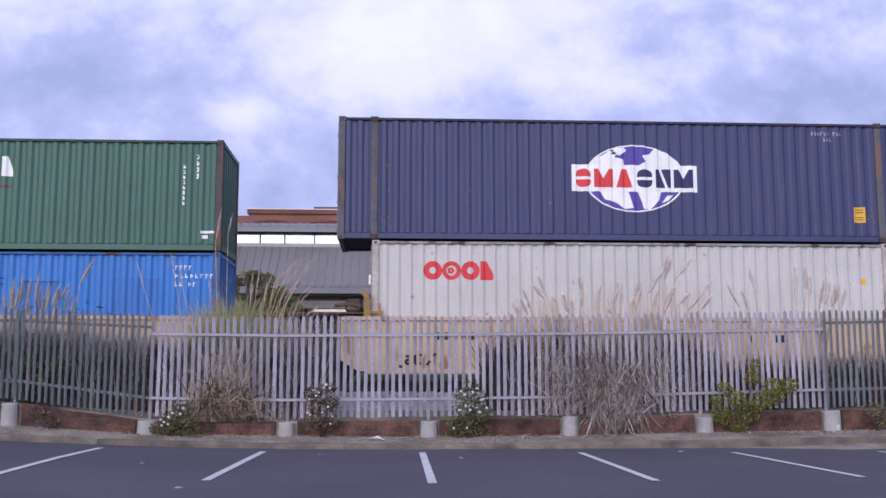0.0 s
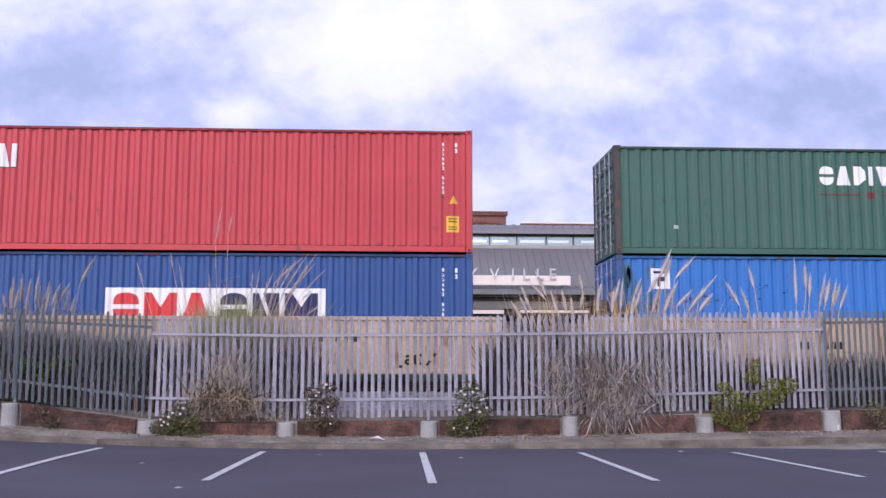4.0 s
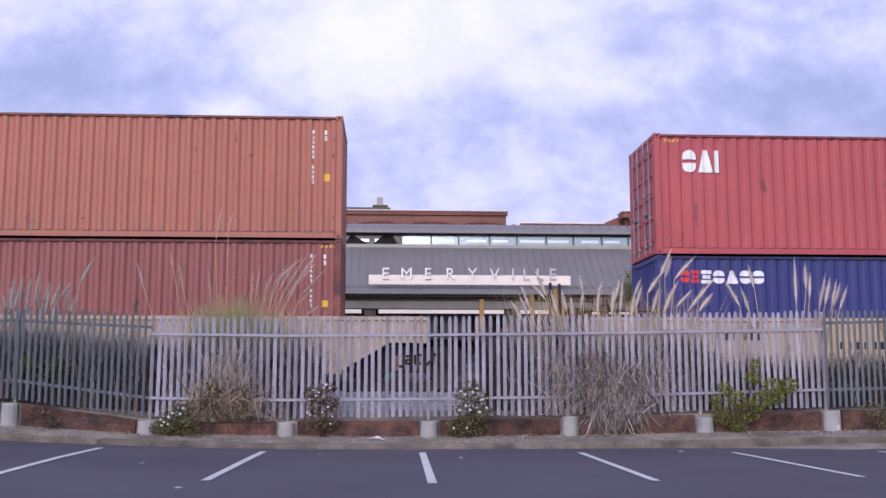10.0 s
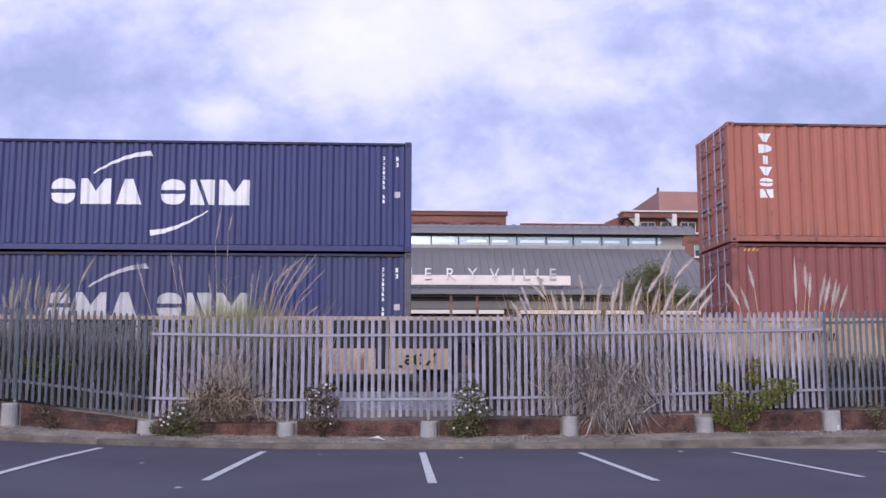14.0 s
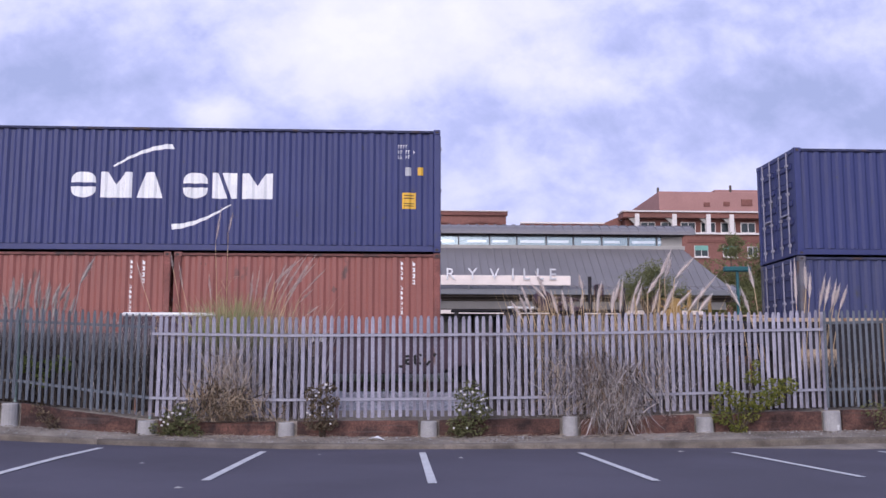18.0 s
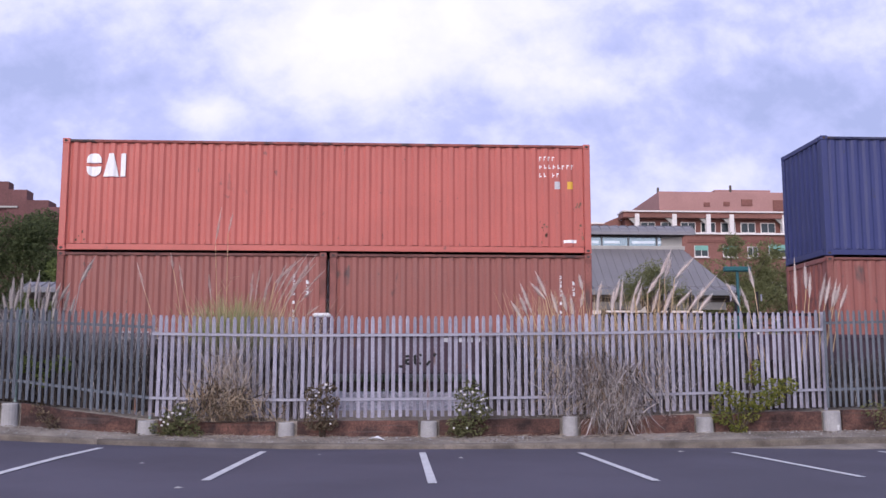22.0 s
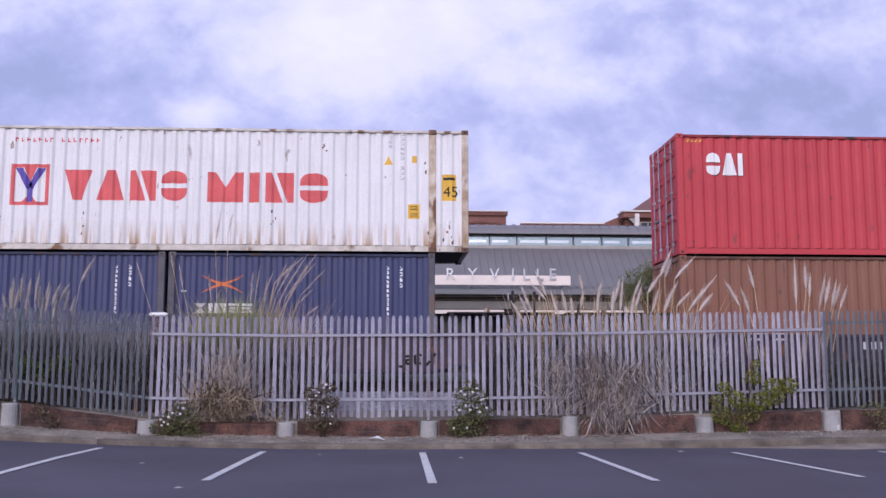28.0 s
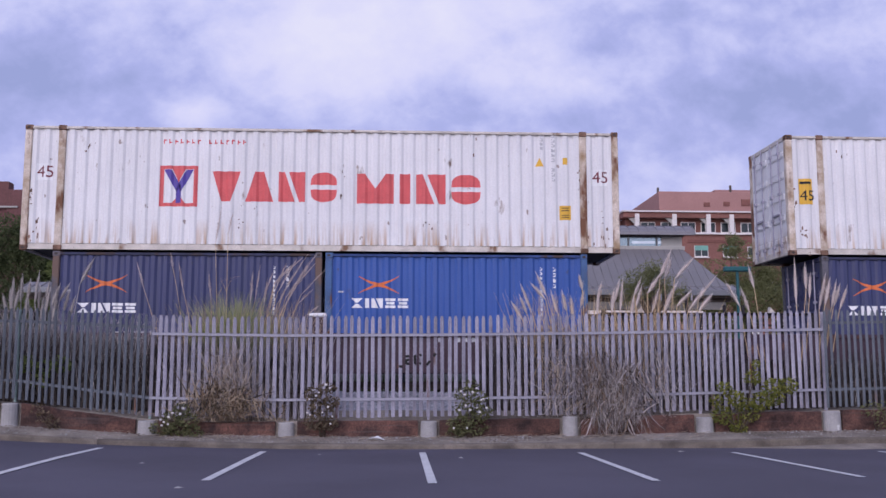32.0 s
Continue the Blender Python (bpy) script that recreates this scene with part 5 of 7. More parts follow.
def couple_train():
    y = "faded yellow steel double-stack well car"
    m = "dark maroon-brown steel double-stack well car"
    art = (90.85, 75.24, 59.71, 44.27)
    for i, c in enumerate(art):
        car = well_car(c, YELLOW_CAR, y, 6.75 if i < 3 else 7.65, 6.75, i == 3, False, bare=2)
        truck_parts(car, -7.76 if i < 3 else -7.6)
        if i < 3:
            # low connecting beam and platform over the shared truck
            part("joint_beam", piece("joint_beam", 0, DARK, lambda g: (g.box(-8.9, -6.7, -0.25, 0.25, 0.8, 1.05, 0.03), g.box(-8.75, -6.75, -0.9, 0.9, 1.5, 1.56, 0.01))), car)
            part("joint_gear", piece("joint_gear", 1, GRIME, lambda g: (g.box(-6.66, -6.28, -1.30, -0.7, 1.58, 1.88, 0.05), g.tube([(-6.9, -1.25, 1.72), (-6.6, -1.28, 1.76), (-6.3, -1.32, 1.70)], [0.04, 0.05, 0.04], 8), g.box(-8.6, -6.2, -1.32, -1.2, 1.53, 1.575, 0.006))), car, "oily brown gear box at the joint")
            part("end_bracket", piece("end_bracket", "joint", OCHRE, lambda g: (g.prism([(-6.24, 1.45), (-6.24, 1.92), (-6.32, 2.02), (-6.22, 2.06), (-6.12, 1.98), (-6.08, 1.45)], "y", -1.36, -1.28), g.box(-6.2, -5.8, -1.37, -1.30, 1.54, 1.60, 0.006), g.box(-5.92, -5.86, -1.36, -1.30, 1.45, 1.78, 0.006))), car, "dirty yellow end bracket")
    truck_parts(car, 7.76)
    # end gear of the last jointed car: deck on legs, bracket, brake cylinder, step and coupler
    part("end_deck", piece("end_deck", "jointed", GRIME, lambda g: [g.box(-7.9, -6.0, -1.36, -0.85, 1.625, 1.66, 0.006)] + [g.box(x - 0.06, x + 0.06, -1.34, -1.26, 1.38, 1.63) for x in (-7.1, -6.7, -6.1)]), car, "thin grimy end deck on legs")
    part("end_step", piece("end_step", "jointed", DARK, lambda g: g.box(-9.15, -7.6, -1.33, 1.0, 0.95, 1.05, 0.01)), car)
    part("end_bracket", piece("end_bracket", 0, OCHRE, lambda g: g.prism([(-8.56, 1.05), (-8.56, 2.12), (-8.40, 2.12), (-8.30, 1.6), (-8.30, 1.05)], "y", -1.36, -1.24)), car, "faded yellow end bracket")
    for x, h in ((-8.63, 2.26), (-8.42, 2.24)):
        part("handrail_post", piece("handrail_post", ("end", h), DARK, lambda g: g.box(-0.03, 0.03, -1.40, -1.34, 1.05, h, 0.006)), car, "", Matrix.Translation((x, 0, 0)))
    part("handrail_post", piece("handrail_post", "yellow_end", OCHRE, lambda g: g.box(-9.1, -9.0, -1.36, -1.28, 1.05, 2.0, 0.008)), car)
    part("brake_gear", piece("brake_gear", "jointed", GRIME, lambda g: (g.tube([(-7.55, -0.95, 1.80), (-7.5, -0.95, 1.80), (-7.18, -0.95, 1.80), (-7.12, -0.95, 1.80)], [0.09, 0.16, 0.16, 0.10], 14), g.box(-8.2, -7.6, -1.0, -0.6, 1.05, 1.72, 0.04), g.box(-7.4, -7.2, -1.05, -0.85, 1.1, 1.7, 0.02), g.tube([(-8.25, -1.05, 1.86), (-7.8, -1.05, 1.90), (-7.5, -1.0, 1.84)], [0.035, 0.045, 0.03], 8))), car, "oily brown brake cylinder and levers")
    part("coupler", piece("coupler", "jointed", DARK, lambda g: (g.box(-9.6, -7.6, -0.14, 0.14, 0.68, 0.94, 0.03), g.box(-9.75, -9.45, -0.2, 0.2, 0.62, 1.0, 0.05))), car)
    for c, l, r in ((24.76, 8.0, 8.05), (5.07, 8.9, 8.5)):
        car = well_car(c, YELLOW_CAR, y if c > 10 else "yellow-edged double-stack well car with dark grimy sides", l, r, dark_side=c < 10, bare=2 if c > 10 else 1)
        if c > 10:
            part("end_step", piece("end_step", "wide", DARK, lambda g: g.box(8.0, 9.45, -1.33, 1.0, 0.95, 1.05, 0.01)), car)
            part("handrail_post", piece("handrail_post", "far", OCHRE, lambda g: g.box(9.25, 9.36, -1.36, -1.28, 1.05, 1.87, 0.008)), car)
            part("coupler", piece("coupler", "wide", DARK, lambda g: (g.box(8.0, 9.9, -0.14, 0.14, 0.68, 0.94, 0.03), g.box(9.7, 10.0, -0.2, 0.2, 0.62, 1.0, 0.05))), car)
        if c < 10:
            for u, h in ((7.0, 1.95), (7.6, 1.95), (8.3, 1.85)):
                part("handrail_post", piece("handrail_post", ("thin", h), RUST, lambda g: g.box(-0.03, 0.03, -1.36, -1.30, 1.38, h, 0.006)), car, "", Matrix.Translation((u, 0, 0)))
            for u, w in ((4.0, 1.3), (5.6, 1.4), (-6.3, 0.9)):
                part("side_plate", piece("side_plate", w, YELLOW_CAR, lambda g: g.box(0, w, -1.46, -1.40, 0.28, 0.75, 0.01)), car, "yellow side plate", Matrix.Translation((u, 0, 0)))
            for u, h in ((1.9, 0.26), (2.12, 0.32), (2.38, 0.22), (2.7, 0.3)):
                part("stencil_bar", piece("stencil_bar", ("big", h), FADED_MARK, lambda g: g.box(0, 0.13, -1.397, -1.391, 0, h)), car, "unreadable white sprayed shape", Matrix.Translation((u, 0, 0.36)))
        truck_parts(car, -7.6)
        truck_parts(car, 7.6)
    brown = (-15.55, -33.32, -51.0, -68.89, -86.64)
    for i, c in enumerate(brown):
        car = well_car(c, BROWN_CAR, m, 8.05, 8.05 if i else 8.9, True, True, heavy=i == 0)
        truck_parts(car, -8.87 + 0.0)
        if i == 0:
            truck_parts(car, 7.7)
            part("brake_gear", piece("brake_gear", "heavy", BROWN_CAR, lambda g: (g.tube([(8.46, -1.25, 1.90), (8.46, -1.20, 1.90), (8.46, -0.85, 1.90), (8.46, -0.80, 1.90)], [0.15, 0.20, 0.20, 0.14], 18), g.prism([(8.36, 1.64), (8.42, 1.95), (8.52, 1.95), (8.60, 1.64)], "y", -1.30, -1.24), g.tube([(8.66, -1.15, 1.92), (9.0, -1.15, 1.93), (9.25, -1.15, 1.90)], [0.03, 0.035, 0.03], 8), g.tube([(8.66, -1.12, 1.70), (8.95, -1.12, 1.82), (9.28, -1.12, 1.90)], [0.05, 0.06, 0.03], 8), g.box(8.7, 9.45, -1.1, -0.6, 1.55, 1.74, 0.03))), car, "dark brown brake cylinder and levers")
            part("brake_box", piece("brake_box", 0, BROWN_CAR, lambda g: g.box(9.66, 9.86, -1.30, -1.12, 1.96, 2.24, 0.02)), car, "", None)
            part("rest_pad", piece("rest_pad", "end", WHITE_MARK, lambda g: g.box(7.62, 8.22, -1.40, -1.28, 1.665, 1.71, 0.006)), car, "white painted pad on the deck")
        if i:
            for x in (-8.52, -8.08):
                part("short_post", piece("short_post", 0, DARK, lambda g: g.box(-0.03, 0.03, -1.36, -1.30, 1.58, 1.77, 0.006)), car, "", Matrix.Translation((x, 0, 0)))
            part("guide_wedge", piece("guide_wedge", 0, WHITE_TRIM, lambda g: g.prism([(7.15, 1.585), (7.33, 1.585), (7.30, 1.73)], "y", -1.32, -1.2)), car, "white guide wedge")
            part("guide_wedge", piece("guide_wedge", 1, WHITE_TRIM, lambda g: g.prism([(-7.46, 1.585), (-7.30, 1.585), (-7.44, 1.73)], "y", -1.32, -1.2)), car, "white guide wedge")
        w0, w1 = (-0.3, 0.06) if i else (-1.0, 1.0)
        part("mid_bracket", piece("mid_bracket", i > 0, BROWN_CAR, lambda g: g.box(w0, w1, -1.42, -1.30, 1.0, 1.46, 0.01)), car)
        part("rest_pad", piece("rest_pad", i > 0, WHITE_MARK, lambda g: g.box(w0 - 0.02, w1 + 0.02, -1.44, -1.28, 1.455, 1.545, 0.03)), car, "white painted pad on the sill")


load_train()
couple_train()


def motions():
    """Train things glide along the track at one pace; wheels roll with them; the clouds drift."""
    for ob, s, y, z in MOVING:
        walk(ob, [(t, pose(s + SPEED * (t - MID), y, z)) for t in (0.0, 32.0)])
    for ob, x in TURNING:
        turn = math.degrees(SPEED / 0.455)
        walk(ob, [(k / 10, pose(x, 0, 0.455, 0, turn * k / 10, 0)) for k in range(321)])
    walk(clouds, [(t, pose(45.0 - 2.72 * t, 1800, 0)) for t in (0.0, 32.0)])


# ---- tracks ----
def build_tracks():
    rnd = random.Random(21)
    for y in (TRACK_Y, 29.2):
        track = thing("railway_track", "worn steel rails on sleepers in grey ballast", "railway track", "railway tracks", kind="structure")
        for d in (-0.76, 0.76):
            g = Geo()
            g.prism([(y + d - 0.07, 0.98), (y + d + 0.07, 0.98), (y + d + 0.07, 0.995), (y + d + 0.012, 1.01), (y + d + 0.012, 1.11), (y + d + 0.036, 1.12), (y + d + 0.036, 1.15), (y + d - 0.036, 1.15), (y + d - 0.036, 1.12), (y + d - 0.012, 1.11), (y + d - 0.012, 1.01), (y + d - 0.07, 0.995)], "x", -140, 140)
            part("steel_rail", g.mesh("steel_rail", STEEL), track)
        g = Geo()
        g.box(-0.11, 0.11, -1.3, 1.3, 0.80, 0.975, 0.012)
        me = g.mesh("sleeper", OLD_TIMBER)
        x = -30.0
        while x < 34:
            part("sleeper", me, track, "", pose(x, y, rnd.uniform(-0.01, 0.01), 0, 0, rnd.uniform(-1, 1)))
            x += 0.55
    # loose ballast stones on the near shoulder
    g = Geo()
    for i in range(5200):
        x, y = rnd.uniform(-11, 15), rnd.uniform(20.4, 22.6)
        s = rnd.uniform(0.025, 0.06)
        z = ground_z(x, y)
        a = rnd.uniform(0, 3)
        c, d = math.cos(a) * s, math.sin(a) * s
        g.add([(x + c, y + d, z), (x - d, y + c, z), (x - c, y - d, z), (x + d, y - c, z), (x + rnd.uniform(-0.5, 0.5) * s, y, z + s * rnd.uniform(0.6, 1.2))], [(0, 1, 4), (1, 2, 4), (2, 3, 4), (3, 0, 4)])
    solid("ballast_stones", g.mesh("ballast_stones", BALLAST, mend=False), "loose grey ballast stones on the track shoulder", "ballast", "stuff")
    # pebbles and crumbs on the verge
    g = Geo()
    for i in range(700):
        x, y = rnd.uniform(-9, 12), rnd.uniform(KERB_Y + 0.18, FENCE_Y - 0.2)
        s = rnd.uniform(0.006, 0.022) * (1.6 if rnd.random() < 0.05 else 1)
        z = ground_z(x, y)
        a = rnd.uniform(0, 3)
        c, d = math.cos(a) * s, math.sin(a) * s
        g.add([(x + c, y + d, z), (x - d, y + c, z), (x - c, y - d, z), (x + d, y - c, z), (x, y, z + s)], [(0, 1, 4), (1, 2, 4), (2, 3, 4), (3, 0, 4)])
    solid("verge_pebbles", g.mesh("verge_pebbles", CONCRETE, mend=False), "pale pebbles and crumbs on the dry verge", "pebbles", "stuff")


# ---- the station behind the tracks ----
METAL_ROOF = mat("blue_grey_standing_seam_roof", (0.215, 0.203, 0.212), 0.55, 0.2, 0.08, 0.6, 20, 0.05, streak=0.25, rnd=0.06)
ROOF_EDGE = mat("grey_roof_edge", (0.18, 0.185, 0.20), 0.55, 0.1, 0.08, 1, 20, 0.05)
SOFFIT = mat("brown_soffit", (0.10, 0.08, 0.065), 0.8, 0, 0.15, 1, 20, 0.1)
CREAM = mat("white_painted_board", (0.86, 0.76, 0.69), 0.6, 0, 0.05, 1, 20, 0.05)
PLASTER = mat("grey_stucco", (0.38, 0.37, 0.35), 0.85, 0, 0.1, 1, 30, 0.2)
BRICK = mat("red_brick_face", (0.235, 0.108, 0.088), 0.85, 0, 0.18, 0.35, 6, 0.15)
TOWER_BRICK = mat("brown_violet_brick", (0.15, 0.068, 0.066), 0.85, 0, 0.18, 0.35, 6, 0.15)
BRICK_DARK = mat("dark_brick_band", (0.185, 0.08, 0.065), 0.85, 0, 0.18, 0.35, 6, 0.15)
PINK_WALL = mat("pink_rendered_wall", (0.36, 0.20, 0.18), 0.85, 0, 0.08, 0.4, 8, 0.1)
PALE_STONE = mat("pale_stone_trim", (0.70, 0.66, 0.64), 0.8, 0, 0.08, 0.6, 8, 0.1)
TRANSOM = mat("dim_grey_transom", (0.20, 0.19, 0.18), 0.8, 0, 0.1, 1, 30, 0.1)
PLATFORM = mat("platform_concrete", (0.16, 0.155, 0.155), 0.85, 0, 0.12, 0.8, 20, 0.2)
TEAL = mat("teal_painted_steel", (0.02, 0.105, 0.115), 0.5, 0.1, 0.08, 2, 30, 0.05)
AWNING = mat("mint_green_awning", (0.20, 0.42, 0.36), 0.8, 0, 0.1, 1, 20, 0.1)
SIGN_BLUE = mat("violet_blue_sign_face", (0.13, 0.11, 0.50), 0.5, 0, 0.08, 2, 30, 0.0)
LETTER = mat("brushed_steel_letter", (0.52, 0.52, 0.55), 0.35, 0.8, 0.06, 3, 30, 0.0)


def glass(name, tint, rough=0.05, metal=0.0, coat=1.0):
    m = bpy.data.materials.new(name)
    m.use_nodes = True
    b = m.node_tree.nodes["Principled BSDF"]
    b.inputs["Base Color"].default_value = (*tint, 1)
    b.inputs["Roughness"].default_value = rough
    b.inputs["Metallic"].default_value = metal
    b.inputs["Specular IOR Level"].default_value = 0.5
    b.inputs["Coat Weight"].default_value = coat
    b.inputs["Coat Roughness"].default_value = 0.03
    return m


PANE = glass("dark_window_glass", (0.025, 0.035, 0.04), 0.15, 0.0, 0.15)
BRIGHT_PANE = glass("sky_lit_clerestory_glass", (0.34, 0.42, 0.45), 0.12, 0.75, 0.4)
SKY_PANE = glass("painted_sky_glass", (0.74, 0.82, 0.86), 0.15, 0.6, 0.5)


def seam_roof(name, x0, x1, low, high, thick, n, parent, x0b=None, x1b=None):
    """A sloping metal roof with raised parallel seams, hipped where its upper edge is shorter. low, high: (y, z) of its edges; x0b, x1b: ends of the upper edge."""
    x0b = x0 if x0b is None else x0b
    x1b = x1 if x1b is None else x1b
    (ya, za), (yb, zb) = low, high
    g = Geo()
    q = [(x0, ya, za), (x1, ya, za), (x1b, yb, zb), (x0b, yb, zb)]
    g.add(q + [(x, y, z - thick) for x, y, z in q], [(0, 1, 2, 3), (7, 6, 5, 4), (0, 4, 5, 1), (1, 5, 6, 2), (2, 6, 7, 3), (3, 7, 4, 0)])
    roof = part(name, g.mesh(name, METAL_ROOF), parent)
    g = Geo()
    for i in range(n + 1):
        x = x0 + (x1 - x0) * i / n
        s = min(1.0, (x - x0) / (x0b - x0) if x0b > x0 else 1.0, (x1 - x) / (x1 - x1b) if x1b < x1 else 1.0)
        if s < 0.05:
            continue
        a, b = Vector((x, ya, za)), Vector((x, ya + (yb - ya) * s, za + (zb - za) * s))
        w, h = Vector((0.014, 0, 0)), Vector((0, 0, 0.04))
        g.add([a - w, a + w, b + w, b - w, a - w + h, a + w + h, b + w + h, b - w + h], [(4, 5, 6, 7), (0, 1, 5, 4), (3, 7, 6, 2), (0, 4, 7, 3), (1, 2, 6, 5)])
    sub = part("roof_seams", g.mesh("roof_seams", METAL_ROOF), roof)
    tagged(sub, kind="stuff")
    return roof


SHRINK = 0.922         # the clerestory's scale on its plan


def upper(g):
    """Set a piece of the clerestory to scale."""
    g.v = [(x * SHRINK, y * SHRINK, 1.22 + (z - 1.22) * SHRINK) for x, y, z in g.v]
    return g


def build_station():
    st = thing("railway_station", "low railway station with grey metal roofs and clerestory", "station building")
    # platform
    g = Geo()
    g.box(-120, 120, 32.5, 58, 0.4, 1.42, 0.02)
    solid("platform", g.mesh("platform", PLATFORM), "grey concrete station platform beside the track", "platform", "structure")
    # main roof, upper curved roof, eave
    seam_roof("main_roof", -9.7, 14.0, (40.25, 5.0), (46.1 * SHRINK, 1.22 + 6.08 * SHRINK), 0.12, 70, st, -9.7 * SHRINK, 13.9 * SHRINK)
    seam_roof("eave_roof", -14.3, 14.3, (39.7, 4.80), (40.6, 5.08), 0.10, 86, st)
    g = Geo()
    g.box(-14.3, 14.3, 39.62, 39.72, 4.58, 4.80, 0.01)
    part("eave_gutter", g.mesh("eave_gutter", ROOF_EDGE), st, "grey eave gutter")
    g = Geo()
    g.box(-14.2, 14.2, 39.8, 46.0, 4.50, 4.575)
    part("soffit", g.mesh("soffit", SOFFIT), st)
    # barrel-curved upper roof
    g = Geo()
    prof = [(45.65, 7.94), (45.72, 8.10), (46.0, 8.30), (46.5, 8.46), (47.4, 8.60), (48.4, 8.65), (49.8, 8.55), (50.9, 8.2), (50.9, 8.08), (48.4, 8.52), (46.6, 8.32), (45.95, 8.08), (45.78, 7.94)]
    g.prism(prof, "x", -10.05, 14.4)
    up = part("upper_roof", upper(g).mesh("upper_roof", METAL_ROOF), st)
    g = Geo()
    for i in range(56):
        x = -10.0 + i * 0.443
        for (ya, za), (yb, zb) in zip(prof[:5], prof[1:6]):
            g.add([(x, ya, za), (x + 0.04, ya, za), (x + 0.04, yb, zb), (x, yb, zb), (x, ya, za + 0.04), (x + 0.04, ya, za + 0.04), (x + 0.04, yb, zb + 0.04), (x, yb, zb + 0.04)], [(4, 5, 6, 7), (0, 1, 5, 4), (0, 4, 7, 3), (1, 2, 6, 5)])
    tagged(part("roof_seams", upper(g).mesh("roof_seams", METAL_ROOF), up), kind="stuff")
    # end gable pieces, clerestory band
    g = Geo()
    g.box(-9.9, -9.35, 46.2, 50.0, 7.2, 8.0)
    part("gable_wall", upper(g).mesh("gable_wall", PLASTER), st)
    g = Geo()
    g.box(12.9, 13.9, 46.2, 50.0, 7.2, 8.0)
    part("gable_wall", upper(g).mesh("gable_wall", PLASTER), st)
    g = Geo()
    g.box(-9.5, 14.0, 46.1, 46.35, 7.26, 7.46, 0.01)
    part("clerestory_sill", upper(g).mesh("clerestory_sill", PLASTER), st)
    g = Geo()
    g.box(-9.5, 14.0, 46.15, 46.5, 7.93, 8.25, 0.01)
    part("clerestory_head", upper(g).mesh("clerestory_head", SOFFIT), st)
    bars = [-9.35, -8.21, -7.12, -6.0, -4.87, -3.49, -2.17, -0.83, 0.57, 1.95, 3.23, 4.7, 5.98, 7.38, 8.67, 10.02, 11.3, 12.66, 13.6]
    for i, (a, b) in enumerate(zip(bars, bars[1:])):
        win = part("clerestory_window", upper(Geo().box(a, a + 0.06, 46.16, 46.28, 7.46, 7.93, 0.006)).mesh("clerestory_window", ROOF_EDGE), st)
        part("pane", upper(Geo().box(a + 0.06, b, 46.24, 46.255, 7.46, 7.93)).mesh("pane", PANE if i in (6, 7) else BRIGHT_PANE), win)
        # pale strip on the pane: the far window's sky light, put into its colour
        w = b - a
        u0, u1 = ((0.15, 0.95), (0.1, 0.85), (0.3, 0.92), (0.12, 0.7))[i % 4]
        part("glazing_strip", upper(Geo().box(a + w * u0, a + w * u1, 46.225, 46.235, 7.585, 7.71)).mesh("glazing_strip", SKY_PANE), win, "pale strip painted as sky light seen through the window")
        # dark shape added on two panes for the trees seen through them
        if i in (6, 7):
            part("blind", upper(Geo().prism([(a + 0.1, 7.47), (a + w * 0.9, 7.47), (a + w * (0.35 if i == 6 else 0.7), 7.9), (a + w * (0.3 if i == 6 else 0.4), 7.9)], "y", 46.21, 46.222)).mesh("blind", DARK), win, "dark shape added for trees seen through the pane")
    # columns, beam, glazed wall under the eave
    for x in (-13.6, -12.3, -11.0, -9.2, -7.0, -4.0, -0.75, 4.98, 8.5, 12.3):
        w = 0.24 if x in (-0.75, 4.98) else 0.10
        part("column", Geo().box(x - w, x + w, 40.15, 40.15 + 2 * w, 1.42, 4.5, 0.02).mesh("column", SOFFIT if w > 0.2 else ROOF_EDGE), st)
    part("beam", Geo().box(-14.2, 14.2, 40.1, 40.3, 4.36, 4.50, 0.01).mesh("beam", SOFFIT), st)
    part("transom_panel", Geo().box(-6.5, 13.8, 40.05, 40.12, 4.03, 4.34).mesh("transom_panel", TRANSOM), st)
    # white boards added at the eave's front for the bright background behind
    for a, b in ((-3.0, -1.08), (-0.40, 4.65), (5.3, 8.6), (8.8, 12.8)):
        part("white_band", Geo().box(a, b, 39.92, 40.0, 3.82, 3.98, 0.01).mesh("white_band", CREAM), st, "white board added for the bright background under the eave")
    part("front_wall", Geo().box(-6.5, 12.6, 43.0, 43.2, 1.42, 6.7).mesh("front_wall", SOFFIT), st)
    for i in range(13):
        a = -6.3 + i * 1.43
        w = part("window", Geo().box(a, a + 1.3, 42.9, 42.99, 1.7, 3.95).mesh("window", ROOF_EDGE), st)
        part("pane", Geo().box(a + 0.06, a + 1.24, 42.885, 42.898, 1.76, 3.89).mesh("pane", PANE), w)
    part("back_wall", upper(Geo().box(-9.5, 13.9, 50.0, 50.3, 1.42, 8.0)).mesh("back_wall", PLASTER), st)
    part("side_wall", Geo().box(12.35, 12.6, 43.2, 46.1, 1.42, 6.7).mesh("side_wall", PLASTER), st)
    part("side_wall", Geo().box(-6.5, -6.25, 43.2, 46.1, 1.42, 6.7).mesh("side_wall", PLASTER), st)
    # name sign standing on the eave
    sign = thing("station_sign", "white board with raised steel letters on the station eave", "sign", at=pose(0, 39.45, 4.80))
    part("board", Geo().box(-0.79, 7.29, 0, 0.08, 0.14, 0.53, 0.01).mesh("board", CREAM), sign)
    for x in (-0.5, 1.2, 3.2, 5.2, 7.0):
        part("bracket", Geo().box(x - 0.03, x + 0.03, 0.08, 0.25, -0.02, 0.4).mesh("bracket", ROOF_EDGE), sign)
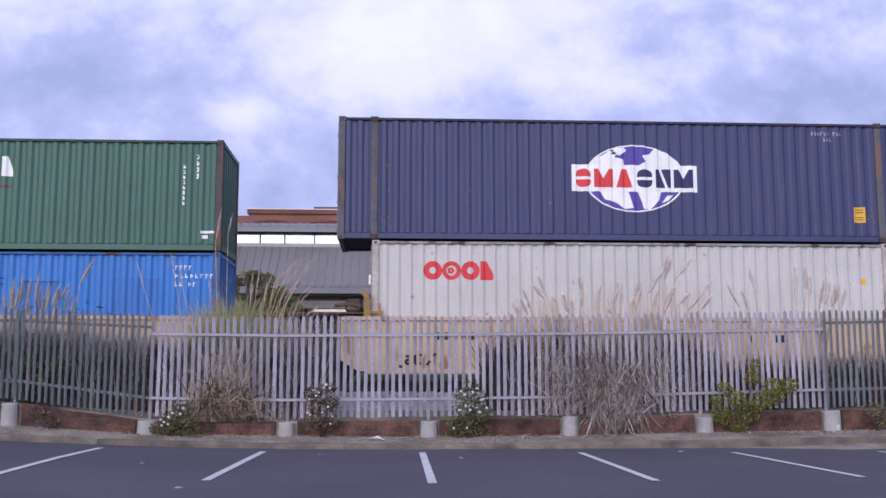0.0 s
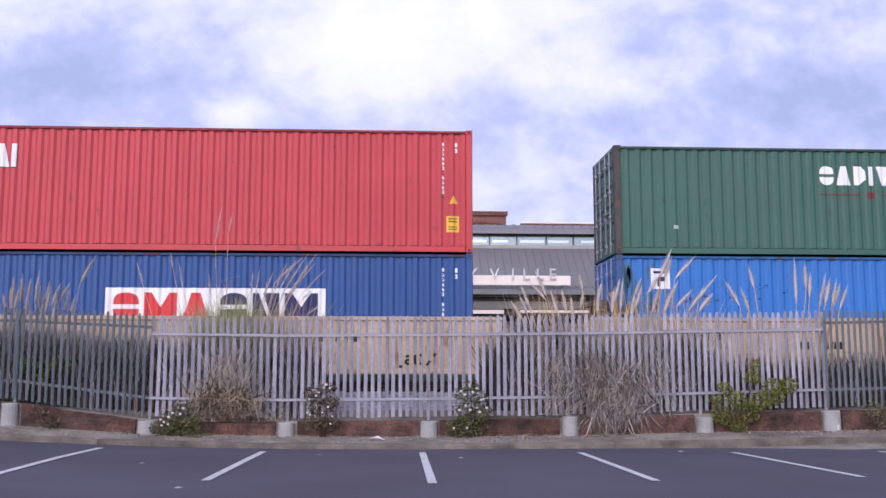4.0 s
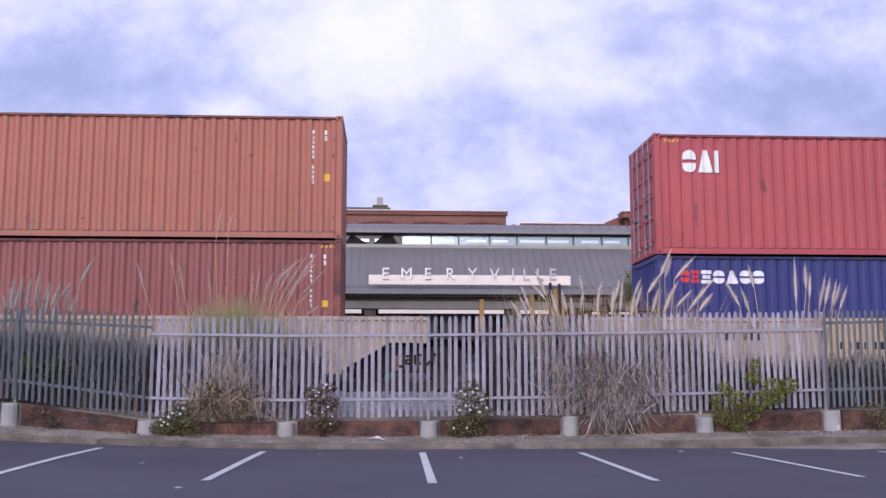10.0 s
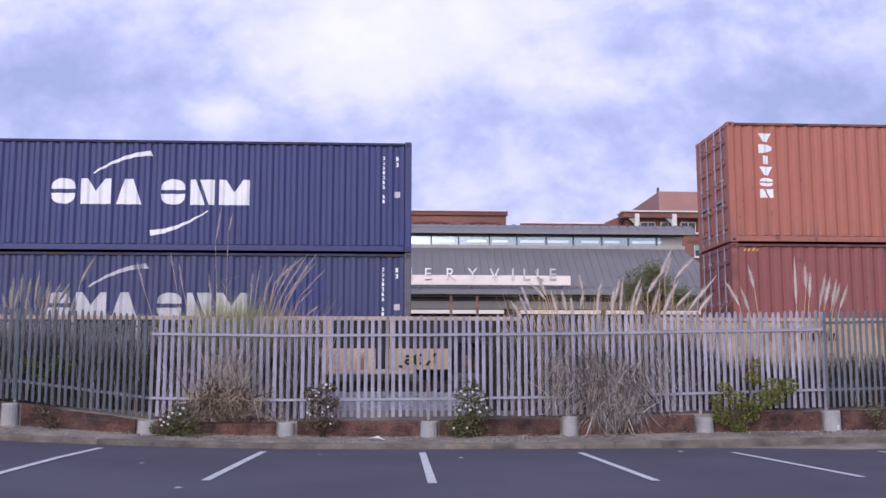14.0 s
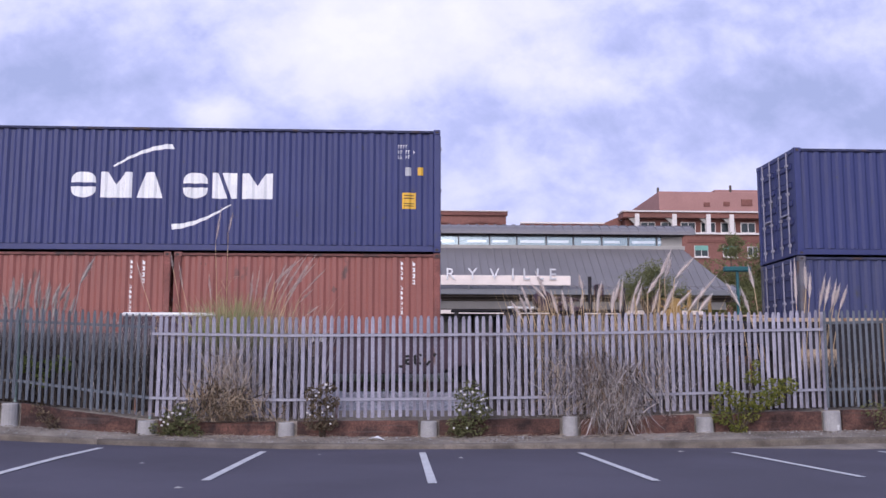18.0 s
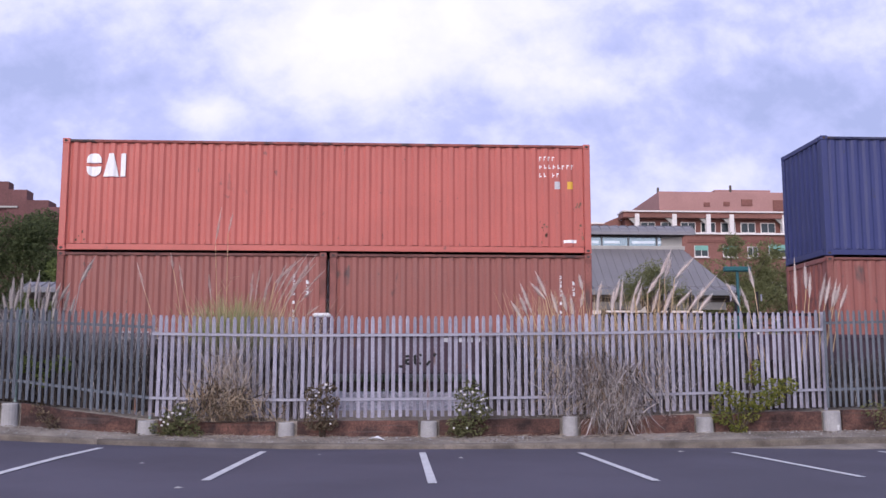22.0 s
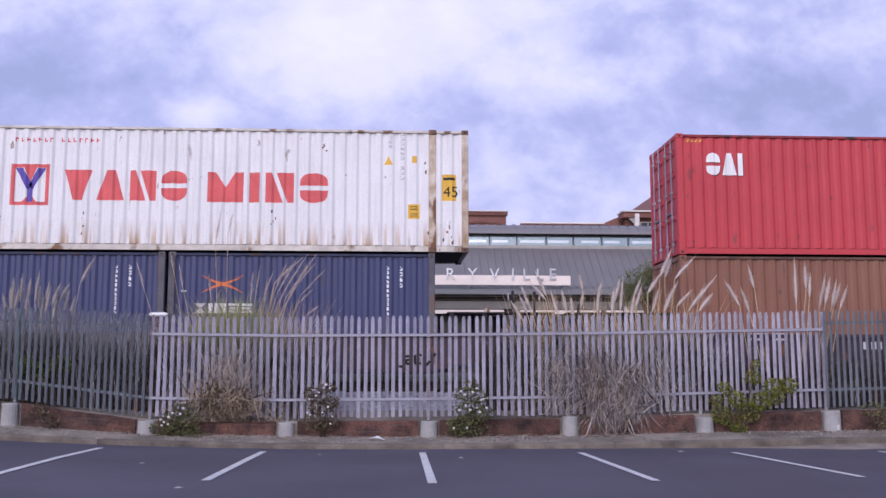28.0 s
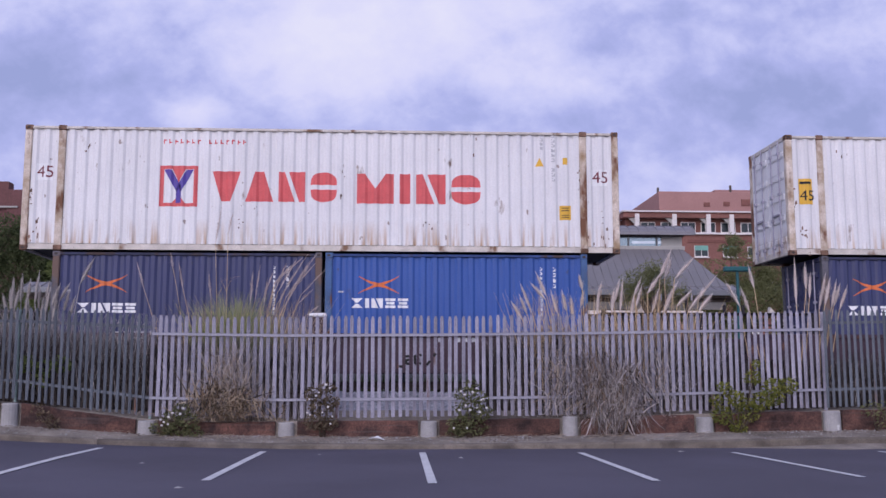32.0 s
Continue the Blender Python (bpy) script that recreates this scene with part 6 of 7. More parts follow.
    for ch, x in zip("EMERYVILLE", (-0.25, 0.50, 1.44, 2.30, 3.14, 4.02, 4.92, 5.38, 5.92, 6.44)):
        part("letter", glyph_mesh(ch, 0.44, LETTER, 0.05), sign, "grey steel letter", Matrix.Translation((x, -0.06, 0.36)))
    # teal T-headed platform lamp
    for x, y, h in ((12.87, 36, 5.3),):
        lamp = thing("platform_lamp", "teal steel platform lamp post with a flat T head", "lamp post", at=pose(x, y, 1.42))
        part("pole", Geo().tube([(0, 0, 0), (0, 0, h - 1.42 - 0.12)], [0.07, 0.055], 10).mesh("pole", TEAL), lamp)
        part("head", Geo().box(-0.5, 0.5, -0.12, 0.12, h - 1.42 - 0.14, h - 1.42 + 0.04, 0.03).mesh("head", TEAL), lamp)
        part("base_plate", Geo().box(-0.18, 0.18, -0.18, 0.18, 0, 0.04, 0.01).mesh("base_plate", TEAL), lamp)
    # low steel barrier between the tracks and the platform
    rail = thing("guard_rail", "pale grey low steel barrier beyond the track", "barrier")
    part("beam", Geo().box(-6, 4, 26.7, 26.78, 1.50, 1.62, 0.015).mesh("beam", GALV_OLD), rail)
    for x in (-5.6, -3.6, -1.6, 0.4, 2.4, 3.8):
        part("post", Geo().box(x - 0.05, x + 0.05, 26.78, 26.88, 0.9, 1.62, 0.01).mesh("post", GALV_OLD), rail)


# ---- brick offices behind ----
def wall_windows(owner, y, rows, material_frame, awning=()):
    for i, (a, b, z0, z1) in enumerate(rows):
        w = part("window", Geo().box(a, b, y - 0.10, y + 0.02, z0, z1, 0.01).mesh("window", material_frame), owner)
        n = 2 if b - a > 0.9 else 1
        for k in range(n):
            u0 = a + 0.07 + k * (b - a - 0.07) / n
            u1 = a + (k + 1) * (b - a - 0.07) / n
            part("pane", Geo().box(u0, u1, y - 0.115, y - 0.102, z0 + 0.09, z1 - 0.07).mesh("pane", PANE), w)
        part("sill", Geo().box(a - 0.08, b + 0.08, y - 0.22, y, z0 - 0.10, z0, 0.01).mesh("sill", PALE_STONE), w)
        if i in awning:
            zc = z1 - (z1 - z0) * 0.42
            part("blind", Geo().prism([(y - 0.13, z1), (y - 0.118, zc), (y - 0.16, zc), (y - 0.16, z1)], "x", a + 0.03, b - 0.03).mesh("blind", AWNING), w, "mint green blind")


def build_offices():
    # long brick block with shallow arches behind the station
    b = thing("brick_office", "long low red-brick office block with a flat roof", "office building")
    part("wall", Geo().box(-10.6, 8.95, 75, 90, 1.0, 13.6).mesh("wall", BRICK), b)
    part("wing", Geo().box(-11.8, -10.6, 75.6, 90, 1.0, 13.55).mesh("wing", BRICK), b)
    part("parapet", Geo().box(-10.7, 9.05, 74.85, 75.2, 13.6, 13.93, 0.03).mesh("parapet", BRICK_DARK), b)
    part("coping", Geo().box(-10.75, 9.1, 74.8, 75.25, 13.93, 14.0).mesh("coping", PALE_STONE), b)
    for i in range(5):
        c = -8.6 + i * 3.95
        pts = [(c + 1.9 * math.cos(math.pi * k / 10), 12.75 + 0.42 * math.sin(math.pi * k / 10)) for k in range(11)]
        inner = [(c + 1.9 * math.cos(math.pi * k / 10), 12.63 + 0.42 * math.sin(math.pi * k / 10)) for k in range(10, -1, -1)]
        part("arch_band", Geo().prism(pts + inner, "y", 74.9, 75.02).mesh("arch_band", BRICK_DARK), b, "shallow dark brick arch")
    part("roof_screen", Geo().box(-5.95, 0.1, 78, 80, 14.55, 14.70).mesh("roof_screen", SOFFIT), b)
    for x in (-5.6, -3.5, -1.6):
        part("screen_post", Geo().box(x - 0.06, x + 0.06, 78.4, 78.6, 13.55, 14.56).mesh("screen_post", SOFFIT), b)
    part("chimney", Geo().box(-0.97, -0.5, 77, 77.5, 13.6, 15.35, 0.03).mesh("chimney", PLASTER), b, "small grey roof flue")
    part("flue_base", Geo().box(-1.3, -0.1, 76.9, 77.6, 13.6, 14.72, 0.03).mesh("flue_base", SOFFIT), b)
    # stepped brick offices with a recessed balcony floor and pink penthouse
    b = thing("brick_office", "stepped red-brick office block with pale pillars and a pink top storey", "office building")
    y = 90
    part("wall", Geo().box(22.0, 62, y, y + 25, 1.0, 14.55).mesh("wall", BRICK), b)
    part("balcony_wall", Geo().box(22.0, 62, y + 0.7, y + 25, 14.55, 16.1).mesh("balcony_wall", BRICK_DARK), b)
    part("cornice", Geo().box(21.6, 62, y - 0.15, y + 1.8, 16.05, 16.55).mesh("cornice", BRICK), b)
    part("coping", Geo().box(21.5, 62, y - 0.35, y + 1.85, 16.55, 16.68).mesh("coping", PALE_STONE), b)
    part("balcony_edge", Geo().box(21.8, 62, y - 0.25, y + 0.25, 14.5, 14.66).mesh("balcony_edge", PALE_STONE), b)
    for x in (22.9, 26.4, 29.6, 31.8, 36.8, 38.9, 42.2, 45.3, 48.6, 52):
        p = part("pillar", Geo().box(x - 0.21, x + 0.21, y - 0.2, y + 0.3, 14.66, 16.4, 0.02).mesh("pillar", PALE_STONE), b, "pale stone pillar with a slanting bracket")
        part("bracket", Geo().prism([(x - 0.21, 16.3), (x - 0.95, 16.38), (x - 0.85, 16.1), (x - 0.21, 15.45)], "y", y + 0.05, y + 0.2).mesh("bracket", PLASTER), p)
    for i, a in enumerate(np.arange(23.4, 60, 1.9)):
        wall_windows(b, y + 0.7, [(float(a), float(a) + 1.4, 14.75, 15.75)], PALE_STONE)
    rows = [(28.2, 29.5, 12.4, 13.45), (30.9, 32.2, 12.4, 13.47), (33.2, 34.2, 12.4, 13.4), (35.2, 37.35, 12.4, 13.58), (37.95, 38.4, 12.35, 13.45), (39.15, 40.17, 12.3, 13.45), (40.7, 41.8, 12.3, 13.45), (42.3, 43.4, 12.3, 13.47), (43.9, 44.95, 12.3, 13.47), (46, 47, 12.3, 13.47), (48, 49, 12.3, 13.47)]
    wall_windows(b, y, rows, PALE_STONE, (0, 1, 3, 5, 7, 8))
    wall_windows(b, y, [(a, c, 8.9, 10.1) for a, c, _, _ in rows], PALE_STONE, (5,))
    wall_windows(b, y, [(a, c, 5.4, 6.7) for a, c, _, _ in rows], PALE_STONE)
    for x0, x1 in ((27.6, 35.0), (35.1, 44)):
        part("brick_band", Geo().box(x0, x1, y - 0.06, y + 0.01, 13.75, 14.0).mesh("brick_band", BRICK_DARK), b)
    part("penthouse", Geo().box(26.7, 43.4, 96, 107, 16.4, 19.7, 0.05).mesh("penthouse", PINK_WALL), b, "pink rendered plant storey")
    part("penthouse_top", Geo().box(32.7, 38.4, 97, 105, 19.55, 20.1).mesh("penthouse_top", PINK_WALL), b)
    for x0, x1, z0, z1 in ((38.2, 42.3, 17.4, 18.9), (35, 36.1, 18.3, 18.95), (33.2, 33.8, 18.3, 18.7), (31.2, 31.8, 18.2, 18.6)):
        part("louvre", Geo().box(x0, x1, 95.9, 96.02, z0, z1).mesh("louvre", BRICK_DARK), b)
    for x, h in ((34.3, 0.45), (26.9, 0.15)):
        part("vent_pipe", Geo().tube([(x, 97, 19.6), (x, 97, 20.1 + h)], [0.12, 0.12], 8).mesh("vent_pipe", SOFFIT), b)
    # link wing between the two blocks
    b = thing("brick_link", "low red-brick wing with white roof units", "office building")
    part("wall", Geo().prism([(8.9, 1.0), (8.9, 15.2), (12.4, 15.2), (12.4, 15.75), (20.2, 15.8), (21.9, 16.5), (21.9, 1.0)], "y", 92, 104).mesh("wall", BRICK), b)
    part("coping", Geo().box(12.3, 20.3, 91.9, 92.2, 15.72, 15.88).mesh("coping", PALE_STONE), b)
    for x in (15.6, 18.9, 10.9):
        part("roof_unit", Geo().box(x - 0.4, x + 0.4, 91.3, 91.9, 14.85, 15.35, 0.04).mesh("roof_unit", PALE_STONE), b)
    # far stepped brick tower on the other side
    b = thing("brick_tower", "far stepped brown-brick apartment block", "apartment building")
    for i, (x0, x1, z) in enumerate(((-70, -41.7, 22.75), (-41.7, -39.6, 21.8), (-39.6, -37.1, 20.6), (-37.1, -35.5, 19.8), (-60, -35.2, 15))):
        part("wall", Geo().box(x0, x1, 110 - 0.3 * i, 111.5 + 0.2 * i, 1.0, z, 0.05).mesh("wall", TOWER_BRICK), b)
    part("stone_band", Geo().box(-70, -40.5, 109.5, 109.75, 19.75, 19.95).mesh("stone_band", PLASTER), b)
    # concrete ramp with growth on its edge, and a blue sign before it
    o = thing("overpass_ramp", "weathered concrete ramp on piers with growth along its edge", "overpass")
    y0, y1 = 33.0, 33.55
    part("deck", Geo().prism([(14.86, 4.30), (14.90, 4.62), (15.15, 4.74), (17.0, 5.11), (24, 6.54), (24, 6.1), (17.0, 4.69), (15.55, 4.39), (15.18, 4.36)], "y", y0, y1).mesh("deck", CONCRETE), o)
    part("abutment", Geo().prism([(14.62, 1.42), (14.70, 3.40), (14.90, 4.60), (15.18, 4.36), (14.98, 3.40), (14.95, 1.42)], "y", y0 + 0.02, y0 + 0.5).mesh("abutment", CONCRETE), o)
    for x in (16.62, 19.6, 22.5):
        part("pier", Geo().box(x - 0.12, x + 0.12, y0 + 0.1, y0 + 0.5, 1.42, 4.70 + (x - 16.9) * 0.2).mesh("pier", CONCRETE), o)
    s = thing("platform_sign", "violet-blue platform sign board on two posts", "sign")
    part("board", Geo().box(14.3, 15.58, 32.0, 32.06, 3.42, 3.82, 0.01).mesh("board", SIGN_BLUE), s)
    for x in (14.5, 15.4):
        part("post", Geo().box(x - 0.03, x + 0.03, 32.06, 32.12, 0.9, 3.8).mesh("post", GALV), s)
    part("sign_bars", Geo().box(14.42, 15.4, 31.99, 31.998, 3.56, 3.64).mesh("sign_bars", FADED_MARK), s)


build_tracks()
build_station()
build_offices()


# ---- plants ----
STRAW = leafy("dry_straw", (0.27, 0.195, 0.13), (0.58, 0.48, 0.36))
GREY_STRAW = leafy("weathered_grey_straw", (0.18, 0.16, 0.165), (0.52, 0.47, 0.46))
# Dark strands: the shade between reeds and straws, put into their colour.
DARK_STRAW = leafy("dark_gap_reed", (0.035, 0.03, 0.03), (0.12, 0.10, 0.09))
BROWN_STRAW = leafy("rotting_brown_straw", (0.14, 0.095, 0.065), (0.33, 0.235, 0.155))
GOLD_STALK = leafy("golden_stalk", (0.48, 0.33, 0.18), (0.70, 0.54, 0.34))
REED_GREEN = leafy("yellow_green_reed", (0.16, 0.20, 0.07), (0.40, 0.40, 0.19))
PLUME = leafy("pale_pampas_plume", (0.58, 0.50, 0.46), (0.90, 0.81, 0.76), 0.9, 0.25)
THIN_PLUME = leafy("straw_coloured_plume", (0.46, 0.37, 0.33), (0.74, 0.63, 0.58), 0.9, 0.2)
GREY_PLUME = leafy("weathered_grey_plume", (0.42, 0.38, 0.355), (0.64, 0.59, 0.56), 0.9, 0.3)
PALE_STRAW = leafy("bleached_straw", (0.40, 0.35, 0.33), (0.66, 0.60, 0.57))
SPRING_LEAF = leafy("fresh_green_leaf", (0.10, 0.135, 0.04), (0.18, 0.215, 0.07), 0.8, 0.35)
LIME_LEAF = leafy("lime_green_leaf", (0.085, 0.105, 0.025), (0.27, 0.27, 0.06))
OLIVE_LEAF = leafy("olive_leaf", (0.17, 0.18, 0.08), (0.255, 0.262, 0.12), 0.9, 0.5)
DARK_LEAF = leafy("dark_green_leaf", (0.058, 0.074, 0.034), (0.118, 0.142, 0.06), 0.85, 0.4)
PETAL = leafy("white_petal", (0.62, 0.60, 0.58), (0.85, 0.83, 0.82), 0.8, 0.2)
DRY_LEAF = leafy("browning_leaf", (0.075, 0.06, 0.04), (0.20, 0.15, 0.095))
MOSS_LEAF = leafy("dull_green_leaf", (0.055, 0.062, 0.028), (0.20, 0.20, 0.09))
BARK = mat("grey_brown_bark", (0.10, 0.075, 0.055), 0.9, 0, 0.3, 6, 40, 0.5)
PAPER = mat("crumpled_white_paper", (0.78, 0.78, 0.8), 0.8, 0, 0.05, 4, 40, 0.2)


def plume_mesh(rnd, base, tip, fat, material, wispy=False):
    """A feathery spindle: a thin core with many fine hairs leaning to the tip; a wispy one is sparse and nods over."""
    g = Geo()
    a, b = Vector(base), Vector(tip)
    d = b - a
    n = 7
    sag = Vector((0.06 * d.x, 0, -0.05 * abs(d.x) if wispy else 0))
    pts = [a + d * (i / n) + sag * (i / n) ** 2 for i in range(n + 1)]
    prof = [0.30, 0.75, 1.0, 0.95, 0.82, 0.62, 0.40, 0.08]
    g.tube(pts, [fat * (0.16 if wispy else 0.42) * p for p in prof], 6)
    u = d.normalized()
    for i in range(90 if wispy else 300):
        s = rnd.random() ** 0.9
        c = a + d * s + sag * s * s
        w = prof[min(7, int(s * 8))] * fat
        ang = rnd.uniform(0, 6.283)
        side = Vector((math.cos(ang), math.sin(ang), 0.0))
        side = (side - u * side.dot(u)).normalized()
        e = c + u * d.length * rnd.uniform(0.08, 0.22) + side * w * rnd.uniform(0.5, 1.7)
        m = c + u * d.length * 0.05 + side * w * 0.6
        g.blade([c, m, e], rnd.uniform(0.006, 0.012), u.cross(side))
    return g.mesh("plume", material, True, False)


def pampas(label, root_x, root_y, plumes, seed, fat=0.055, spread=0.5, stalk=GOLD_STALK, leaves=None, group="pampas grass clumps", feather=PLUME):
    """A clump whose stalks end in plumes. plumes: x, z of the tip and x, z of the plume's foot."""
    rnd = random.Random(seed)
    ob = thing("pampas_grass", label, "grass", group)
    for tx, tz, bx, bz in plumes:
        dy = rnd.uniform(-0.25, 0.45)
        rx = root_x + (bx - root_x) * spread + rnd.uniform(-0.12, 0.12)
        y0, y1 = root_y + rnd.uniform(-0.15, 0.15), root_y + dy
        z0 = ground_z(rx, y0)
        g = Geo()
        pts = []
        for i in range(7):
            s = i / 6
            pts.append((rx + (bx - rx) * s ** 1.4, y0 + (y1 - y0) * s, z0 - 0.03 + (bz - z0 + 0.05) * s))
        k = 0.6 if feather is THIN_PLUME else 1.0
        g.tube(pts, [k * r for r in (0.014, 0.013, 0.012, 0.011, 0.010, 0.009, 0.008)], 5)
        for k in range(3):
            i = rnd.randrange(1, 5)
            p = Vector(pts[i])
            g.blade([p, p + Vector((rnd.uniform(-0.12, 0.12), -0.05, 0.22)), p + Vector((rnd.uniform(-0.35, 0.35), -0.1, 0.30)), p + Vector((rnd.uniform(-0.5, 0.5), -0.12, 0.18))], 0.016, (0.4, 1, 0))
        st = part("stalk", g.mesh("stalk", stalk, True, False), ob)
        part("plume", plume_mesh(rnd, (bx, y1, bz), (tx, y1 + rnd.uniform(-0.05, 0.05), tz), fat * rnd.uniform(0.8, 1.15), feather, feather is THIN_PLUME), st, "pale feathery plume")
    if leaves:
        material, n, x0, x1, h0, h1 = leaves
        g = Geo()
        for i in range(n):
            x = rnd.uniform(x0, x1)
            y = root_y + rnd.uniform(-0.35, 0.35)
            z = ground_z(x, y)
            h = rnd.uniform(h0, h1) * (1.0 - 0.16 * abs(math.sin(2.3 * x + 0.6)) - 0.10 * max(0.0, x + 3.0)) * rnd.choice((1, 1, 0.9, 1.06))
            lean = rnd.gauss(0, 0.12) + (x - (x0 + x1) / 2) * 0.12
            pts = [(x + lean * h * s ** 1.8, y + rnd.uniform(-0.04, 0.04), z - 0.03 + h * (s - 0.12 * s ** 3)) for s in (0, 0.3, 0.6, 0.85, 1.0)]
            g.blade(pts, rnd.uniform(0.010, 0.022), (1, rnd.uniform(-0.6, 0.6), 0))
        tagged(part("leaves", g.mesh("leaves", material, True, False), ob, "arching narrow leaves"), kind="stuff")
    return ob


def thicket(name, label, category, x0, x1, y0, y1, h0, h1, n, material, seed, droop=0.0, width=0.014, top=None):
    """A stand of dry stems that nobody could count."""
    rnd = random.Random(seed)
    g = Geo()
    for i in range(n):
        x, y = rnd.uniform(x0, x1), rnd.uniform(y0, y1)
        z = ground_z(x, y)
        h = rnd.uniform(h0, h1) * (1.0 if top is None else top(x))
        lx, ly = rnd.gauss(0, 0.16), rnd.gauss(0, 0.06)
        pts = [(x + lx * h * s ** 1.5 + rnd.uniform(-0.02, 0.02), y + ly * h * s, z - 0.03 + h * s - droop * h * s ** 3) for s in (0, 0.25, 0.5, 0.75, 1.0)]
        g.blade(pts, width * rnd.uniform(0.6, 1.4), (1, rnd.uniform(-0.8, 0.8), 0))
    return solid(name, g.mesh(name, material, True, False), label, category, "stuff")


def straw_heap(label, cx, cy, rx, z0, z1, n, materials, seed, hang=0.35, low=0.0, fat=0.034, crumple=0.0, heavy=False):
    """A collapsed tuft of dead leaves: long coarse strands that rise from its crown, bend over and hang."""
    rnd = random.Random(seed)
    ob = thing("straw_tuft", label, "dead grass")
    for material in materials:
        g = Geo()
        for i in range(n // len(materials)):
            q = rnd.random()
            x = cx + rnd.gauss(0, 0.40) * rx * (0.55 + 0.55 * q if heavy else 1.15 - 0.55 * q)
            y = cy + rnd.uniform(-0.10, 0.08) - 0.16 * (1 - q) * rnd.random()
            z = z0 + (z1 - z0) * q * 0.9
            side = (x - cx) / rx
            falls = rnd.random() < hang
            a = (math.pi + rnd.gauss(0, 0.36) - side * 0.5) if falls else (rnd.gauss(0, 0.32) + side * 0.6)
            bend = rnd.gauss(0.0, 0.07) if falls else abs(rnd.gauss(0.03, 0.06)) * (1 if a > 0 else -1)
            long = rnd.uniform(0.25, 0.85) * (1.0 if falls else 0.85)
            if rnd.random() < crumple:
                a, bend, long = rnd.uniform(-2.6, 2.6), rnd.gauss(0, 0.3), rnd.uniform(0.08, 0.32)
            p = Vector((x, y, max(z, ground_z(x, y) + 0.01)))
            pts = [p.copy()]
            for k in range(6):
                a += bend + rnd.gauss(0, 0.05)
                p = p + Vector((math.sin(a), rnd.uniform(-0.16, 0.06), math.cos(a))) * (long / 6)
                p.z = max(p.z, ground_z(p.x, p.y) + 0.01, low + rnd.uniform(0, 0.08))
                pts.append(p.copy())
            g.blade(pts, 0.008 + (fat - 0.008) * rnd.random() ** 1.8, (rnd.uniform(-1, 1), rnd.uniform(-1, 1), 0.4))
        tagged(part("dead_leaves", g.mesh("dead_leaves", material, True, False), ob), kind="stuff")
    return ob


def leaf_cloud(g, rnd, c, r, n, size):
    """Leaves scattered through an uneven ball."""
    for i in range(n):
        d = Vector((rnd.gauss(0, 1), rnd.gauss(0, 1), rnd.gauss(0, 1))).normalized()
        p = Vector(c) + Vector((d.x * r[0], d.y * r[1], d.z * r[2])) * rnd.uniform(0.45, 1.0) ** 0.6
        a = Vector((rnd.gauss(0, 1), rnd.gauss(0, 1), rnd.gauss(0, 0.7))).normalized()
        b = a.cross(Vector((rnd.gauss(0, 1), rnd.gauss(0, 1), rnd.gauss(0, 1)))).normalized()
        s = size * rnd.uniform(0.6, 1.3)
        g.add([p - a * s, p + b * s * 0.45, p + a * s, p - b * s * 0.45], [(0, 1, 2, 3)])


def shrub(name, label, base, clumps, material, size, seed, category="shrub", flowers=()):
    """Woody stems with clumps of leaves at their ends; flowers where given."""
    rnd = random.Random(seed)
    ob = thing(name, label, category)
    bx, by = base
    bz = ground_z(bx, by)
    for x, z, r, n in clumps:
        y = by + rnd.uniform(-0.1, 0.1)
        g = Geo().tube([(bx + rnd.uniform(-0.06, 0.06), by, bz - 0.03), ((bx + x) / 2 + rnd.uniform(-0.05, 0.05), (by + y) / 2, (bz + z) / 2), (x, y, z)], [0.014, 0.010, 0.005], 5)
        part("stem", g.mesh("stem", BARK, True, False), ob)
    g = Geo()
    for x, z, r, n in clumps:
        wide = 1.3 if flowers else 1.0
        leaf_cloud(g, rnd, (x, by + rnd.uniform(-0.08, 0.08), z), (r * wide, r * 0.8, r * 0.85), int(n * wide * (1.5 if material is LIME_LEAF else 1.0)), size)
    tagged(part("leaves", g.mesh("leaves", material, False, False), ob), kind="stuff")
    for x, z in flowers:
        g = Geo()
        y = by - rnd.uniform(0.16, 0.26)
        s = rnd.uniform(0.022, 0.038)
        k = 10
        ring_pts = [(x + s * (1 if i % 2 else 0.6) * math.cos(6.283 * i / k), y - 0.008 * (i % 2), z + s * (1 if i % 2 else 0.6) * math.sin(6.283 * i / k) * 0.8) for i in range(k)]
        g.add([(x, y - 0.012, z), *ring_pts, (x, y + 0.01, z)], [(0, 1 + i, 1 + (i + 1) % k) for i in range(k)] + [(k + 1, 1 + (i + 1) % k, 1 + i) for i in range(k)])
        part("flower", g.mesh("flower", PETAL, False, False), ob, "small white flower")
    return ob


def tree(label, x, y, z0, trunk_h, crowns, material, size, seed, leaves=2600, lean=0.0):
    rnd = random.Random(seed)
    ob = thing("tree", label, "tree")
    g = Geo()
    g.tube([(x, y, z0), (x + lean * 0.5, y, z0 + trunk_h * 0.5), (x + lean, y, z0 + trunk_h)], [0.22, 0.17, 0.12], 9)
    part("trunk", g.mesh("trunk", BARK, True, False), ob)
    for cx, cy, cz, r in crowns:
        lim = Geo().tube([(x + lean, y, z0 + trunk_h * 0.85), ((x + cx) / 2, (y + cy) / 2, (z0 + trunk_h + cz) / 2 + 0.2), (cx, cy, cz)], [0.10, 0.07, 0.03], 6)
        part("limb", lim.mesh("limb", BARK, True, False), ob)
    g = Geo()
    total = sum(c[3] ** 2 for c in crowns)
    for cx, cy, cz, r in crowns:
        n = int(leaves * r * r / total)
